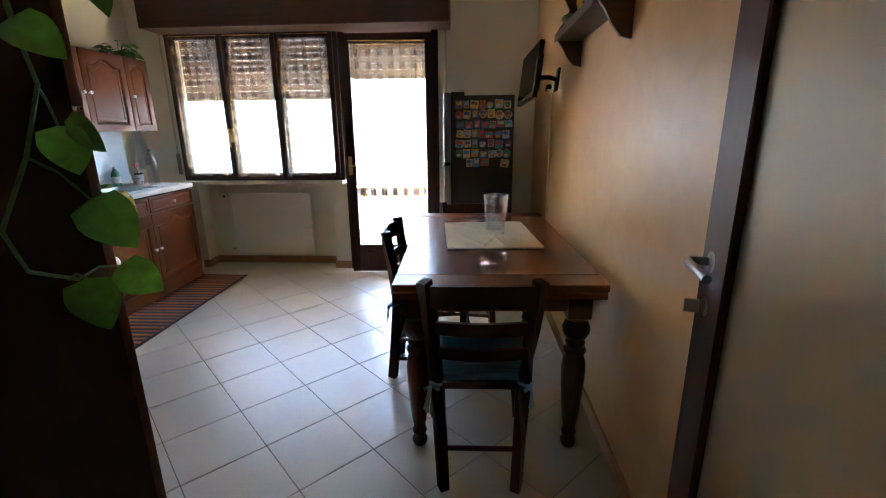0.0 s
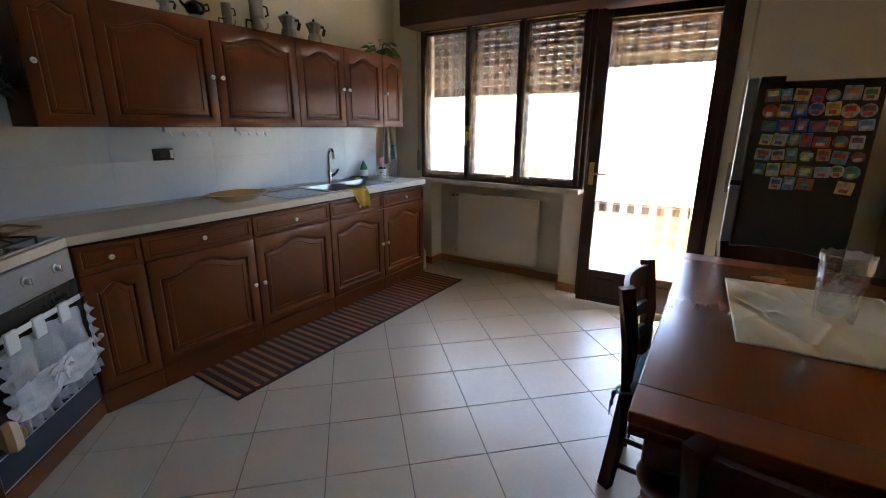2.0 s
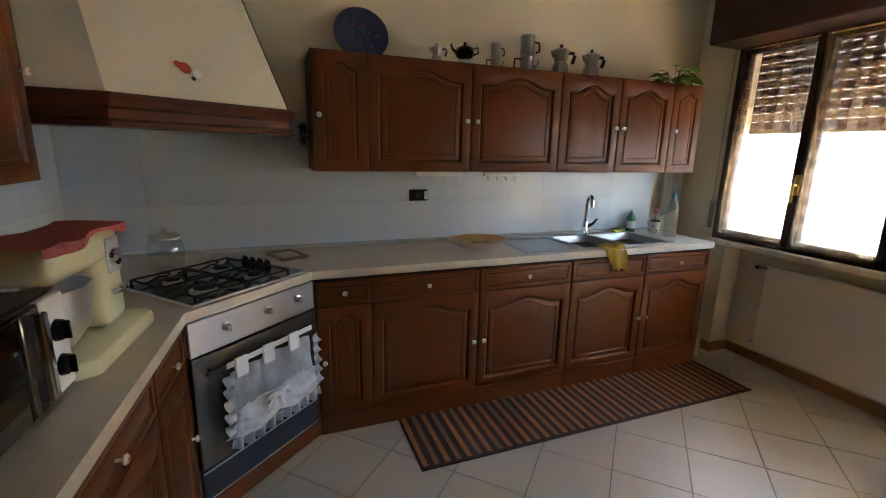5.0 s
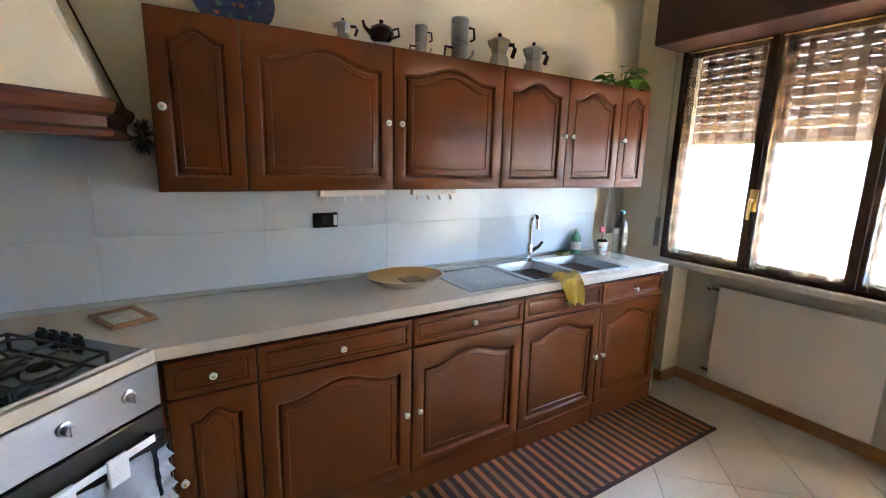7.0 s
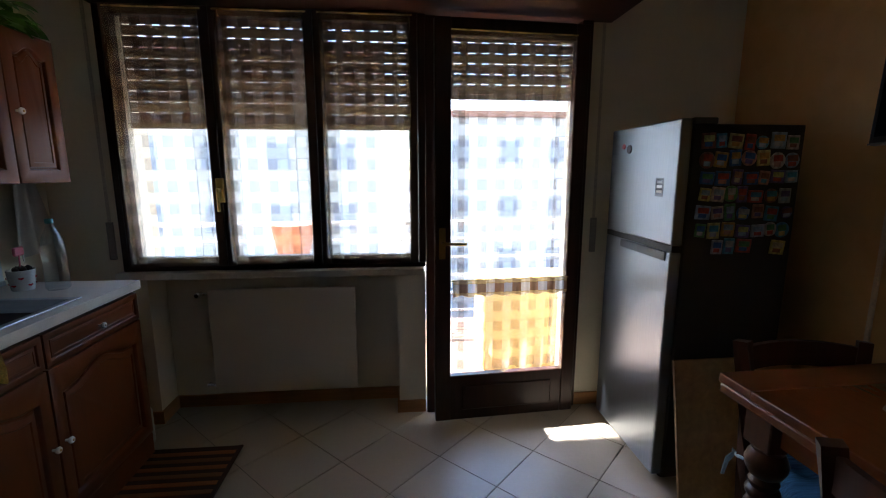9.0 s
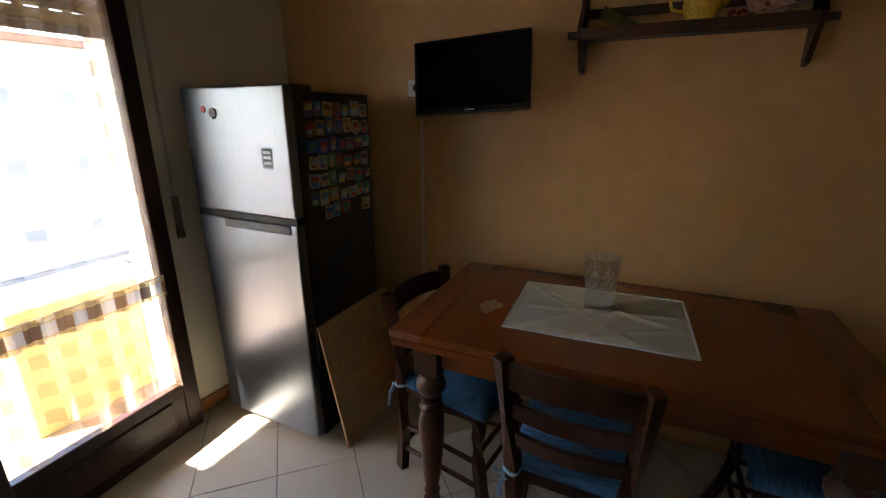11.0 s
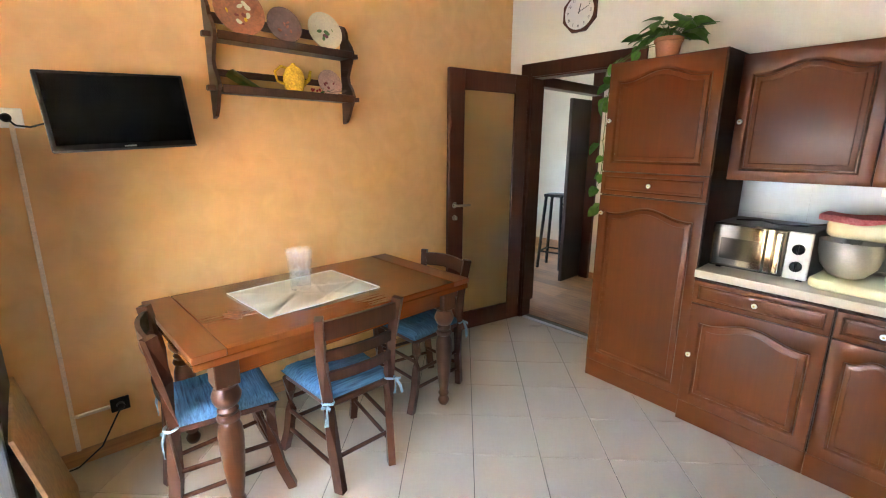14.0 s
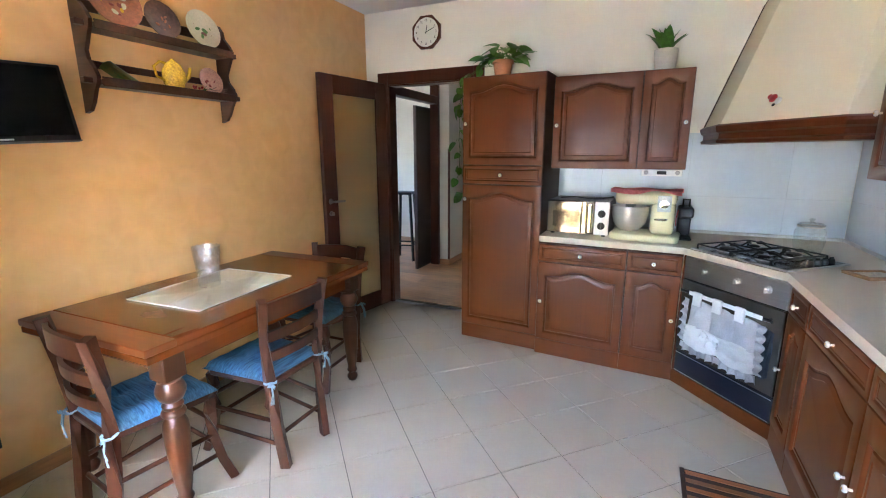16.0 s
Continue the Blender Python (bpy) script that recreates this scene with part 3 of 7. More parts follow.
def shutter(name, x0, x1, z0, z1, y):
    """A roller shutter: slats with rows of light slots between them."""
    e = tagged(empty(name, x0, y, 0), "half-lowered brown roller shutter with light slots", "shutter", "roller shutters")
    mm = mat("shutter_plastic", (0.11, 0.06, 0.03), 0.5, vary=0.12, fine=40)
    n = int((z1 - z0) / 0.056)
    w = x1 - x0
    sb = bmesh.new()
    prof = [(-0.002, 0), (0.002, 0), (0.007, 0.014), (0.006, 0.038), (0.002, 0.0524), (-0.002, 0.0524)]
    a = [sb.verts.new((0, py, pz)) for py, pz in prof]
    b = [sb.verts.new((w, py, pz)) for py, pz in prof]
    for k in range(len(prof)):
        sb.faces.new((a[k], a[(k + 1) % 6], b[(k + 1) % 6], b[k]))
    sb.faces.new(a[::-1])
    sb.faces.new(b)
    # webs between the slots
    k = int(w / 0.075)
    for i in range(k + 1):
        xx = min(w - 0.018, i * w / k)
        box(sb, xx, -0.0015, 0.0525, xx + 0.036, 0.0015, 0.0559)
    first = part("slat", sb, mm, e)
    first.location = (0, 0, z0)
    for i in range(1, n + 1):
        s = new("slat", first.data)
        s.parent = e
        s.location = (0, 0, z0 + 0.056 * i)
    part("bottom_bar", B(0, -0.01, z0 - 0.03, w, 0.01, z0, 0.003), mm, e)
    return e


shutter("roller_shutter", WIN_X0 - 0.03, WIN_X1 + 0.06, 1.655, 2.26, 4.30)
shutter("roller_shutter", DR_X0 - 0.0 + 0.065, DR_X1 + 0.02, 1.83, 2.26, 4.29)
SBW = mat("shutter_box_wood", (0.055, 0.018, 0.010), 0.38, grain=(3, 40, 40), vary=0.15, spec=0.3)
box_ = tagged(empty("shutter_box", -0.73, WY, 2.183), "dark mahogany roller shutter box over the window", "shutter box")
part("bottom_panel", B(-1.31, -0.337, 0.0, 1.306, -0.001, 0.016, 0.004), SBW, box_)
part("front_panel", B(-1.315, -0.34, 0.004, 1.31, -0.322, 0.337, 0.006, 2), SBW, box_)
part("top_panel", B(-1.31, -0.321, 0.32, 1.306, -0.001, 0.336, 0.003), SBW, box_)
for xa, xb in ((-1.315, -1.297), (1.293, 1.31)):
    part("end_panel", B(xa, -0.3215, 0.0165, xb, -0.001, 0.3195, 0.002), SBW, box_)
# strap and winder, each side of the openings
for x, z in ((-2.10, 1.03), (0.535, 1.03)):
    e = tagged(empty("strap_winder", x, WY, z), "grey shutter strap with winder plate on the wall", "strap winder", "strap winders")
    part("plate", B(-0.018, -0.012, -0.10, 0.018, -0.001, 0.10, 0.003), mat("winder_plate", (0.25, 0.23, 0.2), 0.4), e)
    part("strap", B(-0.008, -0.006, 0.10, 0.008, -0.003, 1.18), mat("strap_cloth", (0.55, 0.5, 0.4), 0.9), e)

# radiator in the niche
rad = tagged(empty("radiator", -1.68, 4.205, 0.10), "cream flat-panel radiator in the window niche", "radiator")
RADM = mat("radiator_enamel", (0.76, 0.71, 0.58), 0.4, vary=0.02)
bm = bmesh.new()
box(bm, 0, 0, 0, 0.83, 0.012, 0.63, 0.004)
box(bm, 0.006, 0.012, 0.01, 0.824, 0.07, 0.62, 0.006)
part("panel", bm, RADM, rad)
bm = bmesh.new()
tube(bm, [(-0.055, 0.06, 0.60), (-0.055, 0.03, 0.60), (0.01, 0.03, 0.60)], 0.009, 8)
lathe(bm, [(0.016, 0), (0.018, 0.03), (0.012, 0.04)], 12, pose(-0.055, 0.03, 0.60, 90))
part("valve", bm, CHROME, rad, "metal radiator valve", 40)
bm = bmesh.new()
tube(bm, [(-0.05, 0.06, 0.04), (-0.05, 0.03, 0.04), (0.01, 0.03, 0.04)], 0.009, 8)
part("pipe", bm, CHROME, rad, "metal radiator pipe", 40)

# ---- baseboards ----
def baseboard(pts, mm=BASEW):
    """Skirting along a line of wall points, standing 12 mm proud to the left of the way."""
    bm = bmesh.new()
    for (xa, ya), (xb, yb) in zip(pts, pts[1:]):
        d = Vector((xb - xa, yb - ya, 0)).normalized()
        n = Vector((-d.y, d.x, 0)) * 0.012
        q = [(xa, ya), (xb, yb), (xb + n.x, yb + n.y), (xa + n.x, ya + n.y)]
        prism(bm, q, FZ, FZ + 0.075)
    structure("baseboard", bm, mm, "honey-coloured wooden skirting board")


baseboard([(OX, DY), (OX, WY)])
baseboard([(OX - 0.012, WY), (DR_X1, WY)])
baseboard([(WIN_X1, WY), (NI_X1 - 0.012, WY)])
baseboard([(NI_X1, WY - 0.012), (NI_X1, NI_Y)])
baseboard([(NI_X1 - 0.012, NI_Y), (NI_X0 + 0.012, NI_Y)])
baseboard([(NI_X0, NI_Y), (NI_X0, WY - 0.012)])
baseboard([(NI_X0 + 0.012, WY), (LX, WY)])

# ---- doorway to the hall, open door ----
bm = bmesh.new()
for x0, x1 in ((HD_X0 - 0.075, HD_X0 + 0.02), (HD_X1 - 0.02, HD_X1 + 0.085)):
    box(bm, x0, DY - 0.002, FZ, x1, DY + 0.016, HD_Z + 0.085, 0.003)
    box(bm, x0, -0.106, FZ, x1, -0.088, HD_Z + 0.085, 0.003)
box(bm, HD_X0 + 0.02, DY - 0.002, HD_Z - 0.02, HD_X1 - 0.02, DY + 0.016, HD_Z + 0.085, 0.003)
box(bm, HD_X0 + 0.02, -0.106, HD_Z - 0.02, HD_X1 - 0.02, -0.088, HD_Z + 0.085, 0.003)
box(bm, HD_X0 - 0.001, -0.09, FZ, HD_X0 + 0.03, DY, HD_Z, 0.002)
box(bm, HD_X1 - 0.03, -0.09, FZ, HD_X1 + 0.001, DY, HD_Z, 0.002)
box(bm, HD_X0 + 0.03, -0.09, HD_Z - 0.03, HD_X1 - 0.03, DY, HD_Z + 0.001, 0.002)
structure("door_frame", bm, DOORW, "dark mahogany door frame to the hall")
hdoor = tagged(empty("door_2", 1.14, 0.06, FZ + 0.008, 79.5), "open mahogany door with frosted glass panel", "door", "", "structure")
DW, DH = 0.775, 2.11
bm = bmesh.new()
box(bm, 0, -0.02, 0, 0.135, 0.02, DH, 0.004)
box(bm, DW - 0.14, -0.02, 0, DW, 0.02, DH, 0.004)
box(bm, 0.135, -0.019, 0, DW - 0.14, 0.019, 0.16, 0.004)
box(bm, 0.135, -0.019, DH - 0.15, DW - 0.14, 0.019, DH, 0.004)
part("leaf", bm, DOORW, hdoor)
FROST = glass_mat("frosted_glass", (0.90, 0.68, 0.38), 0.40, thin=False)
FROST.node_tree.nodes["Principled BSDF"].inputs["Transmission Weight"].default_value = 0.86
part("glass_panel", B(0.133, -0.004, 0.158, DW - 0.138, 0.004, DH - 0.148), FROST, hdoor, "frosted glass panel")
for s in (-1, 1):
    bm = bmesh.new()
    lathe(bm, [(0.024, 0), (0.024, 0.007), (0.02, 0.009)], 18, pose(DW - 0.055, s * 0.02, 1.085, 90 * s))
    tube(bm, [(DW - 0.055, s * 0.026, 1.085), (DW - 0.055, s * 0.06, 1.085), (DW - 0.075, s * 0.066, 1.085), (DW - 0.175, s * 0.062, 1.083)], 0.009, 10)
    part("lever_handle", bm, STEEL, hdoor, "satin steel lever handle", 40)
    bm = bmesh.new()
    lathe(bm, [(0.022, 0), (0.022, 0.007), (0.018, 0.009)], 18, pose(DW - 0.055, s * 0.02, 0.985, 90 * s))
    box(bm, DW - 0.0575, s * 0.045 - 0.016, 0.97, DW - 0.0525, s * 0.045 + 0.016, 1.0, 0.002)
    part("lock", bm, STEEL, hdoor, "round lock with key", 40)

# ---- hall beyond the doorway ----
LAM = mat("laminate_plank", (0.40, 0.185, 0.075), 0.4, grain=(4, 60, 60), vary=0.22, per=0.25, coat=0.1)
HW = mat("hall_wall_paint", (0.72, 0.66, 0.56), 0.85, vary=0.03, bump=0.1)
HX = 1.36
structure("hall_floor", B(-0.6, -3.2, FZ - 0.1, 3.4, -0.09, FZ - 0.006), GROUT, "hall subfloor under laminate planks")
bm = bmesh.new()
box(bm, HX, -0.42, FZ - 0.1, HX + 0.1, -0.09, CZ)
box(bm, HX - 0.15, -3.2, FZ - 0.1, HX + 0.1, -1.60, CZ)
box(bm, HX, -1.60, 2.42, HX + 0.1, -0.42, CZ)
structure("hall_wall_east", bm, HW, "hall wall with an opening to the next room")
structure("hall_wall_south", B(-0.6, -3.3, FZ - 0.1, 3.4, -3.2, CZ), HW, "plain hall end wall")
# the opening in this unseen wall is added to let daylight into the hall
bm = bmesh.new()
box(bm, 3.4, -3.2, FZ - 0.1, 3.5, -1.9, CZ)
box(bm, 3.4, -1.0, FZ - 0.1, 3.5, -0.09, CZ)
box(bm, 3.4, -1.9, 1.92, 3.5, -1.0, CZ)
box(bm, 3.4, -1.9, FZ - 0.1, 3.5, -1.0, 1.2)
structure("room_wall_east", bm, HW, "unseen wall of the next room, opening added for light")
structure("hall_wall_west", B(-0.7, -3.2, FZ - 0.1, -0.6, -0.09, CZ), HW, "plain hall wall")
structure("room_wall_north", B(HX + 0.1, -0.1, FZ - 0.1, 3.4, -0.09, CZ), HW, "plain wall of the next room")
structure("hall_ceiling", B(-0.6, -3.2, CZ, 3.4, -0.09, CZ + 0.1), CEIL, "white hall ceiling")
bm = bmesh.new()
for y0, y1 in ((-0.47, -0.39), (-1.598, -1.55)):
    box(bm, HX - 0.018, y0, FZ, HX + 0.098, y1, 2.44, 0.003)
for z0, z1 in ((2.07, 2.16), (2.38, 2.44)):
    box(bm, HX - 0.018, -1.55, z0, HX + 0.098, -0.47, z1, 0.003)
structure("hall_door_frame", bm, DOORW, "dark mahogany frame of the opposite door")
sl = tagged(empty("door_3", HX + 0.125, -1.95, FZ + 0.01), "dark wooden sliding door standing half open", "door", "", "structure")
part("leaf", B(-0.02, 0, 0, 0.02, 0.77, 2.05, 0.003), mat("dark_door_leaf", (0.05, 0.022, 0.014), 0.35, grain=(50, 50, 3), vary=0.2, coat=0.2), sl)
bm = bmesh.new()
prism(bm, [(HX - 0.162, -3.2), (HX - 0.15, -3.2), (HX - 0.15, -1.60), (HX - 0.02, -1.60), (HX - 0.02, -1.588), (HX - 0.162, -1.588)], FZ, FZ + 0.075)
structure("hall_baseboard", bm, BASEW, "honey-coloured wooden skirting board")
structure("corner_guard", B(HX - 0.156, -1.625, FZ + 0.075, HX - 0.135, -1.592, 1.52, 0.003), DOORW, "dark wooden guard on the hall wall corner")
structure("threshold", B(HD_X0 + 0.03, -0.02, FZ - 0.006, HD_X1 - 0.03, 0.03, FZ + 0.005, 0.002), STEEL, "metal threshold strip")
stool = tagged(empty("bar_stool", 1.93, -1.70, FZ, 12), "black square bar stool in the next room", "stool")
part("seat", B(-0.125, -0.125, 0.93, 0.125, 0.125, 0.965, 0.006), BLACK, stool)
for sx_, sy_ in ((-1, -1), (1, -1), (-1, 1), (1, 1)):
    bm = bmesh.new()
    bar(bm, [(sx_ * 0.15, sy_ * 0.15, 0), (sx_ * 0.10, sy_ * 0.10, 0.93)], 0.03, 0.03)
    part("leg", bm, BLACK, stool)
for a in range(4):
    bm = bmesh.new()
    tube(bm, [pose(0, 0, 0, 0, 0, 90 * a) @ Vector(p) for p in ((-0.135, 0.137, 0.22), (0.135, 0.137, 0.22))], 0.012, 8)
    part("footrest", bm, BLACK, stool)

# ---- balcony and outside ----
structure("balcony_floor", B(-6, 4.45, FZ - 0.25, 5, 6.0, FZ - 0.06), mat("balcony_tile", (0.30, 0.20, 0.14), 0.7, vary=0.1, fine=20), "terracotta balcony floor")
# unseen slab, added so that sun reaches only the low door glass
structure("balcony_above", B(-6, 4.45, 2.75, 5, 5.20, 2.95), mat("render_white", (0.7, 0.68, 0.63), 0.9), "unseen added slab that keeps the high sun out")
rail = tagged(empty("balcony_railing", 0, 5.9, FZ - 0.06), "white painted metal balcony railing", "railing")
RW = mat("white_railing_paint", (0.75, 0.75, 0.75), 0.4, vary=0.05)
for z in (0.12, 0.30, 0.48, 0.66, 0.84):
    bm = bmesh.new()
    tube(bm, [(-6, 0, z), (5, 0, z)], 0.012, 8)
    part("rail", bm, RW, rail)
part("top_rail", B(-6, -0.025, 0.98, 5, 0.025, 1.02, 0.005), RW, rail)
for i in range(10):
    part("post", B(-5.6 + 1.15 * i, -0.02, 0, -5.56 + 1.15 * i, 0.02, 0.98), RW, rail)
pb = tagged(empty("flower_box", -1.55, 5.72, FZ - 0.06), "terracotta planter on a stand on the balcony", "planter")
bm = bmesh.new()
lathe(bm, [(0.14, 0.75), (0.19, 1.0), (0.2, 1.02), (0.175, 1.02)], 18)
part("pot", bm, mat("terracotta", (0.45, 0.17, 0.08), 0.75, vary=0.12, bump=0.1), pb, "", 40)
part("stand", B(-0.15, -0.15, 0, 0.15, 0.15, 0.75, 0.01), RW, pb)
aw = tagged(part("storage_cabinet", B(0.02, 4.75, FZ - 0.06, 0.75, 5.2, 0.60, 0.01), mat("ochre_panel", (0.62, 0.42, 0.14), 0.6, vary=0.08)), "ochre low cabinet out on the balcony", "cabinet")
structure("ground", B(-150, 7, -6.4, 150, 300, -6.2), mat("street_ground", (0.22, 0.21, 0.20), 0.9, vary=0.1, patch=0.2), "street level ground seen from the balcony")


def building(x, y, w, d, h, floors, cols, colour):
    e = tagged(empty("apartment_building", x, y, -6.2), "pale apartment building across the street", "building", "buildings across the street")
    part("wall", B(0, 0, 0, w, d, h), mat("facade_%d" % floors, colour, 0.85, vary=0.05, patch=0.5), e)
    part("roof", B(-0.4, -0.4, h, w + 0.4, d + 0.4, h + 0.35), mat("roof_tile", (0.35, 0.16, 0.1), 0.8), e)
    mf, mp = mat("window_frame_far", (0.5, 0.47, 0.42), 0.6), mat("far_glass", (0.30, 0.31, 0.33), 0.4)
    first = None
    for f in range(floors):
        for c in range(cols):
            wx, wz = (c + 0.5) * w / cols, 1.2 + f * (h - 0.6) / floors
            if first is None:
                first = part("window", B(-0.65, -0.06, 0, 0.65, 0.05, 1.5, 0.02), mf, e)
                pane0 = part("pane", B(-0.55, -0.07, 0.1, 0.55, -0.055, 1.4), mp, first)
                o, pp = first, pane0
            else:
                o = new("window", first.data)
                o.parent = e
                pp = new("pane", pane0.data)
                pp.parent = o
            o.location = (wx, 0, wz)


building(-22, 26, 20, 10, 13.5, 4, 6, (0.62, 0.56, 0.46))
building(1.5, 30, 16, 10, 11.0, 3, 5, (0.68, 0.62, 0.55))
building(21, 34, 18, 10, 14.0, 4, 5, (0.60, 0.50, 0.38))

# ---- table ----
TBX0, TBX1, TBY0, TBY1, TBZ = 0.455, 1.272, 1.42, 2.89, 0.772
table = tagged(empty("dining_table", 0.845, 2.157, FZ, 1.6), "brown wooden draw-leaf dining table with turned legs", "table")
hx, hy, hz = (TBX1 - TBX0) / 2, (TBY1 - TBY0) / 2, TBZ - FZ
part("tabletop", B(-hx, -hy + 0.125, hz - 0.03, hx, hy - 0.125, hz, 0.004, 2), TABW, table)
for s in (-1, 1):
    part("end_board", B(-hx, min(s * hy, s * (hy - 0.1235)), hz - 0.03, hx, max(s * hy, s * (hy - 0.1235)), hz, 0.004, 2), TABX, table)
for s in (-1, 1):
    part("draw_leaf", B(-hx + 0.003, min(s * (hy - 0.004), s * 0.006), hz - 0.062, hx - 0.003, max(s * (hy - 0.004), s * 0.006), hz - 0.033, 0.005, 2), TABW, table)
# faint window reflection on the tabletop, painted as a thin paler patch
bm = bmesh.new()
wr = random.Random(2)
prism(bm, [((0.06 + 0.018 * wr.uniform(-1, 1)) * math.cos(a * 0.42) - 0.075, (0.042 + 0.012 * wr.uniform(-1, 1)) * math.sin(a * 0.42) + 0.47) for a in range(15)], hz + 0.0001, hz + 0.0004)
part("worn_spot", bm, mat("painted_reflection", (0.235, 0.095, 0.04), 0.5, vary=0.3, fine=60, patch=30), table, "pale spot painted as a reflection on the varnish")
lx, ly = hx - 0.08, hy - 0.125
for s in (-1, 1):
    part("apron", B(-lx, s * ly - 0.011, hz - 0.155, lx, s * ly + 0.011, hz - 0.063, 0.002), TABX, table)
    part("apron", B(s * lx - 0.011, -ly, hz - 0.155, s * lx + 0.011, ly, hz - 0.063, 0.002), TABW, table)
LEG = [(0.016, 0), (0.026, 0.006), (0.034, 0.025), (0.034, 0.038), (0.024, 0.055), (0.02, 0.062), (0.03, 0.068), (0.033, 0.078), (0.028, 0.09), (0.026, 0.10), (0.034, 0.15), (0.042, 0.24), (0.048, 0.32), (0.05, 0.38), (0.046, 0.42), (0.036, 0.445), (0.033, 0.45), (0.044, 0.456), (0.047, 0.466), (0.043, 0.476), (0.034, 0.482), (0.038, 0.49), (0.041, 0.50), (0.036, 0.51), (0.033, 0.516), (0.044, 0.525), (0.055, 0.548), (0.057, 0.565), (0.05, 0.585), (0.042, 0.6), (0.045, 0.61), (0.05, 0.615)]
for sx_ in (-1, 1):
    for sy_ in (-1, 1):
        bm = bmesh.new()
        lathe(bm, [(r, z * 1.02) for r, z in LEG], 24, pose(sx_ * lx, sy_ * ly, 0))
        box(bm, sx_ * lx - 0.047, sy_ * ly - 0.047, 0.625, sx_ * lx + 0.047, sy_ * ly + 0.047, hz - 0.0635, 0.004)
        part("leg", bm, LEGW, table, "", 40)

# ---- chairs ----
DENIM = mat("blue_chambray", (0.055, 0.145, 0.235), 0.9, grain=(5, 150, 60), vary=0.5, bump=0.3, second=(0.006, 0.026, 0.065))
TIE = mat("pale_blue_tie", (0.30, 0.46, 0.58), 0.9, vary=0.15, bump=0.2)


def chair(x, y, rz, label, seed):
    """Country chair facing local +y, curved ladder back, seat cushion with ties."""
    rnd = random.Random(seed)
    c = tagged(empty("dining_chair", x, y, FZ, rz), label, "chair", "chairs round the table")
    for s in (-1, 1):
        bm = bmesh.new()
        pts = [(s * 0.142, -0.222, 0.0), (s * 0.152, -0.198, 0.22), (s * 0.163, -0.185, 0.45), (s * 0.182, -0.190, 0.66), (s * 0.200, -0.220, 0.862)]
        bar(bm, pts, 0.046, 0.036)
        part("rear_leg", bm, CHW, c)
        bm = bmesh.new()
        pts = [(s * 0.205, 0.245, 0.0), (s * 0.192, 0.205, 0.12), (s * 0.182, 0.182, 0.25), (s * 0.180, 0.178, 0.36), (s * 0.184, 0.185, 0.435)]
        bar(bm, pts, 0.038, 0.038)
        part("front_leg", bm, CHW, c)
    # seat: rounded trapezoid
    bm = bmesh.new()
    prism(bm, [(-0.17, -0.20), (0.17, -0.20), (0.2, 0.17), (0.18, 0.205), (-0.18, 0.205), (-0.2, 0.17)], 0.425, 0.455, 0.008)
    part("seat", bm, CHW, c)
    # curved back rails
    for z0, w, h, lean in ((0.80, 0.19, 0.085, -0.212), (0.675, 0.178, 0.05, -0.191), (0.575, 0.17, 0.045, -0.187)):
        bm = bmesh.new()
        loops = []
        for i in range(13):
            u = -1 + 2 * i / 12
            bow = -0.035 * (1 - u * u)
            dz = 0.012 * (1 - u * u) if h > 0.08 else 0.006 * (1 - u * u)
            yy = lean + bow
            loops.append([bm.verts.new((u * w, yy + dy, z0 + dz + zz)) for dy, zz in ((-0.009, -h / 2), (0.009, -h / 2), (0.007, h / 2), (-0.011, h / 2))])
        for a, b in zip(loops, loops[1:]):
            for k in range(4):
                bm.faces.new((a[k], a[(k + 1) % 4], b[(k + 1) % 4], b[k]))
        bm.faces.new(loops[0][::-1])
        bm.faces.new(loops[-1])
        part("back_rail", bm, CHW, c, "", 40)
    for a, b in (((-0.155, -0.19, 0.16), (0.155, -0.19, 0.16)), ((-0.185, 0.192, 0.19), (0.185, 0.192, 0.19)), ((-0.185, 0.192, 0.31), (0.185, 0.192, 0.31)), ((-0.15, -0.195, 0.24), (-0.19, 0.19, 0.25)), ((0.15, -0.195, 0.24), (0.19, 0.19, 0.25)), ((-0.15, -0.2, 0.12), (-0.19, 0.2, 0.14)), ((0.15, -0.2, 0.12), (0.19, 0.2, 0.14))):
        bm = bmesh.new()
        tube(bm, [a, b], 0.0105, 8)
        part("stretcher", bm, CHW, c, "", 60)
    # cushion
    bm = bmesh.new()
    n = 18
    top, bot = [], []
    for j in range(n + 1):
        v = j / n
        rt, rb = [], []
        for i in range(n + 1):
            u = i / n
            hw = 0.178 + 0.03 * v
            px, py = (2 * u - 1) * hw, -0.185 + 0.40 * v
            e = min(1.0, 8 * min(u, 1 - u, v, 1 - v)) ** 0.5
            tuft = sum(math.exp(-(((u - a) ** 2 + (v - b) ** 2) / 0.006)) for a, b in ((0.32, 0.32), (0.68, 0.32), (0.32, 0.68), (0.68, 0.68)))
            wob = 0.004 * noise.noise(Vector((9 * u + seed, 9 * v, 0)))
            droop = -0.02 * max(0, v - 0.93) * 14 * 0.3
            rt.append(bm.verts.new((px, py, 0.463 + 0.038 * e - 0.018 * tuft + 1.6 * wob * e + droop)))
            rb.append(bm.verts.new((px, py, 0.457 + 0.001 * i / n)))
        top.append(rt)
        bot.append(rb)
    for j in range(n):
        for i in range(n):
            bm.faces.new((top[j][i], top[j][i + 1], top[j + 1][i + 1], top[j + 1][i]))
            bm.faces.new((bot[j][i], bot[j + 1][i], bot[j + 1][i + 1], bot[j][i + 1]))
    for k in range(n):
        bm.faces.new((top[0][k], bot[0][k], bot[0][k + 1], top[0][k + 1]))
        bm.faces.new((top[n][k], top[n][k + 1], bot[n][k + 1], bot[n][k]))
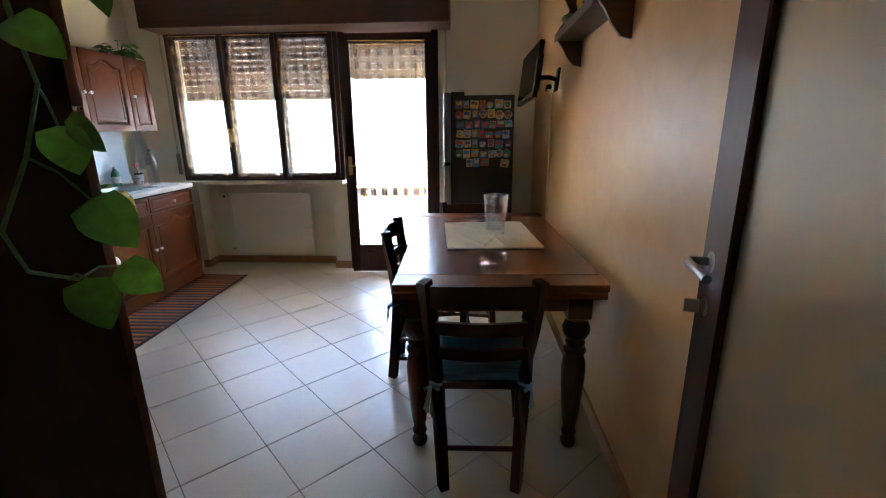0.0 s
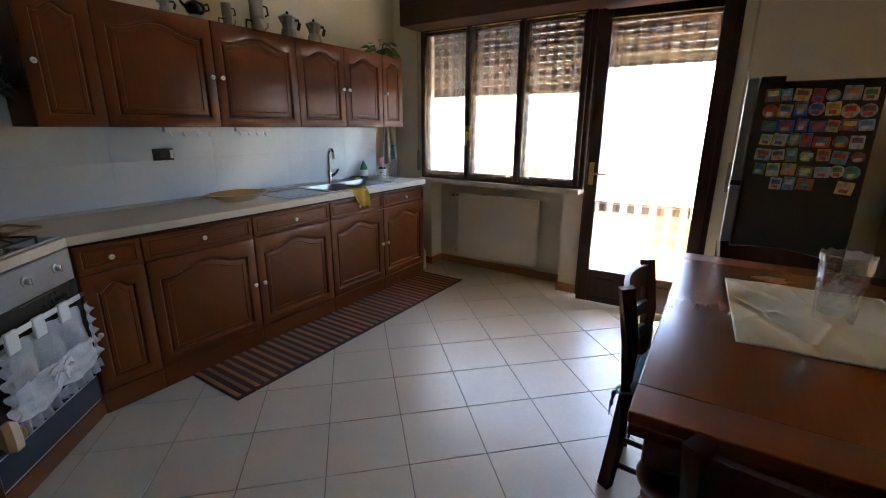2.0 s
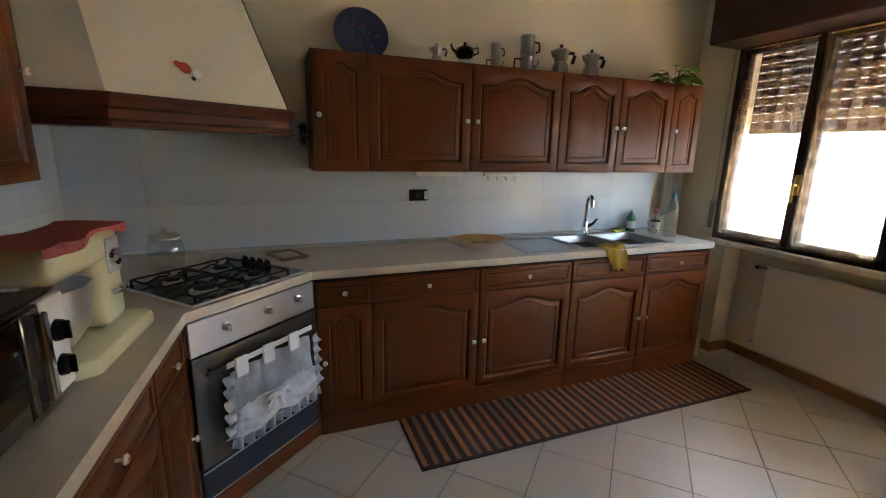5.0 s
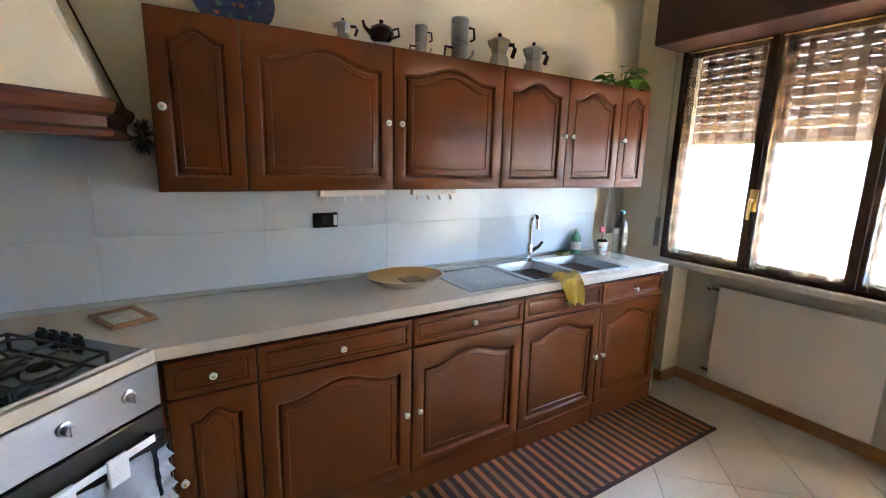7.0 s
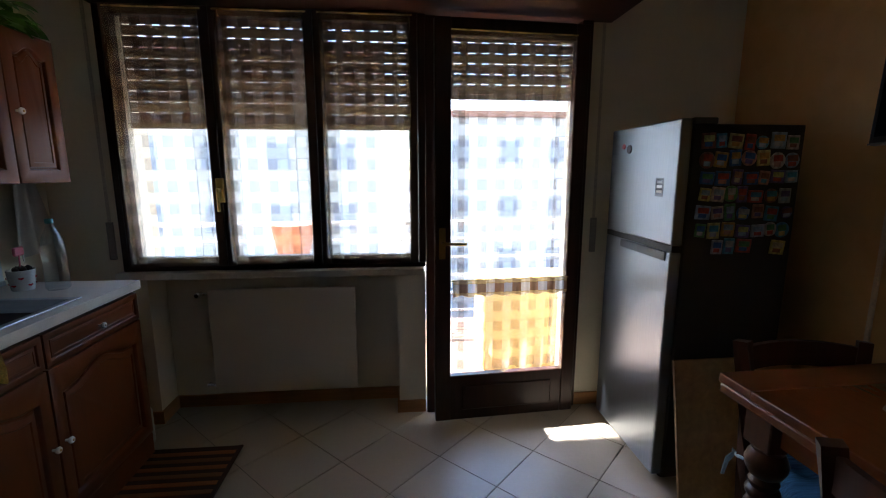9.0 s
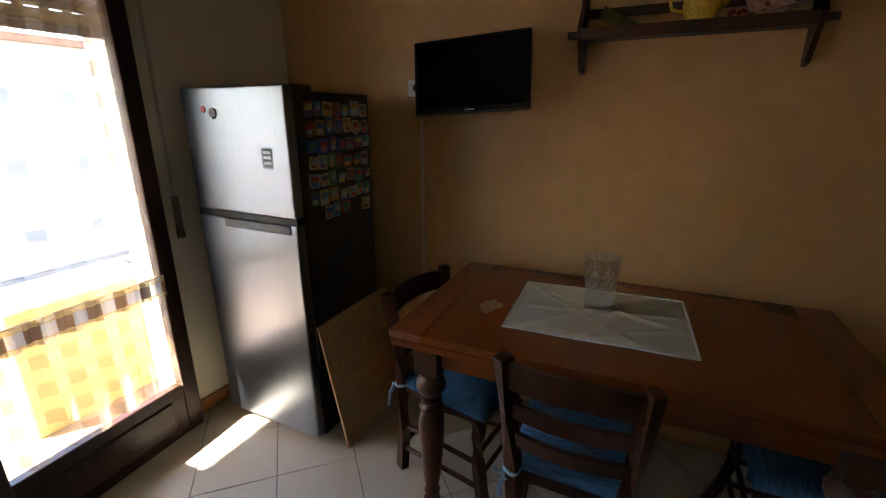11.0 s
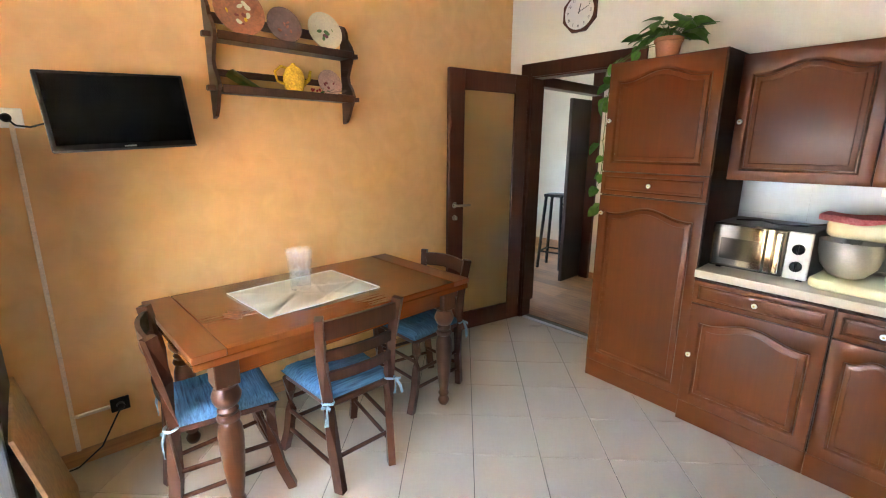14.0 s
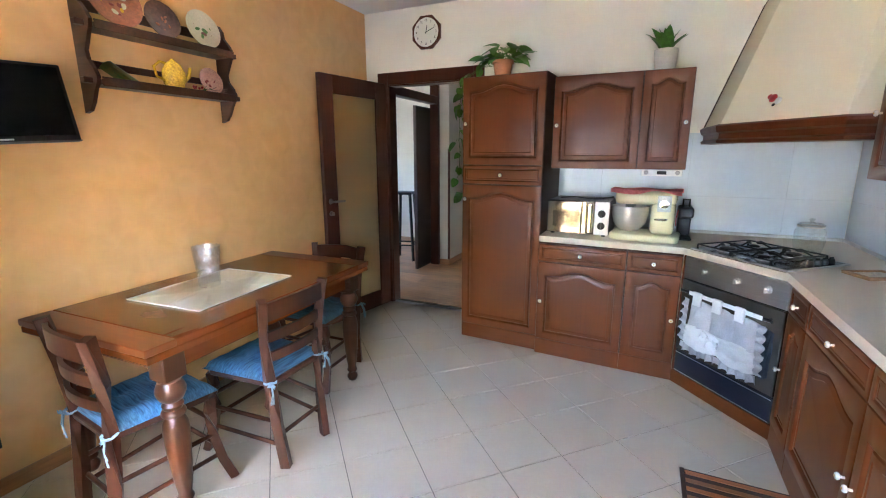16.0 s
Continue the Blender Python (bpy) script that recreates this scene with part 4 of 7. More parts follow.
        bm.faces.new((top[k][0], top[k + 1][0], bot[k + 1][0], bot[k][0]))
        bm.faces.new((top[k][n], bot[k][n], bot[k + 1][n], top[k + 1][n]))
    cu = part("cushion", bm, DENIM, c, "blue woven cotton seat cushion", 50)
    for s in (-1, 1):
        bm = bmesh.new()
        px = s * 0.165
        tube(bm, [(px + 0.024 * math.cos(a), -0.19 + 0.026 * math.sin(a), 0.455 + 0.004 * math.sin(2 * a)) for a in [k * math.pi / 6 for k in range(12)]], 0.006, 6, closed=True)
        for k in range(4):
            a = rnd.uniform(-0.9, 0.9)
            L = rnd.uniform(0.06, 0.11) if k < 2 else 0.045
            dz = -L if k < 2 else rnd.uniform(-0.02, 0.02)
            q = [(px + s * 0.018, -0.215, 0.452), (px + s * 0.018 + 0.02 * a, -0.228, 0.452 + dz * 0.45), (px + s * 0.018 + 0.035 * a, -0.226, 0.452 + dz)]
            bar(bm, q, 0.013, 0.003)
        part("tie", bm, TIE, cu, "pale blue cushion tie", 40)
    return c


chair(0.542, 2.230, -90, "brown wooden ladder-back chair with blue cushion, room side", 3)
chair(0.738, 2.735, 173, "brown wooden ladder-back chair at the window end of the table", 5)
chair(0.79, 1.515, 1, "brown wooden ladder-back chair at the door end of the table", 8)

# ---- place mat and vase ----
def cloth(nx, ny, w, h, bumpf):
    bm = bmesh.new()
    g = [[bm.verts.new((w * (i / nx - 0.5), h * (j / ny - 0.5), bumpf(i / nx, j / ny))) for i in range(nx + 1)] for j in range(ny + 1)]
    for j in range(ny):
        for i in range(nx):
            bm.faces.new((g[j][i], g[j][i + 1], g[j + 1][i + 1], g[j + 1][i]))
    return bm


def fold(u, v):
    """Soft creases left by folding and crumpling."""
    z = 0.0025
    for k, (a, p, h) in enumerate(((0.55, 0.35, 0.012), (0.2, 0.6, 0.010), (-0.5, 0.30, 0.012), (0.9, 0.75, 0.010), (1.35, 0.50, 0.009), (-0.9, -0.2, 0.011))):
        d = abs(u * math.cos(a) + v * math.sin(a) - p)
        z += h * math.exp(-((d / 0.022) ** 2)) * (0.35 + 0.65 * abs(noise.noise(Vector((3 * u, 3 * v, k)))))
    edge = min(1, 12 * min(u, 1 - u, v, 1 - v))
    return 0.001 + z * (0.3 + 0.7 * edge) + 0.006 * (0.5 + 0.5 * noise.noise(Vector((9 * u, 7 * v, 3)))) * edge


bm = cloth(70, 90, 0.465, 0.615, fold)
bmesh.ops.solidify(bm, geom=bm.faces[:], thickness=-0.002)
mt = tagged(part("table_mat", bm, mat("cream_cotton", (0.93, 0.87, 0.68), 0.9, vary=0.03, bump=0.06, fine=300), None, "", 60), "creased cream cotton table mat on the table", "table mat")
mt.matrix_world = pose(0.856, 2.234, TBZ + 0.0015, 0, 0, 4.2)
bm = bmesh.new()
for a, b in (((-0.2325, -0.3075), (0.2325, -0.3075)), ((0.2325, -0.3075), (0.2325, 0.3075)), ((0.2325, 0.3075), (-0.2325, 0.3075)), ((-0.2325, 0.3075), (-0.2325, -0.3075))):
    tube(bm, [(a[0] + (b[0] - a[0]) * k / 12, a[1] + (b[1] - a[1]) * k / 12, 0.004 + 0.001 * math.sin(k)) for k in range(13)], 0.0035, 6)
part("piping", bm, mat("cream_piping", (0.90, 0.88, 0.82), 0.85), mt, "pale piped edge")
CRYSTAL = glass_mat("crystal", (0.94, 0.96, 0.97), 0.05, True, 0.20)
bm = bmesh.new()
seg, steps = 48, 30
outer, inner = [], []
for i in range(steps + 1):
    v = i / steps
    z = 0.195 * v
    r = 0.046 + 0.015 * v ** 1.4
    band = min(1.0, 9 * v, 7 * (1 - v))
    row = []
    for k in range(seg):
        a = 2 * math.pi * k / seg
        cut = 0.030 * math.cos(12 * a) * math.cos(2 * math.pi * z / 0.046) + 0.016 * abs(math.sin(math.pi * z / 0.046))
        rr = r * (1 + cut * band)
        row.append(bm.verts.new((rr * math.cos(a), rr * math.sin(a), z + (0.004 * math.cos(12 * a) if i == steps else 0))))
    outer.append(row)
for i in range(11):
    v = i / 10
    r = 0.040 + 0.0145 * v ** 1.4
    inner.append([bm.verts.new((r * math.cos(2 * math.pi * k / seg), r * math.sin(2 * math.pi * k / seg), 0.022 + 0.172 * v)) for k in range(seg)])
for rows_ in (outer, inner, [outer[-1], inner[-1]]):
    for p, q in zip(rows_, rows_[1:]):
        for k in range(seg):
            bm.faces.new((p[k], p[(k + 1) % seg], q[(k + 1) % seg], q[k]))
bm.faces.new(outer[0][::-1])
bm.faces.new(inner[0])
vs_ = tagged(part("cut_glass_vase", bm, CRYSTAL), "tall clear cut-glass vase on the table mat", "vase")
vs_.matrix_world = pose(0.893, 2.24, TBZ + 0.0095) @ Matrix.Diagonal((1.1, 1.1, 1.08, 1))

# ---- fridge ----
fr = tagged(empty("fridge", 0.55, 3.392, FZ), "steel two-door fridge with dark side and magnets", "fridge")
FS = mat("fridge_side", (0.048, 0.040, 0.034), 0.42, metal=0.2, vary=0.08, bump=0.05)
FD = mat("fridge_steel", (0.28, 0.30, 0.33), 0.25, metal=1.0, grain=(220, 220, 6), vary=0.05, bump=0.02)
FH = 1.603 - FZ
part("body", B(0.055, 0.0, 0.03, 0.54, 0.59, FH - 0.022, 0.004), FS, fr)
part("freezer_door", B(0.0, 0.0, 1.115, 0.05, 0.59, FH, 0.008, 2), FD, fr, "brushed steel freezer door")
part("fridge_door", B(0.0, 0.0, 0.05, 0.05, 0.59, 1.085, 0.008, 2), FD, fr, "brushed steel lower door")
part("grip", B(0.004, 0.0, 1.0865, 0.05, 0.59, 1.1135), BLACK, fr, "dark recessed grip")
part("handle_strip", B(-0.006, 0.03, 1.045, 0.001, 0.42, 1.085, 0.003), mat("grip_dark", (0.03, 0.03, 0.035), 0.3), fr)
part("hinge_cover", B(0.058, 0.005, FH - 0.0215, 0.16, 0.09, FH + 0.004, 0.004), FS, fr)
for fx_ in (0.09, 0.48):
    for fy_ in (0.06, 0.53):
        bm = bmesh.new()
        lathe(bm, [(0.02, 0), (0.02, 0.031)], 12, pose(fx_, fy_, 0))
        part("foot", bm, BLACK, fr)
part("energy_label", B(-0.0008, 0.09, 1.315, 0.0002, 0.15, 1.395), mat("label_dark", (0.12, 0.12, 0.13), 0.5), fr)
for z in (1.33, 1.352, 1.372):
    part("label_bar", B(-0.0014, 0.10, z, -0.0006, 0.14, z + 0.012), WPLAST, fr)
bm = bmesh.new()
lathe(bm, [(0.022, 0), (0.02, 0.005)], 16, pose(-0.0002, 0.40, 1.53, 0, -90, 0))
part("door_magnet", bm, mat("magnet_black", (0.04, 0.02, 0.02), 0.4), fr)
bm = bmesh.new()
lathe(bm, [(0.014, 0), (0.012, 0.005)], 16, pose(-0.0002, 0.455, 1.545, 0, -90, 0))
part("door_magnet", bm, mat("magnet_red", (0.45, 0.05, 0.06), 0.4), fr)
rnd = random.Random(21)
MCOL = [(0.55, 0.10, 0.06), (0.62, 0.34, 0.08), (0.06, 0.16, 0.42), (0.10, 0.34, 0.50), (0.60, 0.52, 0.40), (0.12, 0.30, 0.12), (0.55, 0.28, 0.20), (0.30, 0.12, 0.08), (0.65, 0.58, 0.20), (0.18, 0.13, 0.30), (0.5, 0.5, 0.5), (0.35, 0.45, 0.55)]
k = 0
for j in range(7):
    z = FH - 0.088 - 0.073 * j
    x = 0.085 + rnd.uniform(0, 0.02)
    while x < 0.475:
        w, h = rnd.uniform(0.044, 0.068), rnd.uniform(0.05, 0.071)
        if j == 6 and rnd.random() < 0.45:
            x += w + 0.02
            continue
        e = tagged(empty("fridge_magnet", 0.55 + x + w / 2, 3.392, FZ + z + rnd.uniform(-0.006, 0.006)), "small coloured souvenir magnet on the fridge side", "magnet", "fridge magnets")
        e.matrix_world = e.matrix_world @ pose(0, 0, 0, 0, rnd.uniform(-6, 6), 0)
        c1, c2, c3 = rnd.sample(range(len(MCOL)), 3)
        bm = bmesh.new()
        if rnd.random() < 0.3:
            lathe(bm, [(h / 2, 0), (h / 2, 0.004), (h / 2 - 0.004, 0.006)], 18, pose(0, 0, 0, 90))
        else:
            box(bm, -w / 2, -0.006, -h / 2, w / 2, 0, h / 2, 0.002)
        part("plaque", bm, mat("magnet_%d" % c1, MCOL[c1], 0.35, vary=0.3, fine=40, patch=25), e)
        part("picture", B(-w * 0.36, -0.0072, -h * 0.05, w * 0.36, -0.0058, h * 0.34), mat("magnet_%d" % c2, MCOL[c2], 0.35, vary=0.3, fine=40, patch=25), e)
        part("picture", B(-w * 0.3, -0.0078, -h * 0.36, w * 0.22, -0.0058, -h * 0.08), mat("magnet_%d" % c3, MCOL[c3], 0.35, vary=0.3, fine=40, patch=25), e)
        x += w + rnd.uniform(0.002, 0.009)
# board leaning on the fridge
bd = tagged(part("pastry_board", B(0, 0, 0, 0.56, 0.014, 0.62, 0.002), mat("birch_ply", (0.50, 0.30, 0.14), 0.6, vary=0.14, patch=9, fine=30, bump=0.05)), "plywood pastry board leaning on the fridge", "board")
bd.matrix_world = pose(0.60, 3.25, FZ + 0.005, -11.5, 0, 1.0)

# ---- television ----
tv = tagged(empty("television", 1.135, 2.878, 1.69, -90), "black flat television on a wall bracket", "television")
tv.matrix_world = pose(1.115, 2.878, 1.655, 0, 0, -90 + 3.5) @ pose(0, 0, 0, -7, -3.5, 0)
part("casing", B(-0.262, 0.0, -0.158, 0.262, 0.03, 0.158, 0.006, 2), BLACK, tv)
part("back_hump", B(-0.17, 0.03, -0.11, 0.17, 0.055, 0.11, 0.01, 2), BLACK, tv)
part("screen", B(-0.246, -0.0012, -0.13, 0.246, 0.0008, 0.145), mat("tv_screen", (0.002, 0.002, 0.0025), 0.16, vary=0.05, spec=0.12), tv, "dark switched-off screen")
part("chin_strip", B(-0.262, -0.0015, -0.158, 0.262, 0.001, -0.151), mat("tv_chin", (0.12, 0.12, 0.12), 0.2), tv)
part("logo_bar", B(-0.022, -0.0018, -0.146, 0.022, -0.0002, -0.140), WPLAST, tv)
bm = bmesh.new()
box(bm, -0.04, 0.05, -0.05, 0.04, 0.075, 0.05, 0.004)
tube(bm, [(0, 0.07, 0.0), (0.05, 0.13, 0.0), (0.0, 0.19, 0.0)], 0.014, 8)
box(bm, -0.03, 0.185, -0.07, 0.03, 0.20, 0.07, 0.003)
part("wall_bracket", bm, BLACK, tv, "black jointed wall bracket")
so = tagged(empty("power_socket", OX - 0.001, 3.252, 1.62, -90), "white wall socket with plug beside the television", "socket")
part("plate", B(-0.058, -0.012, -0.04, 0.058, 0, 0.04, 0.003), WPLAST, so)
bm = bmesh.new()
lathe(bm, [(0.018, 0), (0.018, 0.03), (0.012, 0.036)], 14, pose(0.005, -0.012, 0.0, 90))
tube(bm, [(0.005, -0.04, 0), (0.03, -0.055, -0.03), (0.075, -0.05, -0.035), (0.12, -0.07, -0.02)], 0.004, 6)
part("plug", bm, BLACK, so, "black plug and cable", 40)
cd = tagged(part("cable_conduit", B(OX - 0.013, 3.225, FZ + 0.076, OX - 0.0005, 3.243, 1.60, 0.002), mat("conduit_cream", (0.76, 0.62, 0.44), 0.5)), "cream cable conduit running down the wall", "conduit")
part("branch", B(OX - 0.013, 3.09, 0.219, OX - 0.0005, 3.2245, 0.235, 0.002), mat("conduit_cream", (0.76, 0.62, 0.44), 0.5), cd)
s2 = tagged(empty("floor_socket", OX - 0.001, 3.045, 0.225, -90), "black wall socket above the skirting board", "socket")
part("plate", B(-0.04, -0.01, -0.036, 0.04, 0, 0.036, 0.003), BLACK, s2)
part("conduit", B(-0.175, -0.011, -0.008, -0.041, 0, 0.008, 0.002), mat("conduit_cream", (0.66, 0.52, 0.36), 0.5), s2)
bm = bmesh.new()
lathe(bm, [(0.017, 0), (0.017, 0.028), (0.011, 0.034)], 14, pose(0.0, -0.01, 0.0, 90))
tube(bm, [(0, -0.04, 0.0), (-0.03, -0.06, -0.04), (-0.10, -0.07, -0.16), (-0.20, -0.06, -0.235), (-0.33, -0.05, -0.248)], 0.004, 6)
part("plug", bm, BLACK, s2, "black plug and cable", 40)

# ---- plate shelf ----
sh = tagged(empty("plate_shelf", OX - 0.002, 2.062, 1.652, -90), "dark carved wooden wall shelf with pegs", "shelf")
SW = 0.385
for s in (-1, 1):
    bm = bmesh.new()
    out = [(0, 0), (-0.03, 0.01), (-0.055, 0.05), (-0.075, 0.10), (-0.095, 0.135), (-0.10, 0.16), (-0.085, 0.20), (-0.06, 0.24), (-0.055, 0.28), (-0.075, 0.33), (-0.095, 0.38), (-0.10, 0.41), (-0.085, 0.445), (-0.055, 0.49), (-0.05, 0.53), (-0.03, 0.565), (0, 0.58)]
    out = [(1.38 * y, z) for y, z in out]
    a = [bm.verts.new((s * SW - 0.009, y, z)) for y, z in out]
    b = [bm.verts.new((s * SW + 0.009, y, z)) for y, z in out]
    n = len(out)
    bm.faces.new(a)
    bm.faces.new(b[::-1])
    for k in range(n):
        bm.faces.new((a[k], a[(k + 1) % n], b[(k + 1) % n], b[k]))
    sp = part("side_panel", bm, SHW, sh)
    for z in (0.145, 0.395):
        part("peg", B(s * SW + s * 0.01 - 0.0, -0.112, z - 0.014, s * SW + s * 0.05, -0.078, z + 0.012, 0.003), SHW, sp)
for z in (0.138, 0.388):
    part("board", B(-SW + 0.009, -0.142, z - 0.011, SW - 0.009, -0.002, z + 0.011, 0.002), SHW, sh)
    part("lip", B(-SW + 0.009, -0.147, z - 0.018, SW - 0.009, -0.1425, z + 0.024, 0.002), SHW, sh)
part("back_rail", B(-SW + 0.009, -0.012, 0.47, SW - 0.009, -0.002, 0.52, 0.002), SHW, sh)
part("back_rail", B(-SW + 0.009, -0.012, 0.215, SW - 0.009, -0.002, 0.25, 0.002), SHW, sh)


def plate(r, x, z, base, spots, label, tilt=14):
    """A round plate leaning on the wall behind the shelf; the spots are painted motifs."""
    e = tagged(empty("plate", 0, 0, 0), label, "plate", "plates on the shelf")
    bm = bmesh.new()
    lathe(bm, [(0.3 * r, 0.0), (0.55 * r, 0.0), (0.62 * r, 0.006), (r, 0.016), (r, 0.02), (0.62 * r, 0.011), (0.5 * r, 0.005), (0.0, 0.005)], 32)
    pl = part("dish", bm, base, e, "", 50)
    rnd = random.Random(int(r * 1000) + int(x * 100))
    for mm, n, sz in spots:
        for _ in range(n):
            a, d = rnd.uniform(0, 6.28), rnd.uniform(0.1, 0.85) * r
            bm = bmesh.new()
            lathe(bm, [(sz, 0), (sz * 0.8, 0.0012)], 10, pose(d * math.cos(a), d * math.sin(a), 0.0055 + max(0, d - 0.55 * r) * 0.032, 0, 0, rnd.uniform(0, 180)) @ Matrix.Diagonal((1.0, rnd.uniform(0.4, 0.8), 1, 1)))
            part("motif", bm, mm, pl)
    e.matrix_world = pose(OX - 0.002, 2.062, 1.652, 0, 0, -90) @ pose(x, -0.098, z + r * 0.97 + 0.0, 90 - tilt, 0, 0) @ pose(0, 0, 0)
    return e


TC = mat("terracotta_glaze", (0.36, 0.12, 0.055), 0.3, vary=0.2, fine=60)
WC = mat("cream_glaze", (0.60, 0.55, 0.38), 0.25, vary=0.08)
GR = mat("leaf_glaze", (0.07, 0.16, 0.03), 0.3, vary=0.3)
YL = mat("yellow_glaze", (0.74, 0.48, 0.04), 0.18, vary=0.2, patch=30, second=(0.40, 0.20, 0.03))
plate(0.125, -0.25, 0.40, TC, [(WC, 7, 0.018), (mat("dark_red_glaze", (0.2, 0.03, 0.02), 0.3), 6, 0.012), (YL, 4, 0.012)], "terracotta plate with cream painted motifs")
plate(0.095, -0.02, 0.40, mat("brown_glaze", (0.15, 0.075, 0.055), 0.3, vary=0.2, fine=50), [(TC, 6, 0.012)], "brown glazed plate leaning on the shelf")
plate(0.105, 0.22, 0.40, WC, [(GR, 9, 0.017), (mat("plum_glaze", (0.14, 0.04, 0.04), 0.3), 5, 0.014)], "cream plate with painted green leaves")
plate(0.075, 0.235, 0.15, mat("pink_glaze", (0.45, 0.25, 0.18), 0.3, vary=0.2), [(mat("dark_red_glaze", (0.2, 0.03, 0.02), 0.3), 7, 0.01)], "small pink painted plate")
SHM = pose(OX - 0.002, 2.062, 1.652, 0, 0, -90)
tp = tagged(empty("yellow_teapot", 0, 0, 0), "yellow ceramic jug with handle and spout", "teapot")
tp.matrix_world = SHM @ pose(0.03, -0.078, 0.150) @ Matrix.Diagonal((1.2, 1.0, 1.22, 1))
bm = bmesh.new()
lathe(bm, [(0.03, 0), (0.038, 0.01), (0.052, 0.05), (0.05, 0.08), (0.035, 0.11), (0.025, 0.118), (0.01, 0.128), (0.008, 0.135)], 22)
part("pot", bm, YL, tp, "", 50)
bm = bmesh.new()
tube(bm, [(0.045, 0, 0.045), (0.075, 0, 0.07), (0.085, 0, 0.11)], 0.008, 8, [0.012, 0.009, 0.007])
part("spout", bm, YL, tp, "", 50)
bm = bmesh.new()
tube(bm, [(-0.045, 0, 0.04), (-0.08, 0, 0.05), (-0.09, 0, 0.09), (-0.06, 0, 0.115), (-0.03, 0, 0.11)], 0.006, 8)
part("handle", bm, YL, tp, "", 50)
tl = tagged(empty("painted_roof_tile", 0, 0, 0), "green painted curved tile lying on the shelf", "ornament")
tl.matrix_world = SHM @ pose(-0.245, -0.075, 0.175, 0, 28, 8)
bm = bmesh.new()
g = [[bm.verts.new((x, -0.045 * math.cos(a), 0.035 * math.sin(a))) for a in [math.pi * i / 8 for i in range(9)]] for x in (-0.085, -0.03, 0.03, 0.085)]
for p, q in zip(g, g[1:]):
    for i in range(8):
        bm.faces.new((p[i], p[i + 1], q[i + 1], q[i]))
bmesh.ops.solidify(bm, geom=bm.faces[:], thickness=0.006)
part("tile_body", bm, mat("green_yellow_glaze", (0.05, 0.10, 0.02), 0.3, vary=0.5, patch=22, second=(0.30, 0.20, 0.03)), tl, "", 50)
dr = tagged(empty("dried_flowers", 0, 0, 0), "small dried flower bunch with red berries", "ornament")
dr.matrix_world = SHM @ pose(0.2, -0.118, 0.152)
rnd = random.Random(4)
for nm, colr, n, L in (("stems", (0.20, 0.13, 0.09), 26, 0.15), ("sprigs", (0.06, 0.12, 0.04), 12, 0.05)):
    bm = bmesh.new()
    for _ in range(n):
        x0 = 0.0 if nm == "stems" else -0.03
        tube(bm, [(x0, rnd.uniform(-0.01, 0.01), 0.012), (x0 + rnd.uniform(0.3, 1.0) * L, rnd.uniform(-0.015, 0.015), rnd.uniform(0.003, 0.045))], 0.0016, 4)
    part(nm, bm, mat("dried_" + nm, colr, 0.9, vary=0.3), dr)
for _ in range(7):
    bm = bmesh.new()
    bmesh.ops.create_icosphere(bm, subdivisions=1, radius=0.008, matrix=pose(rnd.uniform(-0.085, -0.02), rnd.uniform(-0.012, 0.01), rnd.uniform(0.006, 0.03)))
    part("berry", bm, mat("red_berry", (0.4, 0.02, 0.015), 0.3), dr, "", 180)

# ---- clock ----
ck = tagged(empty("wall_clock", 0.70, DY + 0.001, 2.488, 180), "octagonal wooden wall clock with white dial", "clock")
def octa(r, y0, y1, bev=0.0):
    bm = bmesh.new()
    lathe(bm, [(r, y0), (r, y1)], 8, pose(0, 0, 0, 90) @ pose(0, 0, 0, 0, 0, 22.5))
    return bm
bm = octa(0.145, 0.0, 0.022)
part("case", bm, DOORW, ck)
bm = bmesh.new()
lathe(bm, [(0.118, 0.0225), (0.118, 0.0235)], 36, pose(0, 0, 0, 90))
part("dial", bm, mat("dial_white", (0.78, 0.77, 0.72), 0.5, vary=0.02), ck)
for h in range(1, 13):
    cu_ = bpy.data.curves.new("numeral", "FONT")
    cu_.body, cu_.size, cu_.align_x, cu_.align_y = str(h), 0.03, "CENTER", "CENTER"
    tmp = new("numeral_text", cu_)
    me = bpy.data.meshes.new_from_object(tmp.evaluated_get(bpy.context.evaluated_depsgraph_get()))
    bpy.data.objects.remove(tmp)
    o = new("numeral", me)
    me.materials.clear()
    me.materials.append(BLACK)
    o.parent = ck
    a = math.radians(90 - 30 * h)
    o.matrix_basis = pose(0.094 * math.cos(a), -0.0242, 0.094 * math.sin(a), 90, 0, 0)
for ang, L, w in ((12, 0.055, 0.006), (68, 0.082, 0.004)):
    bm = B(-w / 2, -0.0262, -0.012, w / 2, -0.0252, L)
    o = part("clock_pointer", bm, BLACK, ck)
    o.matrix_basis = pose(0, 0, 0, 0, ang, 0)

# ---- sink, tap and things on the worktop ----
snk = tagged(empty("sink", 0, 0, CT), "steel sink with two bowls and drainer", "sink")
x0, x1, y0, y1 = SK[0] - 0.012, SK[1] + 0.012, SK[2] - 0.012, SK[3] + 0.012
DR_Y, BW = 2.80, 0.345
bm = bmesh.new()
# rim and dividers as flat bands
for a in ((x0, y0, x1, y0 + 0.03), (x0, y1 - 0.03, x1, y1), (x0, y0 + 0.03, x0 + 0.05, y1 - 0.03), (x1 - 0.028, y0 + 0.03, x1, y1 - 0.03), (x0 + 0.05, DR_Y - 0.02, x1 - 0.028, DR_Y + 0.02), (x0 + 0.05, 3.135, x1 - 0.028, 3.175)):
    box(bm, a[0], a[1], 0.0005, a[2], a[3], 0.006, 0.002)
part("rim", bm, SINKS, snk, "", 40)
bm = bmesh.new()
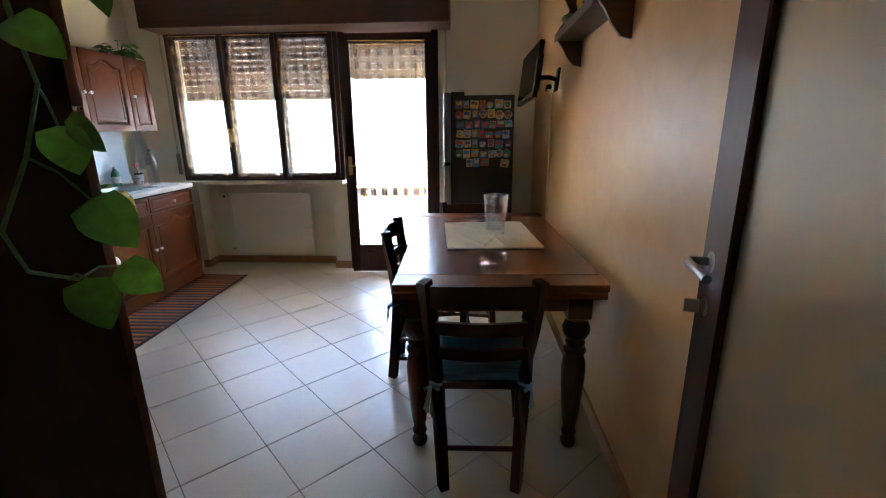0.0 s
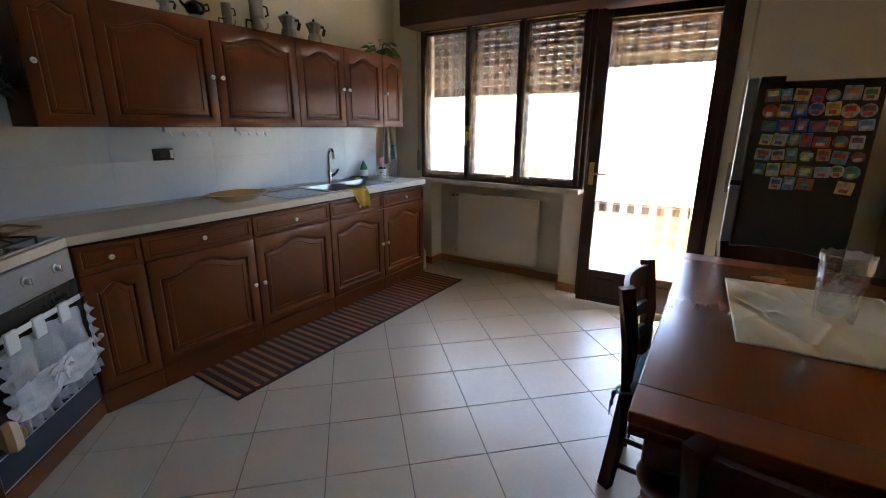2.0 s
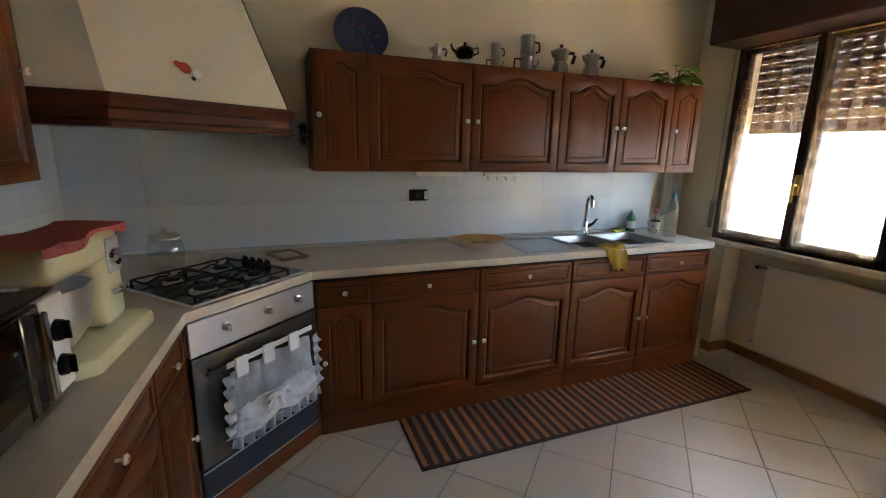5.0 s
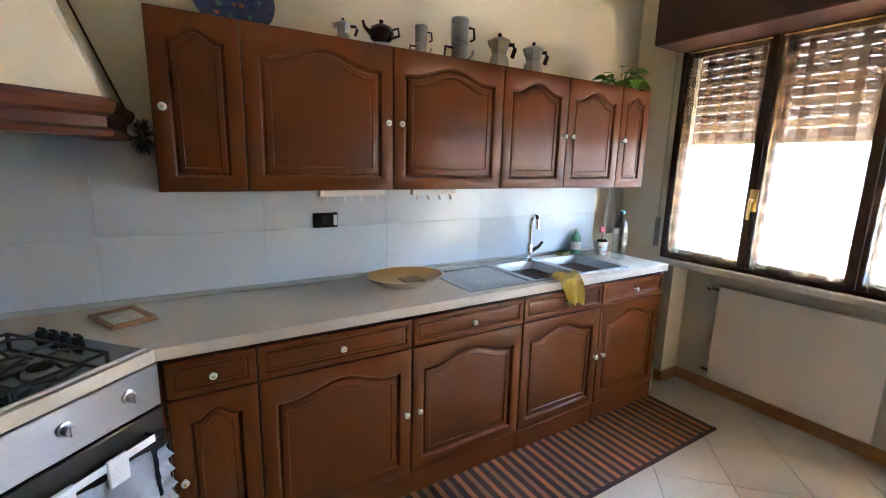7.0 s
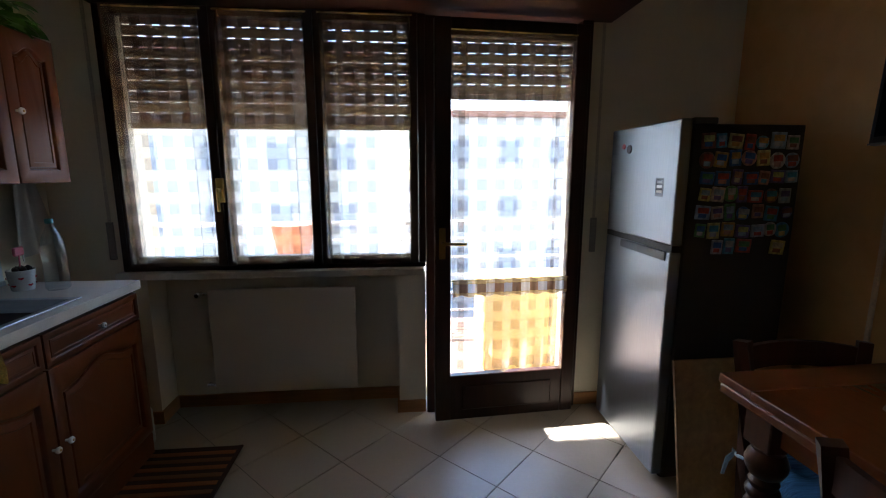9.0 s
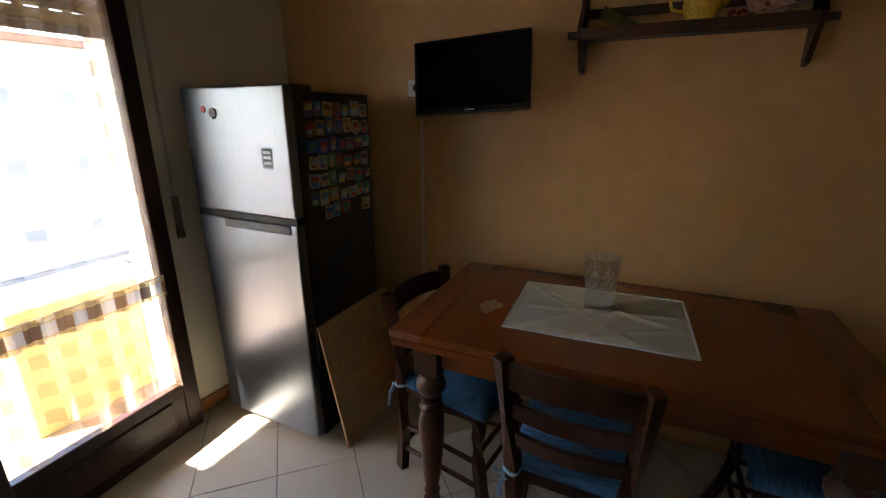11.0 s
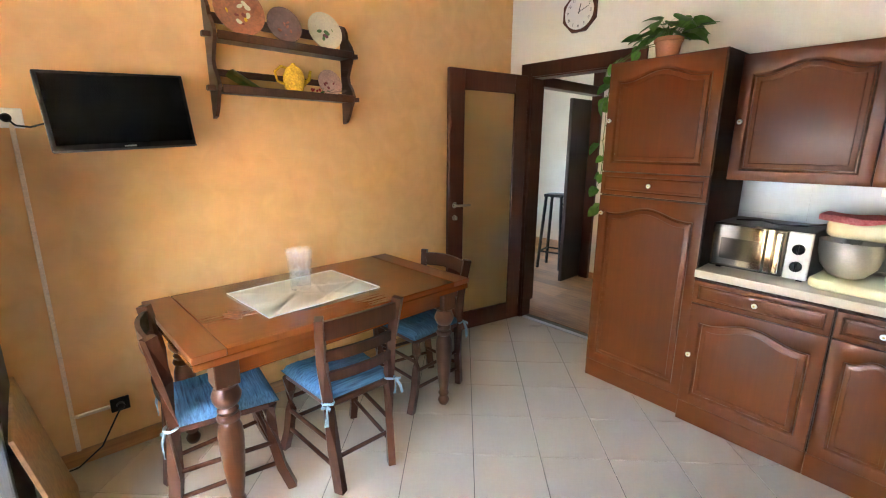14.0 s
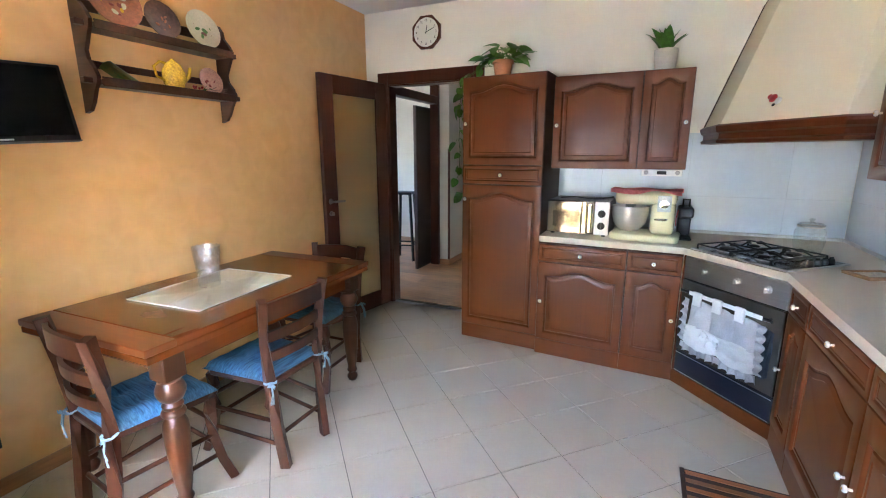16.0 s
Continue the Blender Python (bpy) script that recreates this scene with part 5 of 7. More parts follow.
box(bm, x0 + 0.05, y0 + 0.03, -0.006, x1 - 0.028, DR_Y - 0.02, -0.002)
drn = part("drainer", bm, SINKS, snk, "ribbed steel drainer")
for i in range(9):
    yy = y0 + 0.06 + i * 0.034
    part("drainer_rib", B(x0 + 0.075, yy, -0.002, x1 - 0.05, yy + 0.010, -0.0008, 0.0004), SINKS, drn)
for a, b in ((DR_Y + 0.02, 3.135), (3.175, y1 - 0.03)):
    bm = bmesh.new()
    xa, xb, ya, yb, dz = x0 + 0.05, x1 - 0.028, a, b, -0.15
    top = [bm.verts.new(p) for p in ((xa, ya, 0.004), (xb, ya, 0.004), (xb, yb, 0.004), (xa, yb, 0.004))]
    low = [bm.verts.new(p) for p in ((xa + 0.02, ya + 0.02, dz), (xb - 0.02, ya + 0.02, dz), (xb - 0.02, yb - 0.02, dz), (xa + 0.02, yb - 0.02, dz))]
    for k in range(4):
        bm.faces.new((top[k], top[(k + 1) % 4], low[(k + 1) % 4], low[k]))
    bm.faces.new(low)
    bmesh.ops.bevel(bm, geom=[e for e in bm.edges if not (e.verts[0].co.z > 0 and e.verts[1].co.z > 0)], offset=0.025, segments=3, profile=0.5, affect="EDGES")
    bw = part("bowl", bm, SINKS, snk, "", 60)
    bm = bmesh.new()
    lathe(bm, [(0.04, dz + 0.001), (0.038, dz + 0.004), (0.012, dz + 0.003)], 18, pose((xa + xb) / 2, (ya + yb) / 2, 0))
    part("drain", bm, CHROME, bw)
tap = tagged(empty("kitchen_tap", -2.275, 3.10, CT + 0.006), "tall chrome mixer tap behind the sink", "tap")
bm = bmesh.new()
lathe(bm, [(0.026, 0), (0.026, 0.012), (0.02, 0.018), (0.02, 0.10), (0.014, 0.108)], 18)
part("base", bm, CHROME, tap, "", 40)
bm = bmesh.new()
tube(bm, [(0, 0, 0.10), (0, 0, 0.22), (0.006, 0, 0.262), (0.024, 0, 0.284), (0.046, 0, 0.28), (0.060, 0, 0.255), (0.062, 0, 0.205)], 0.0125, 12)
part("spout", bm, CHROME, tap, "", 60)
bm = bmesh.new()
tube(bm, [(0, 0.02, 0.06), (0.02, 0.055, 0.085), (0.035, 0.075, 0.12)], 0.008, 8, [0.014, 0.011, 0.008])
part("lever", bm, BLACK, tap, "dark tap lever", 60)

# yellow cloth over the worktop edge
bm = bmesh.new()
path = [(-0.10, 0.0), (-0.05, 0.012), (-0.01, 0.008), (0.012, -0.012), (0.018, -0.05), (0.022, -0.10), (0.024, -0.145)]
rows = []
for i, (dx, dz) in enumerate(path):
    w = 0.10 if i < 3 else 0.085 - 0.014 * (i - 3)
    rows.append([bm.verts.new((dx + 0.012 * math.sin(9 * u + i), (u - 0.5) * 2 * w + 0.03 * (i > 2) * (i - 3) * 0.5, dz + 0.008 * math.cos(11 * u + 2 * i) + 0.008)) for u in [k / 10 for k in range(11)]])
for a, b in zip(rows, rows[1:]):
    for k in range(10):
        bm.faces.new((a[k], a[k + 1], b[k + 1], b[k]))
bmesh.ops.solidify(bm, geom=bm.faces[:], thickness=0.004)
yc = tagged(part("dish_cloth", bm, mat("yellow_cloth", (0.60, 0.40, 0.06), 0.9, vary=0.25, bump=0.4, fine=150), None, "", 80), "yellow dish cloth hanging over the worktop edge", "cloth")
yc.location = (-1.832, 2.985, CT + 0.006)

# serving bowl
sv = tagged(empty("serving_bowl", -2.155, 2.19, CT), "oval cream bowl with yellow inside", "bowl")
bm = bmesh.new()
lathe(bm, [(0.0, 0.001), (0.11, 0), (0.115, 0.005), (0.16, 0.026), (0.197, 0.043), (0.20, 0.048), (0.188, 0.049)], 36, Matrix.Diagonal((0.80, 1.0, 1, 1)), cap=False)
part("body", bm, mat("cream_stoneware", (0.66, 0.50, 0.36), 0.3, vary=0.05), sv, "", 50)
bm = bmesh.new()
lathe(bm, [(0.188, 0.0488), (0.155, 0.031), (0.11, 0.011), (0.0, 0.009)], 36, Matrix.Diagonal((0.80, 1.0, 1, 1)), cap=False)
part("glaze", bm, mat("ochre_glaze", (0.58, 0.31, 0.085), 0.25, vary=0.12, patch=12), sv, "ochre yellow inner glaze", 50)
bm = bmesh.new()
box(bm, -0.05, -0.02, 0.011, 0.04, 0.09, 0.022, 0.005)
o = part("inner_tray", bm, mat("ochre_dark", (0.33, 0.17, 0.04), 0.5), sv, "dark ochre patch in the bowl")

# soap bottle, sponge, heart cup with cactus, water bottle
def bottle(name, x, y, prof, mm, label, cat, capm, capprof, seg=20):
    e = tagged(empty(name, x, y, CT), label, cat)
    bm = bmesh.new()
    lathe(bm, prof, seg)
    part("body", bm, mm, e, "", 50)
    bm = bmesh.new()
    lathe(bm, capprof, 14)
    part("cap", bm, capm, e, "", 50)
    return e


SOAPM = mat("green_soap_bottle", (0.10, 0.26, 0.18), 0.2, vary=0.1)
bt = bottle("soap_bottle", -2.33, 3.575, [(0.03, 0), (0.034, 0.01), (0.034, 0.09), (0.028, 0.12), (0.012, 0.145), (0.012, 0.152)], SOAPM, "pale green dish soap bottle by the sink", "bottle", mat("soap_cap", (0.35, 0.55, 0.5), 0.4), [(0.013, 0.152), (0.013, 0.165), (0.006, 0.17)])
bm = bmesh.new()
lathe(bm, [(0.0345, 0.03), (0.0345, 0.085)], 20, cap=False)
part("label", bm, WPLAST, bt)
sg = tagged(empty("sponge", -2.315, 3.44, CT + 0.007, 12), "yellow and green washing sponge on the sink", "sponge")
part("foam", B(-0.03, -0.05, 0, 0.03, 0.05, 0.02, 0.005), mat("yellow_foam", (0.60, 0.52, 0.12), 0.95, vary=0.2, bump=0.5, fine=200), sg)
part("scourer", B(-0.03, -0.05, 0.0205, 0.03, 0.05, 0.027, 0.002), mat("green_scourer", (0.08, 0.22, 0.06), 0.95, vary=0.2, bump=0.5, fine=300), sg)
cp_ = tagged(empty("heart_cup", -2.235, 3.715, CT), "white cup with red hearts holding a plant", "cup")
bm = bmesh.new()
lathe(bm, [(0.038, 0), (0.04, 0.004), (0.05, 0.085), (0.05, 0.09), (0.046, 0.09), (0.044, 0.075), (0.0, 0.072)], 24)
part("cup", bm, KNOB, cp_, "", 50)
HRT = mat("heart_red", (0.55, 0.03, 0.04), 0.4)
for i in range(10):
    a, z = 0.62 * i, 0.025 + 0.032 * (i % 2)
    r = 0.040 + 0.0117 * z / 0.1 * 1.0 + 0.0028
    bm = bmesh.new()
    pts = [(0.011 * math.sin(t) ** 3, 0.0004 * (13 * math.cos(t) - 5 * math.cos(2 * t) - 2 * math.cos(3 * t) - math.cos(4 * t))) for t in [2 * math.pi * k / 16 for k in range(16)]]
    m_ = pose(0, 0, z, 0, 0, math.degrees(a)) @ pose(0, -r, 0, 90, 0, 0)
    vv = [bm.verts.new(m_ @ Vector((px, py, 0.001))) for px, py in pts]
    bm.faces.new(vv)
    bmesh.ops.solidify(bm, geom=bm.faces[:], thickness=0.001)
    part("heart", bm, HRT, cp_)
bm = bmesh.new()
for i in range(16):
    a = 2.4 * i
    bmesh.ops.create_icosphere(bm, subdivisions=1, radius=0.014, matrix=pose(0.03 * math.cos(a) * (i % 3) / 2, 0.03 * math.sin(a) * (i % 3) / 2, 0.092))
part("succulent", bm, mat("dark_succulent", (0.05, 0.03, 0.03), 0.7, vary=0.3), cp_, "dark small succulent", 180)
bm = bmesh.new()
tube(bm, [(0, 0, 0.09), (0.004, 0, 0.17)], 0.003, 6)
box(bm, -0.004, -0.028, 0.15, 0.008, 0.028, 0.19, 0.006)
part("pink_pick", bm, mat("pink_plastic", (0.70, 0.16, 0.22), 0.5, vary=0.15), cp_, "pink decorative pick")
PETM = glass_mat("pet_plastic", (0.84, 0.91, 0.94), 0.05, True, 0.10)
bottle("water_bottle", -2.09, 3.715, [(0.038, 0), (0.044, 0.008), (0.044, 0.05), (0.041, 0.06), (0.044, 0.07), (0.044, 0.11), (0.040, 0.12), (0.044, 0.13), (0.044, 0.19), (0.036, 0.23), (0.018, 0.27), (0.013, 0.285), (0.013, 0.295)], PETM, "large clear plastic water bottle on the worktop", "bottle", mat("teal_cap", (0.05, 0.35, 0.42), 0.4), [(0.0155, 0.292), (0.0155, 0.31), (0.013, 0.312)])

# towel on a hook, at the end of the cabinets
bm = bmesh.new()
rows = []
for j in range(14):
    v = j / 13
    w = 0.03 + 0.075 * min(1, 1.3 * v)
    rows.append([bm.verts.new((0.018 + 0.02 * v + 0.016 * math.sin(14 * u + 1.5 * v) * (0.3 + v), (u - 0.45) * 2 * w, -0.50 * v * (1 - 0.16 * u))) for u in [k / 14 for k in range(15)]])
for a, b in zip(rows, rows[1:]):
    for k in range(14):
        bm.faces.new((a[k], a[k + 1], b[k + 1], b[k]))
bmesh.ops.solidify(bm, geom=bm.faces[:], thickness=0.003)
tw = tagged(part("hand_towel", bm, mat("pale_towel", (0.52, 0.50, 0.45), 0.95, vary=0.06, bump=0.4, fine=250), None, "", 80), "pale towel hanging on the wall hook", "towel")
tw.location = (LX + 0.02, 3.93, 1.47)
part("hook", B(-0.019, -0.012, -0.012, 0.022, 0.0, 0.012, 0.004), CHROME, tw)

# picture trivet, hob, jar
tv_ = tagged(empty("picture_trivet", -2.185, 1.06, CT, 24), "small wooden framed picture lying on the worktop", "trivet")
bm = bmesh.new()
for a in ((-0.10, -0.075, 0.10, -0.055), (-0.10, 0.055, 0.10, 0.075), (-0.10, -0.055, -0.08, 0.055), (0.08, -0.055, 0.10, 0.055)):
    box(bm, a[0], a[1], 0, a[2], a[3], 0.016, 0.003)
part("frame", bm, mat("oak_frame", (0.32, 0.17, 0.07), 0.5, vary=0.2), tv_)
part("picture", B(-0.08, -0.055, 0.002, 0.08, 0.055, 0.008), mat("picture_cream", (0.55, 0.48, 0.36), 0.4, vary=0.25, patch=18), tv_)
HB = empty("gas_hob", -1.80, 0.775, CT + 0.001, OVA)
tagged(HB, "steel gas hob with black pan supports", "hob")
bm = bmesh.new()
box(bm, -0.29, -0.225, 0, 0.29, 0.225, 0.008, 0.004)
part("plate", bm, mat("hob_steel", (0.22, 0.22, 0.225), 0.14, metal=1.0, vary=0.05), HB)
bm = bmesh.new()
for q in ((-0.292, -0.227, 0.292, -0.217), (-0.292, 0.217, 0.292, 0.227), (-0.292, -0.217, -0.282, 0.217), (0.282, -0.217, 0.292, 0.217)):
    box(bm, q[0], q[1], 0.0005, q[2], q[3], 0.0105, 0.003)
part("rim", bm, STEEL, HB, "bright steel rim")
for bx, by, r in ((-0.15, -0.10, 0.045), (0.08, -0.11, 0.032), (-0.15, 0.11, 0.032), (0.08, 0.11, 0.04)):
    bm = bmesh.new()
    lathe(bm, [(r * 1.25, 0.008), (r * 1.25, 0.014), (r, 0.016), (r, 0.022)], 20, pose(bx, by, 0))
    b_ = part("burner", bm, ALU, HB, "", 40)
    bm = bmesh.new()
    lathe(bm, [(r * 0.92, 0.022), (r * 0.92, 0.028), (r * 0.7, 0.031)], 20, pose(bx, by, 0))
    part("burner_cap", bm, IRON, b_, "", 40)
for gx in (-0.15, 0.08):
    bm = bmesh.new()
    a, b = gx - 0.112, gx + 0.108
    for p, q in (((a, -0.205), (b, -0.205)), ((b, -0.205), (b, 0.205)), ((b, 0.205), (a, 0.205)), ((a, 0.205), (a, -0.205)), ((a, 0), (b, 0))):
        tube(bm, [(p[0], p[1], 0.034), (q[0], q[1], 0.034)], 0.005, 6)
    for by in (-0.105, 0.105):
        for k in range(4):
            an = math.pi / 2 * k
            ex, ey = (b - a) / 2 * 0.98, 0.1
            tube(bm, [(gx + math.cos(an) * ex, by + math.sin(an) * ey, 0.034), (gx + math.cos(an) * 0.055, by + math.sin(an) * 0.055, 0.05), (gx + math.cos(an) * 0.022, by + math.sin(an) * 0.022, 0.045)], 0.005, 6)
    for p in ((a, -0.205), (b, -0.205), (a, 0.205), (b, 0.205)):
        tube(bm, [(p[0], p[1], 0.006), (p[0], p[1], 0.036)], 0.006, 6)
    part("pan_support", bm, IRON, HB, "", 60)
for i in range(4):
    bm = bmesh.new()
    lathe(bm, [(0.017, 0.008), (0.018, 0.012), (0.015, 0.03), (0.012, 0.034)], 14, pose(0.245, 0.15 - 0.052 * i, 0))
    box(bm, 0.242, 0.137 - 0.052 * i, 0.03, 0.248, 0.163 - 0.052 * i, 0.042, 0.001)
    part("hob_knob", bm, BLACK, HB, "", 40)
jr = tagged(empty("glass_jar", -2.06, 0.52, CT), "round clear glass jar with glass lid", "jar")
JG = glass_mat("jar_glass", (0.90, 0.93, 0.93), 0.02, True, 0.10)
bm = bmesh.new()
lathe(bm, [(0.0, 0.004), (0.05, 0.003), (0.055, 0.001), (0.068, 0.01), (0.078, 0.07), (0.074, 0.13), (0.062, 0.15), (0.062, 0.16)], 26, cap=False)
part("body", bm, JG, jr, "", 60)
bm = bmesh.new()
lathe(bm, [(0.066, 0.160), (0.068, 0.165), (0.05, 0.175), (0.012, 0.18), (0.008, 0.186), (0.016, 0.195), (0.01, 0.203)], 22, cap=False)
part("lid", bm, JG, jr, "clear glass lid", 60)
bm = bmesh.new()
lathe(bm, [(0.0635, 0.150), (0.0655, 0.154), (0.0655, 0.159), (0.0635, 0.1595)], 26, cap=False)
part("rubber_ring", bm, mat("rubber_ring", (0.60, 0.58, 0.52), 0.6), jr)

# towel with frills on the oven handle
OM = pose(OVP[0], OVP[1], FZ, 0, 0, OVA)
ot = tagged(empty("oven_towel", 0, 0, 0), "grey and white frilled apron towel on the oven handle", "towel")
ot.matrix_world = OM
LINEN = mat("grey_linen", (0.58, 0.58, 0.60), 0.95, vary=0.10, bump=0.12, fine=180, patch=14)
WLIN = mat("white_linen", (0.80, 0.80, 0.80), 0.95, vary=0.08, bump=0.12, fine=180)
part("hanging_band", B(0.13, -0.0712, 0.648, OL - 0.10, -0.0662, 0.672, 0.002), WLIN, ot)


def ruffle(path, width, out, seed):
    """A gathered strip along a path of (x, z): it waves in depth and flares outwards."""
    rnd = random.Random(seed)
    bm = bmesh.new()
    rows = [[], [], []]
    n = len(path)
    for i, (x, z) in enumerate(path):
        dx, dz = path[min(i + 1, n - 1)][0] - path[max(i - 1, 0)][0], path[min(i + 1, n - 1)][1] - path[max(i - 1, 0)][1]
        L = math.hypot(dx, dz) or 1
        nx, nz = -dz / L * out, dx / L * out
        ph = i * 0.75 + rnd.uniform(-0.35, 0.35)
        for j, w in enumerate((0, 0.5, 1)):
            amp = (0.002, 0.008, 0.014)[j]
            rows[j].append(bm.verts.new((x + nx * width * w, -0.083 + amp * math.sin(ph), z + nz * width * w + 0.004 * w * math.cos(ph))))
    for p, q in zip(rows, rows[1:]):
        for k in range(n - 1):
            bm.faces.new((p[k], p[k + 1], q[k + 1], q[k]))
    bmesh.ops.solidify(bm, geom=bm.faces[:], thickness=0.002)
    return bm


def gathered(x0, x1, z0, z1, y, lobes, puff, seed, flare=0.0):
    """Cloth hanging in rounded puffs, its lower edge wider and scalloped."""
    bm = bmesh.new()
    g = []
    for j in range(19):
        v = j / 18
        row = []
        for i in range(49):
            u = i / 48
            lobe = abs(math.sin(math.pi * lobes * u))
            wr = noise.noise(Vector((7 * u, 4 * v, seed))) + 0.5 * noise.noise(Vector((19 * u, 9 * v, seed)))
            yy = y - puff * (0.25 + 0.75 * lobe ** 0.6) * (0.35 + 0.65 * math.sin(math.pi * min(1, v * 0.9 + 0.12))) - 0.009 * wr
            ww = 1 + flare * (1 - v)
            xx = (x0 + x1) / 2 + (u - 0.5) * (x1 - x0) * ww
            row.append(bm.verts.new((xx, yy, z0 + (z1 - z0) * v - 0.022 * lobe * (1 - v) - 0.012 * (1 - lobe) * v)))
        g.append(row)
    for a, b in zip(g, g[1:]):
        for i in range(48):
            bm.faces.new((a[i], a[i + 1], b[i + 1], b[i]))
    bmesh.ops.solidify(bm, geom=bm.faces[:], thickness=0.003)
    return bm


xa, xb = 0.15, OL - 0.11
part("apron", gathered(xa, xb, 0.375, 0.632, -0.055, 3, 0.026, 2, 0.06), LINEN, ot, "", 80)
part("pocket", gathered(xa - 0.01, xb + 0.01, 0.352, 0.475, -0.074, 2, 0.020, 5, 0.05), WLIN, ot, "white pocket with frilled edge", 80)
side = [0.625 - 0.275 * k / 44 for k in range(45)]
part("frill", ruffle([(xa - 0.01 * k / 44, z) for k, z in enumerate(side)], 0.042, -1, 3), LINEN, ot, "grey ruffled edge", 80)
part("frill", ruffle([(xb + 0.01 * k / 44, z) for k, z in enumerate(side)], 0.042, 1, 4), LINEN, ot, "grey ruffled edge", 80)
part("frill", ruffle([(xa - 0.03 + (xb - xa + 0.06) * k / 80, 0.350 - 0.014 * abs(math.sin(math.pi * 2 * k / 80))) for k in range(81)], 0.045, -1, 6), LINEN, ot, "grey ruffled lower edge", 80)
part("dark_towel", gathered(xb - 0.01, xb + 0.055, 0.345, 0.60, -0.030, 1, 0.008, 8), mat("navy_towel", (0.035, 0.05, 0.075), 0.95, vary=0.2, bump=0.2, fine=160), ot, "dark blue towel behind the apron", 80)
for tx in (0.165, 0.30, 0.44):
    part("loop_tab", B(tx, -0.0785, 0.595, tx + 0.058, -0.0655, 0.678, 0.003), WLIN, ot)
bm = bmesh.new()
for sx_ in (-1, 1):
    pts = [(0.335 + sx_ * 0.055 * math.sin(t), -0.112 - 0.006 * math.cos(t), 0.448 + 0.020 * math.sin(2 * t)) for t in [math.pi * k / 10 for k in range(11)]]
    bar(bm, pts, 0.022, 0.004)
    bar(bm, [(0.335, -0.112, 0.445), (0.335 + sx_ * 0.02, -0.110, 0.42), (0.335 + sx_ * 0.032, -0.106, 0.385)], 0.018, 0.003)
bmesh.ops.create_icosphere(bm, subdivisions=2, radius=0.014, matrix=pose(0.335, -0.116, 0.446))
part("bow", bm, WLIN, ot, "", 60)

# ---- corner hood ----
HP = [(-1.47, DY), (-1.51, 0.525), (-1.95, 1.125), (LX, 1.15)]
HT = [(-1.93, DY), (-1.91, 0.255), (-2.20, 0.655), (LX, 0.72)]
HB = 1.515  # underside of the band
hood = tagged(empty("corner_hood", 0, 0, 0), "cream plastered corner hood with carved wooden band", "hood")


def inset(pts, d):
    cx, cy = LX, DY
    out = []
    for x, y in pts:
        out.append((cx + (x - cx) * d, cy + (y - cy) * d))
    return out


bm = bmesh.new()
low, up = inset(HP, 0.972), HT
a = [bm.verts.new((x, y, HB + 0.115)) for x, y in low]
b = [bm.verts.new((x, y, CZ)) for x, y in up]
KINK = (-1.755, DY, 2.39)
kk = bm.verts.new(KINK)
for f in ((a[0], a[1], kk), (a[1], b[1], kk), (b[1], b[0], kk), (a[1], a[2], b[2], b[1]), (a[2], a[3], b[3], b[2])):
    bm.faces.new(f)
part("plaster_canopy", bm, mat("hood_plaster", (0.74, 0.69, 0.54), 0.85, vary=0.015, bump=0.02), hood, "cream plaster canopy")
bm = bmesh.new()
prof = [(d, HB + h) for d, h in ((0.90, 0.0), (0.985, 0.003), (0.99, 0.02), (0.975, 0.03), (0.975, 0.06), (0.992, 0.07), (1.0, 0.09), (1.0, 0.105), (0.985, 0.115), (0.90, 0.118))]
rings = [[bm.verts.new((x, y, z)) for x, y in inset(HP, d)] for d, z in prof]
for p, q in zip(rings, rings[1:]):
    for k in range(3):
        bm.faces.new((p[k], p[k + 1], q[k + 1], q[k]))
part("wooden_band", bm, mat("hood_band_wood", (0.095, 0.024, 0.007), 0.4, grain=(5, 5, 60), vary=0.12, spec=0.2), hood, "moulded mahogany band")
bm = bmesh.new()
prism(bm, [(LX, DY)] + inset(HP, 0.90), HB + 0.015, HB + 0.025)
part("underside", bm, STEEL, hood)
for path in ([(*low[0], HB + 0.12), KINK, (*up[0], CZ)], [(*low[3], HB + 0.12), (*up[3], CZ)]):
    bm = bmesh.new()
    tube(bm, path, 0.007, 6)
    part("edge_trim", bm, CARC, hood)
on = tagged(empty("hood_ornament", 0, 0, 0), "small red and white figure on the hood", "ornament")
hz_ = HB + 0.115
n_ = (Vector((*low[2], hz_)) - Vector((*low[1], hz_))).cross(Vector((*up[1], CZ)) - Vector((*low[1], hz_))).normalized()
pc = Vector((*low[1], hz_)).lerp(Vector((*low[2], hz_)), 0.44).lerp(Vector((*up[1], CZ)).lerp(Vector((*up[2], CZ)), 0.5), 0.10)
n_ = n_ if n_.x > 0 else -n_
on.matrix_world = Matrix.Translation(pc + n_ * 0.004) @ n_.to_track_quat("Z", "Y").to_matrix().to_4x4()
for mm, px, py, r in ((mat("ornament_red", (0.5, 0.02, 0.02), 0.4), -0.02, 0.01, 0.024), (WPLAST, 0.018, -0.008, 0.02), (BLACK, 0.0, -0.03, 0.009), (mat("ornament_red", (0.5, 0.02, 0.02), 0.4), -0.045, 0.022, 0.014)):
    bm = bmesh.new()
    bmesh.ops.create_icosphere(bm, subdivisions=2, radius=r, matrix=pose(px, py, 0.004) @ Matrix.Diagonal((1, 1, 0.35, 1)))
    part("shape", bm, mm, on, "", 180)
br = tagged(empty("bristle_brush", -2.20, 1.175, 1.53), "dark round bristle brush at the hood end", "brush")
bm = bmesh.new()
rnd = random.Random(9)
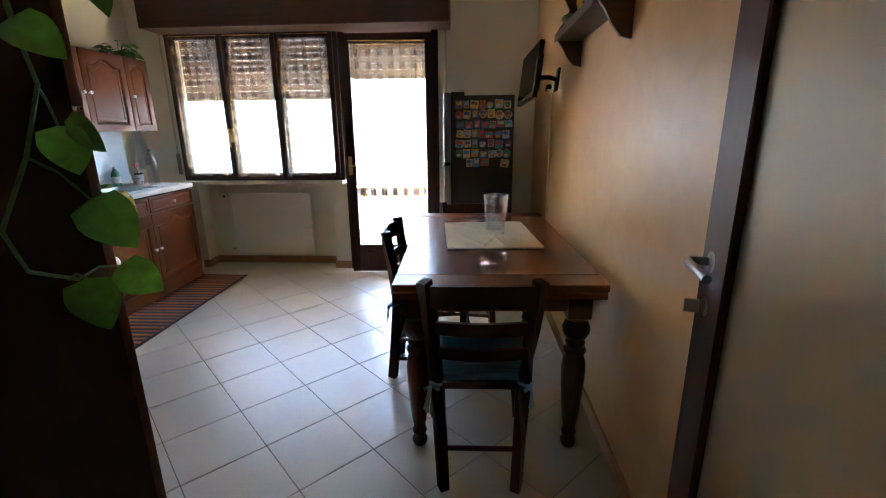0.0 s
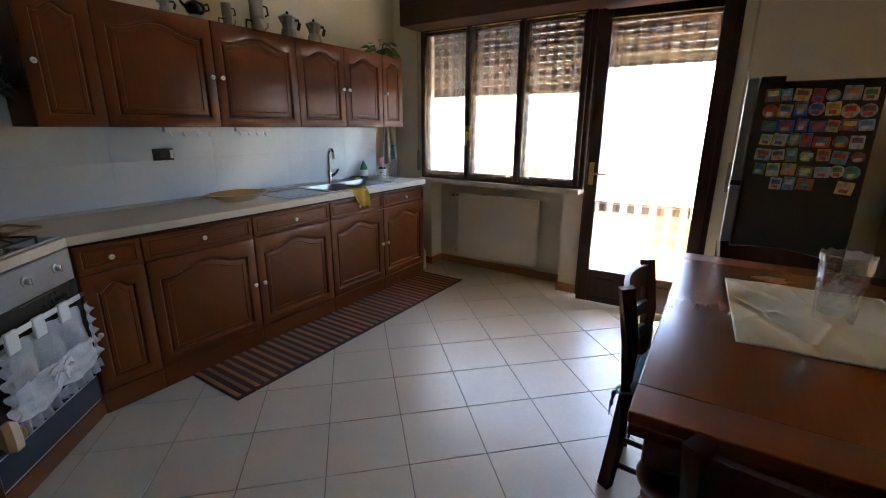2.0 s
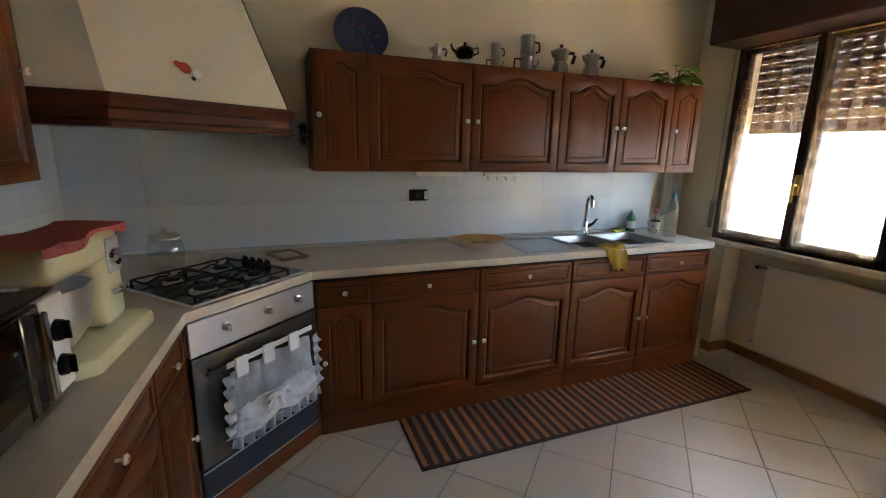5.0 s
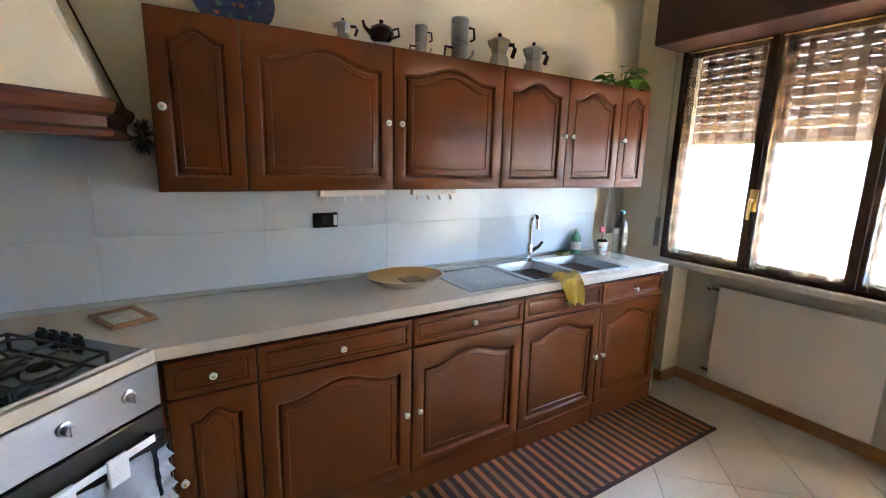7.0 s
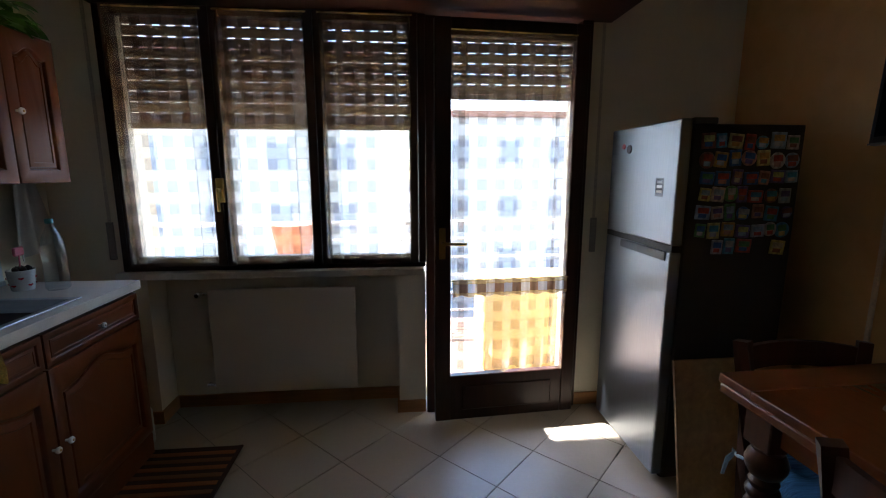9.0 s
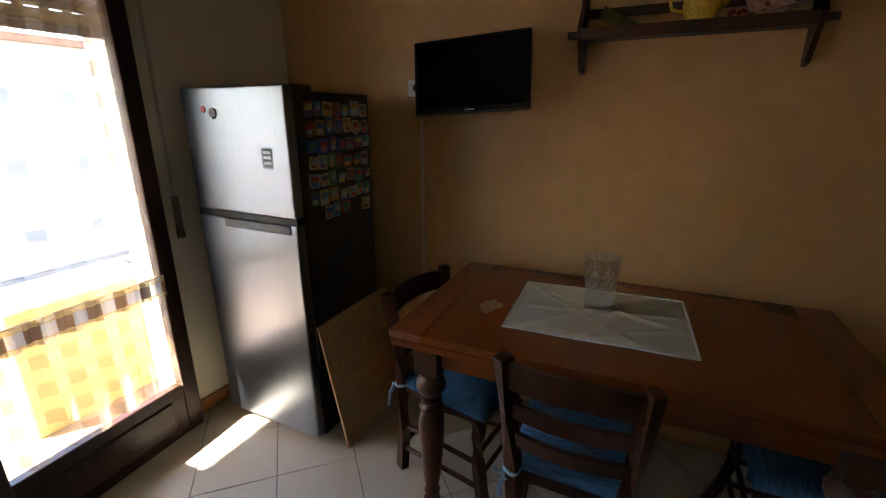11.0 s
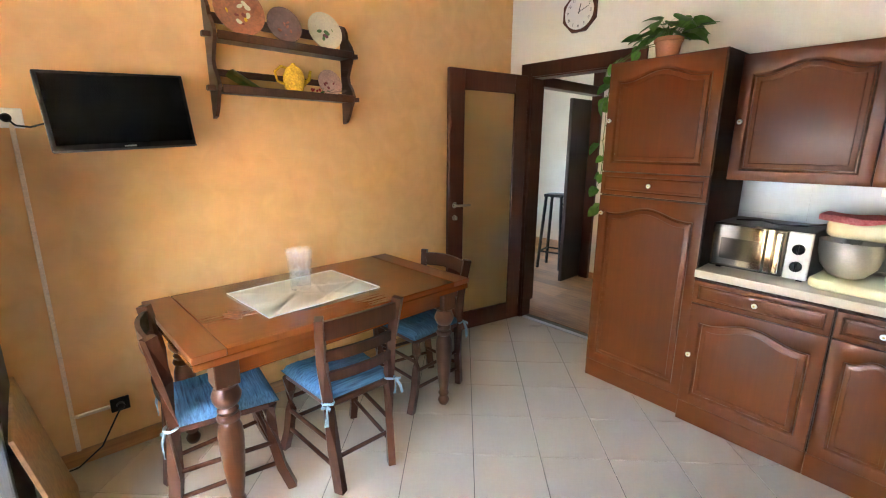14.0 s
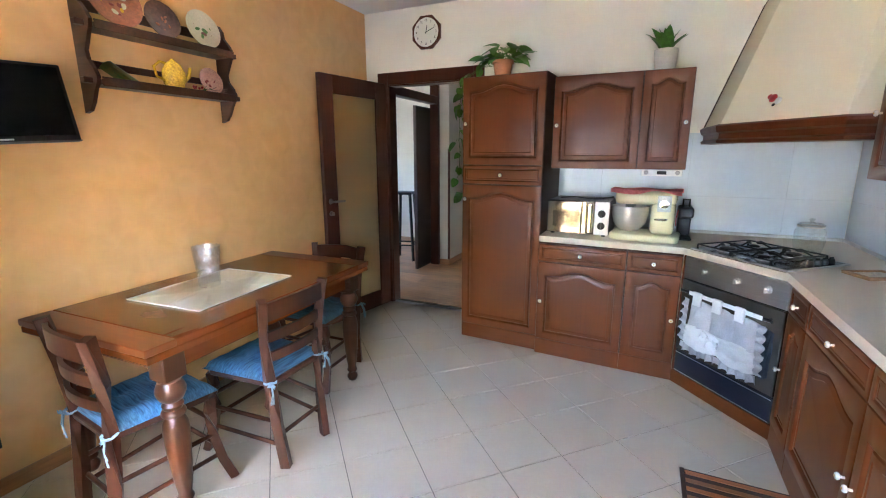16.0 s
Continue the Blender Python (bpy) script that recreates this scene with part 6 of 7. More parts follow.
for _ in range(420):
    d = Vector((rnd.uniform(-1, 1), rnd.uniform(-0.3, 0.3), rnd.uniform(-1, 1))).normalized() * rnd.uniform(0.035, 0.065)
    tube(bm, [(0, 0, 0), d], 0.0012, 3)
part("bristles", bm, BLACK, br)
part("peg", B(-0.19, -0.006, -0.006, 0.0, 0.006, 0.006, 0.002), CARC, br)

# ---- sockets and hook rails on the backsplash ----
ss = tagged(empty("kitchen_socket", LX + 0.0095, 1.868, 1.182, 90), "black double wall socket on the backsplash", "socket")
part("plate", B(-0.06, -0.009, -0.036, 0.06, 0, 0.036, 0.003), BLACK, ss)
bm = bmesh.new()
lathe(bm, [(0.02, 0), (0.02, 0.002), (0.016, -0.002)], 16, pose(0.0, -0.009, 0, 90))
part("outlet", bm, mat("socket_grey", (0.05, 0.05, 0.05), 0.3), ss)
part("light_switch", B(0.038, -0.011, -0.025, 0.056, -0.009, 0.025, 0.001), WPLAST, ss)
for ya, yb in ((1.76, 2.045), (2.185, 2.425)):
    hk = tagged(empty("hook_rail", LX + 0.29, (ya + yb) / 2, UZ0 - 0.001, 90), "white plastic hook rail under the cabinet", "hook rail", "hook rails")
    part("rail", B(-(yb - ya) / 2, -0.02, -0.026, (yb - ya) / 2, 0.01, 0, 0.003), WPLAST, hk)
    for i in range(4):
        bm = bmesh.new()
        tube(bm, [(-(yb - ya) / 2 + 0.03 + i * (yb - ya - 0.06) / 3, -0.005, -0.024), (-(yb - ya) / 2 + 0.03 + i * (yb - ya - 0.06) / 3, -0.008, -0.044), (-(yb - ya) / 2 + 0.03 + i * (yb - ya - 0.06) / 3, -0.026, -0.045)], 0.006, 6)
        part("hook", bm, WPLAST, hk)
rd = tagged(empty("kitchen_radio", -1.245, 0.20, 1.347, 180), "white under-cabinet radio below the wall cabinet", "radio")
part("body", B(-0.13, -0.055, -0.048, 0.13, 0.09, 0, 0.006, 2), WPLAST, rd)
for kx in (-0.10, 0.10):
    bm = bmesh.new()
    lathe(bm, [(0.015, 0), (0.013, 0.01)], 14, pose(kx, -0.055, -0.024, 90))
    part("dial_knob", bm, mat("grey_plastic", (0.4, 0.4, 0.4), 0.4), rd)
part("display", B(-0.03, -0.0565, -0.036, 0.03, -0.0548, -0.012), BLACK, rd)

# ---- microwave, mixer, coffee machine ----
mw = tagged(empty("microwave_oven", -0.725, 0.50, CT, 177), "white and steel microwave oven with mirrored door", "microwave")
part("body", B(-0.215, 0.0, 0.012, 0.215, 0.34, 0.25, 0.006, 2), mat("microwave_shell", (0.035, 0.035, 0.037), 0.35, vary=0.04), mw)
part("door", B(-0.215, -0.022, 0.016, 0.115, -0.0005, 0.247, 0.004), mat("mirror_door", (0.03, 0.03, 0.032), 0.12, vary=0.03), mw, "glossy black door frame")
part("door_glass", B(-0.213, -0.0235, 0.020, 0.060, -0.0215, 0.243, 0.001), mat("mw_glass", (0.26, 0.27, 0.28), 0.06, metal=1.0, vary=0.03), mw, "mirrored glass front")
part("oven_window", B(-0.170, -0.0243, 0.062, 0.020, -0.0230, 0.175, 0.0005), mat("mw_window", (0.10, 0.105, 0.11), 0.08, metal=1.0, vary=0.05), mw, "grey mirrored window")
part("door_seam", B(0.024, -0.0245, 0.022, 0.036, -0.0228, 0.241), BLACK, mw)
part("door_handle", B(0.075, -0.045, 0.03, 0.10, -0.022, 0.235, 0.006, 2), CHROME, mw)
part("control_panel", B(0.118, -0.022, 0.016, 0.215, -0.0005, 0.247, 0.004), WPLAST, mw)
for z in (0.08, 0.165):
    bm = bmesh.new()
    lathe(bm, [(0.026, 0), (0.024, 0.012), (0.02, 0.014)], 20, pose(0.166, -0.022, z, 90))
    box(bm, 0.163, -0.05, z - 0.022, 0.169, -0.034, z + 0.022, 0.002)
    part("timer_knob", bm, BLACK, mw, "", 40)
for fx_ in (-0.18, 0.18):
    for fy_ in (0.03, 0.3):
        part("foot", B(fx_ - 0.012, fy_ - 0.012, 0, fx_ + 0.012, fy_ + 0.012, 0.013), BLACK, mw)
bm = bmesh.new()
tube(bm, [(-0.15, 0.10, 0.258), (-0.05, 0.16, 0.262), (0.05, 0.06, 0.262), (0.15, 0.14, 0.26), (0.2, 0.3, 0.258)], 0.005, 6)
part("cable", bm, BLACK, mw)
mx = tagged(empty("stand_mixer", -1.16, 0.445, CT, 174), "cream stand mixer with steel bowl under red cloth", "mixer")
mx.matrix_world = pose(-1.165, 0.445, CT, 0, 0, 174) @ Matrix.Diagonal((1.1, 1.0, 1.06, 1))
MXM = mat("cream_enamel", (0.72, 0.66, 0.42), 0.25, vary=0.03, coat=0.3)
bm = bmesh.new()
prism(bm, [(-0.19, -0.11), (-0.16, -0.15), (0.17, -0.15), (0.20, -0.12), (0.20, 0.10), (0.17, 0.13), (-0.16, 0.13), (-0.19, 0.10)], 0, 0.045, 0.012)
part("base", bm, MXM, mx, "", 50)
bm = bmesh.new()
box(bm, 0.035, -0.085, 0.04, 0.165, 0.085, 0.245, 0.03, 3)
part("column", bm, MXM, mx, "", 50)
bm = bmesh.new()
box(bm, -0.175, -0.085, 0.225, 0.17, 0.085, 0.315, 0.03, 3)
part("head", bm, MXM, mx, "", 50)
part("control_plate", B(0.07, -0.089, 0.19, 0.145, -0.084, 0.29, 0.003), mat("mixer_grey", (0.5, 0.52, 0.54), 0.3), mx, "grey control plate")
bm = bmesh.new()
lathe(bm, [(0.027, 0), (0.025, 0.012), (0.012, 0.014)], 20, pose(0.107, -0.089, 0.235, 90))
part("speed_dial", bm, CHROME, mx, "", 40)
bm = bmesh.new()
tube(bm, [(0.065, -0.09, 0.14), (0.08, -0.105, 0.14), (0.115, -0.105, 0.143), (0.125, -0.09, 0.143)], 0.008, 8)
part("lever", bm, CHROME, mx, "", 50)
bm = bmesh.new()
lathe(bm, [(0.045, 0.048), (0.06, 0.055), (0.095, 0.10), (0.108, 0.16), (0.11, 0.205), (0.113, 0.21), (0.108, 0.21), (0.104, 0.16), (0.09, 0.10), (0.0, 0.06)], 32, pose(-0.09, 0, 0))
part("bowl", bm, mat("polished_steel", (0.80, 0.79, 0.78), 0.36, metal=1.0, vary=0.04), mx, "polished steel bowl", 50)
bm = bmesh.new()
lathe(bm, [(0.03, 0.20), (0.035, 0.226)], 18, pose(-0.09, 0, 0))
tube(bm, [(-0.09, 0, 0.2), (-0.09, 0, 0.09)], 0.01, 8)
part("beater", bm, CHROME, mx)
# checked red cloth over the head
bm = bmesh.new()
g = []
for j in range(21):
    v = j / 20
    row = []
    for i in range(31):
        u = i / 30
        x, y = -0.20 + 0.395 * u, (v - 0.5) * 2 * 0.108
        z = 0.322 + 0.004 * math.sin(12 * u + 3 * v)
        if abs(y) > 0.085:
            z -= (abs(y) - 0.085) * (0.9 + 0.5 * math.sin(7 * u))
            y = math.copysign(0.089 + 0.006 * math.sin(20 * u), y)
        row.append(bm.verts.new((x, y, z)))
    g.append(row)
for p, q in zip(g, g[1:]):
    for i in range(30):
        bm.faces.new((p[i], p[i + 1], q[i + 1], q[i]))
bmesh.ops.solidify(bm, geom=bm.faces[:], thickness=0.003)
rc = tagged(part("checked_cloth", bm, mat("red_checked_cloth", (0.72, 0.26, 0.26), 0.95, vary=0.2, fine=110, bump=0.1, second=(0.58, 0.11, 0.12)), None, "", 80), "red checked cloth draped over the mixer", "cloth")
rc.matrix_world = mx.matrix_world.copy()
cm = tagged(empty("coffee_machine", -1.415, 0.33, CT, 180), "small black coffee machine beside the mixer", "coffee machine")
bm = bmesh.new()
box(bm, -0.045, -0.10, 0.0, 0.045, 0.12, 0.02, 0.008, 2)
box(bm, -0.04, 0.02, 0.02, 0.04, 0.12, 0.16, 0.01, 2)
box(bm, -0.045, -0.09, 0.15, 0.045, 0.125, 0.22, 0.015, 2)
part("body", bm, BLACK, cm, "", 50)
bm = bmesh.new()
tube(bm, [(-0.047, -0.06, 0.20), (-0.055, -0.02, 0.14), (-0.05, 0.03, 0.08)], 0.003, 6)
part("red_strap", bm, HRT, cm, "thin red strap")
bm = bmesh.new()
tube(bm, [(-0.02, 0, 0.22), (-0.02, 0, 0.27), (0.02, 0, 0.27), (0.02, 0, 0.22)], 0.006, 6)
part("grip", bm, BLACK, cm)

# ---- coffee pots, teapot, dish and plants on the cabinets ----
def moka(x, y, s, label, tall=1.0):
    """A faceted stove-top coffee pot; the handle points towards the window."""
    e = tagged(empty("coffee_pot", x, y, UZ1 + 0.001, 90), label, "coffee pot", "coffee pots on the cabinets")
    bm = bmesh.new()
    lathe(bm, [(0.045 * s, 0), (0.047 * s, 0.004 * s), (0.038 * s, 0.07 * s * tall), (0.036 * s, 0.078 * s * tall)], 8)
    part("boiler", bm, ALU, e)
    bm = bmesh.new()
    lathe(bm, [(0.033 * s, 0.080 * s * tall), (0.030 * s, 0.088 * s * tall), (0.044 * s, 0.155 * s * tall), (0.045 * s, 0.157 * s * tall)], 8)
    part("jug", bm, ALU, e)
    bm = bmesh.new()
    lathe(bm, [(0.0455 * s, 0.158 * s * tall), (0.03 * s, 0.172 * s * tall), (0.006 * s, 0.178 * s * tall)], 8)
    ld = part("lid", bm, ALU, e)
    bm = bmesh.new()
    lathe(bm, [(0.005 * s, 0.178 * s * tall), (0.009 * s, 0.19 * s * tall), (0.004 * s, 0.2 * s * tall)], 10)
    part("lid_knob", bm, BLACK, ld)
    bm = bmesh.new()
    bar(bm, [(0.042 * s, 0, 0.148 * s * tall), (0.075 * s, 0, 0.152 * s * tall), (0.085 * s, 0, 0.135 * s * tall), (0.072 * s, 0, 0.085 * s * tall)], 0.014 * s, 0.012 * s)
    part("handle", bm, BLACK, e)
    bm = bmesh.new()
    tube(bm, [(-0.038 * s, 0, 0.125 * s * tall), (-0.058 * s, 0, 0.153 * s * tall)], 0.01 * s, 6, [0.014 * s, 0.006 * s])
    part("spout", bm, ALU, e)
    return e


PX = -2.17
moka(PX, 1.90, 0.72, "tiny aluminium coffee pot on top of the cabinet", 0.76)
moka(PX, 2.715, 1.2, "faceted aluminium coffee pot with black handle", 0.76)
moka(PX, 2.945, 1.18, "faceted aluminium coffee pot next to another one", 0.74)
tp2 = tagged(empty("dark_teapot", PX, 2.07, UZ1 + 0.001, 90), "dark brown teapot on a steel warmer", "teapot", "coffee pots on the cabinets")
bm = bmesh.new()
lathe(bm, [(0.045, 0), (0.045, 0.025), (0.038, 0.035)], 18)
part("warmer", bm, STEEL, tp2, "small steel warmer")
bm = bmesh.new()
lathe(bm, [(0.02, 0.036), (0.045, 0.05), (0.055, 0.075), (0.045, 0.10), (0.02, 0.112), (0.008, 0.118), (0.01, 0.128), (0.004, 0.132)], 22)
part("body", bm, mat("dark_brown_glaze", (0.03, 0.014, 0.012), 0.2), tp2, "", 50)
bm = bmesh.new()
tube(bm, [(-0.045, 0, 0.07), (-0.075, 0, 0.09), (-0.085, 0, 0.115)], 0.008, 8, [0.012, 0.008, 0.006])
part("spout", bm, mat("dark_brown_glaze", (0.03, 0.014, 0.012), 0.2), tp2, "", 50)
bm = bmesh.new()
tube(bm, [(0.045, 0, 0.095), (0.08, 0, 0.11), (0.085, 0, 0.08), (0.05, 0, 0.065)], 0.006, 8)
part("handle", bm, mat("dark_brown_glaze", (0.03, 0.014, 0.012), 0.2), tp2, "", 50)


def napoletana(y, s, label):
    """A straight-sided flip coffee pot of two cylinders."""
    e = tagged(empty("flip_coffee_pot", PX, y, UZ1 + 0.001, 90), label, "coffee pot", "coffee pots on the cabinets")
    for nm, z0, z1, r in (("lower_can", 0, 0.085, 0.036), ("upper_can", 0.09, 0.185, 0.039)):
        bm = bmesh.new()
        lathe(bm, [(r * s, z0 * s), (r * s, (z1 - 0.006) * s), ((r + 0.002) * s, z1 * s)], 22)
        part(nm, bm, ALU, e, "", 50)
    bm = bmesh.new()
    lathe(bm, [(0.041 * s, 0.186 * s), (0.038 * s, 0.196 * s), (0.01 * s, 0.2 * s)], 22)
    part("lid", bm, ALU, e, "", 50)
    for sx_, z in ((1, 0.14), (-1, 0.045)):
        bm = bmesh.new()
        tube(bm, [(sx_ * 0.036 * s, 0, (z + 0.025) * s), (sx_ * 0.075 * s, 0, (z + 0.025) * s), (sx_ * 0.08 * s, 0, (z - 0.02) * s), (sx_ * 0.06 * s, 0, (z - 0.03) * s)], 0.006 * s, 6)
        part("handle", bm, BLACK, e, "", 50)
    bm = bmesh.new()
    tube(bm, [(0.034 * s, 0, 0.02 * s), (0.07 * s, 0, 0.05 * s), (0.075 * s, 0, 0.075 * s)], 0.006 * s, 6)
    part("spout", bm, ALU, e, "", 50)


napoletana(2.265, 0.72, "small aluminium flip coffee pot with two handles")
napoletana(2.475, 1.06, "tall aluminium flip coffee pot with two handles")
dsh = tagged(empty("blue_dish", -2.29, 1.515, UZ1 + 0.145, 0), "dark blue painted dish leaning on the wall", "dish")
dsh.matrix_world = pose(-2.345, 1.515, UZ1 + 0.147, 0, 72, 0)
bm = bmesh.new()
lathe(bm, [(0.06, 0), (0.09, 0.002), (0.15, 0.018), (0.152, 0.021), (0.09, 0.007), (0.0, 0.006)], 40)
db = part("body", bm, mat("blue_glaze", (0.025, 0.04, 0.13), 0.25, vary=0.5, patch=20, fine=60), dsh, "", 50)
rnd = random.Random(3)
for i in range(22):
    a, d = 2.4 * i, 0.02 + 0.09 * (i / 22)
    bm = bmesh.new()
    lathe(bm, [(rnd.uniform(0.007, 0.013), 0), (0.004, 0.002)], 8, pose(d * math.cos(a), d * math.sin(a), 0.007 + max(0, d - 0.09) * 0.2))
    part("motif", bm, mat("motif_%d" % (i % 3), [(0.30, 0.10, 0.03), (0.06, 0.16, 0.16), (0.02, 0.02, 0.06)][i % 3], 0.3), db)

LEAF = mat("pothos_leaf", (0.052, 0.16, 0.019), 0.35, vary=0.35, patch=25, fine=40)
LEAF2 = mat("pothos_leaf_pale", (0.11, 0.24, 0.035), 0.35, vary=0.3, patch=25, fine=40)
for lm in (LEAF, LEAF2):
    nt_ = lm.node_tree
    tl_, mx_ = nt_.nodes.new("ShaderNodeBsdfTranslucent"), nt_.nodes.new("ShaderNodeMixShader")
    tl_.inputs[0].default_value = (0.16, 0.36, 0.03, 1)
    mx_.inputs[0].default_value = 0.25
    nt_.links.new(nt_.nodes["Principled BSDF"].outputs[0], mx_.inputs[1])
    nt_.links.new(tl_.outputs[0], mx_.inputs[2])
    nt_.links.new(mx_.outputs[0], nt_.nodes["Material Output"].inputs[0])
STEM = mat("plant_stem", (0.09, 0.16, 0.03), 0.6, vary=0.2)


def leaf_mesh(bm, m, L, curl=0.15):
    """A heart-shaped leaf, folded along its midrib."""
    n = 7
    mid, lft, rgt = [], [], []
    for i in range(n + 1):
        t = i / n
        w = 0.42 * L * (math.sin(math.pi * t ** 0.62) ** 0.8) if 0 < t < 1 else 0.0
        zz = -curl * L * t * t
        back = -0.08 * L if i == 1 else 0
        mid.append(bm.verts.new(m @ Vector((0, t * L, zz))))
        lft.append(bm.verts.new(m @ Vector((-w, t * L + back, zz + 0.16 * w))))
        rgt.append(bm.verts.new(m @ Vector((w, t * L + back, zz + 0.16 * w))))
    for i in range(n):
        for a, b in ((lft, mid), (mid, rgt)):
            try:
                bm.faces.new((a[i], b[i], b[i + 1], a[i + 1]))
            except ValueError:
                pass


def pothos(name, x, y, z, r, n, Lm, label, vines, seed, pot=None, spread=1.0):
    """A trailing plant: each leaf on its own stalk, and vines of given points."""
    e = tagged(empty(name, x, y, z), label, "plant")
    rnd = random.Random(seed)
    z0 = 0.0
    if pot:
        pm, ph, pr = pot
        bm = bmesh.new()
        lathe(bm, [(pr * 0.72, 0), (pr * 0.75, 0.004), (pr * 0.96, ph * 0.82), (pr * 1.06, ph * 0.83), (pr * 1.06, ph), (pr * 0.96, ph), (pr * 0.93, ph * 0.88), (0, ph * 0.87)], 24)
        part("pot", bm, pm, e, "", 40)
        bm = bmesh.new()
        lathe(bm, [(pr * 0.9, 0), (pr * 1.1, 0.006), (pr * 1.12, 0.016), (pr * 1.05, 0.016), (pr * 0.9, 0.008)], 24)
        part("saucer", bm, pm, e, "", 40)
        z0 = ph * 0.9
    stems = bmesh.new()
    done = []
    for i in range(n):
        a = rnd.uniform(0, 6.28)
        d = r * rnd.uniform(0.25, 1.0) * spread
        tip = Vector((d * math.cos(a), d * math.sin(a), z0 + rnd.uniform(0.01, 0.13) * (1.3 - d / r * 0.8)))
        root = Vector((0.02 * math.cos(a), 0.02 * math.sin(a), z0))
        done.append((root, tip, a))
    for v in vines:
        pts = [Vector(p) for p in v]
        tube(stems, pts, 0.0022, 5)
        for k, p in enumerate(pts[1:]):
            for q in range(1 + (k + 1) % 3 // 2):
                a = rnd.uniform(-1.9, 1.9)
                pp = p + Vector((0.03 * math.cos(a), 0.03 * math.sin(a), rnd.uniform(-0.02, 0.02)))
                done.append((p, pp, a + 100))
    for i, (root, tip, a) in enumerate(done):
        tube(stems, [root, (root + tip) / 2 + Vector((0, 0, 0.015)), tip], 0.0016, 4)
        L = Lm * rnd.uniform(0.65, 1.1)
        hang = a > 50
        L *= 0.78 if hang else 1.0
        pitch = rnd.uniform(-75, -35) if hang else rnd.uniform(-45, 15)
        bm = bmesh.new()
        leaf_mesh(bm, Matrix.Translation(tip) @ pose(0, 0, 0, pitch, rnd.uniform(-25, 25), math.degrees(a % 6.283) - 90), L, rnd.uniform(0.1, 0.35))
        part("leaf", bm, LEAF if rnd.random() < 0.7 else LEAF2, e, "", 60)
    part("stalk", stems, STEM, e)
    return e


pothos("pothos_cutting", -2.12, 3.60, UZ1 + 0.002, 0.12, 44, 0.08, "green trailing plant on top of the cabinet", [], 12)
TERRA = mat("terracotta", (0.45, 0.17, 0.08), 0.75, vary=0.12, bump=0.1)
pothos("pothos_plant", -0.10, 0.37, FZ + TH, 0.16, 34, 0.12, "green pothos in a terracotta pot on the larder", [
    [(0.04, 0.04, 0.10), (0.15, 0.07, 0.08), (0.25, 0.08, 0.02), (0.29, 0.08, -0.06), (0.295, 0.075, -0.12), (0.30, 0.08, -0.19)],
    [(0.05, -0.02, 0.10), (0.16, 0.0, 0.09), (0.26, 0.01, 0.03), (0.31, 0.01, -0.05), (0.335, 0.01, -0.12), (0.34, 0.02, -0.19), (0.345, 0.01, -0.26), (0.34, 0.02, -0.36), (0.35, 0.01, -0.45)],
], 7, (TERRA, 0.125, 0.075))
larder_plant = bpy.data.objects["pothos_plant"]
bm = bmesh.new()
tube(bm, [(0.35, 0.01, -0.45), (0.345, -0.01, -0.54), (0.35, 0.0, -0.62), (0.345, -0.03, -0.70), (0.325, -0.06, -0.78), (0.30, -0.02, -0.84), (0.30, 0.045, -0.872)], 0.0026, 6)
for p, q in (((0.345, -0.01, -0.53), (0.36, -0.02, -0.555)), ((0.348, 0.0, -0.62), (0.335, 0.03, -0.665)), ((0.345, -0.03, -0.70), (0.365, 0.02, -0.755)), ((0.30, 0.045, -0.872), (0.285, 0.135, -0.880)), ((0.30, 0.03, -0.868), (0.335, 0.02, -0.862))):
    tube(bm, [p, ((p[0] + q[0]) / 2, (p[1] + q[1]) / 2, (p[2] + q[2]) / 2 + 0.008), q], 0.0018, 5)
part("hanging_stem", bm, STEM, larder_plant)
for base, tip, face, L in (((0.355, -0.02, -0.555), (0.405, -0.015, -0.592), (0.3, -0.7, 0.6), 0.062), ((0.335, 0.03, -0.665), (0.335, 0.045, -0.735), (0.5, -0.8, 0.1), 0.066), ((0.345, 0.03, -0.66), (0.365, 0.075, -0.70), (0.2, -0.6, 0.7), 0.058), ((0.365, 0.02, -0.755), (0.405, 0.035, -0.828), (0.45, -0.8, 0.3), 0.080), ((0.285, 0.135, -0.880), (0.335, 0.17, -0.945), (0.4, -0.85, 0.2), 0.078), ((0.335, 0.02, -0.862), (0.355, 0.015, -0.945), (0.35, -0.9, 0.1), 0.078)):
    y_ = (Vector(tip) - Vector(base)).normalized()
    x_ = y_.cross(Vector(face)).normalized()
    m_ = Matrix((x_, y_, x_.cross(y_))).transposed().to_4x4()
    bm = bmesh.new()
    leaf_mesh(bm, Matrix.Translation(base) @ m_, L, 0.12)
    part("leaf", bm, LEAF if L > 0.09 else LEAF2, larder_plant, "", 60)
sn = tagged(empty("potted_houseplant", -1.20, 0.20, 2.001), "small green houseplant in a pale grey pot", "plant")
bm = bmesh.new()
lathe(bm, [(0.05, 0), (0.065, 0.004), (0.075, 0.12), (0.076, 0.145), (0.07, 0.145), (0.068, 0.13), (0, 0.128)], 28)
part("pot", bm, mat("pale_grey_pot", (0.55, 0.53, 0.49), 0.5, vary=0.06), sn, "pale grey ceramic pot", 40)
rnd = random.Random(14)
for i in range(22):
    a = rnd.uniform(0, 6.28)
    bm = bmesh.new()
    leaf_mesh(bm, pose(0.035 * math.cos(a) * rnd.random(), 0.035 * math.sin(a) * rnd.random(), 0.13) @ pose(0, 0, 0, rnd.uniform(52, 86), 0, math.degrees(a) - 90) @ Matrix.Diagonal((0.5, 1, 1, 1)), rnd.uniform(0.11, 0.19), rnd.uniform(0.1, 0.4))
    part("leaf", bm, LEAF, sn, "", 60)

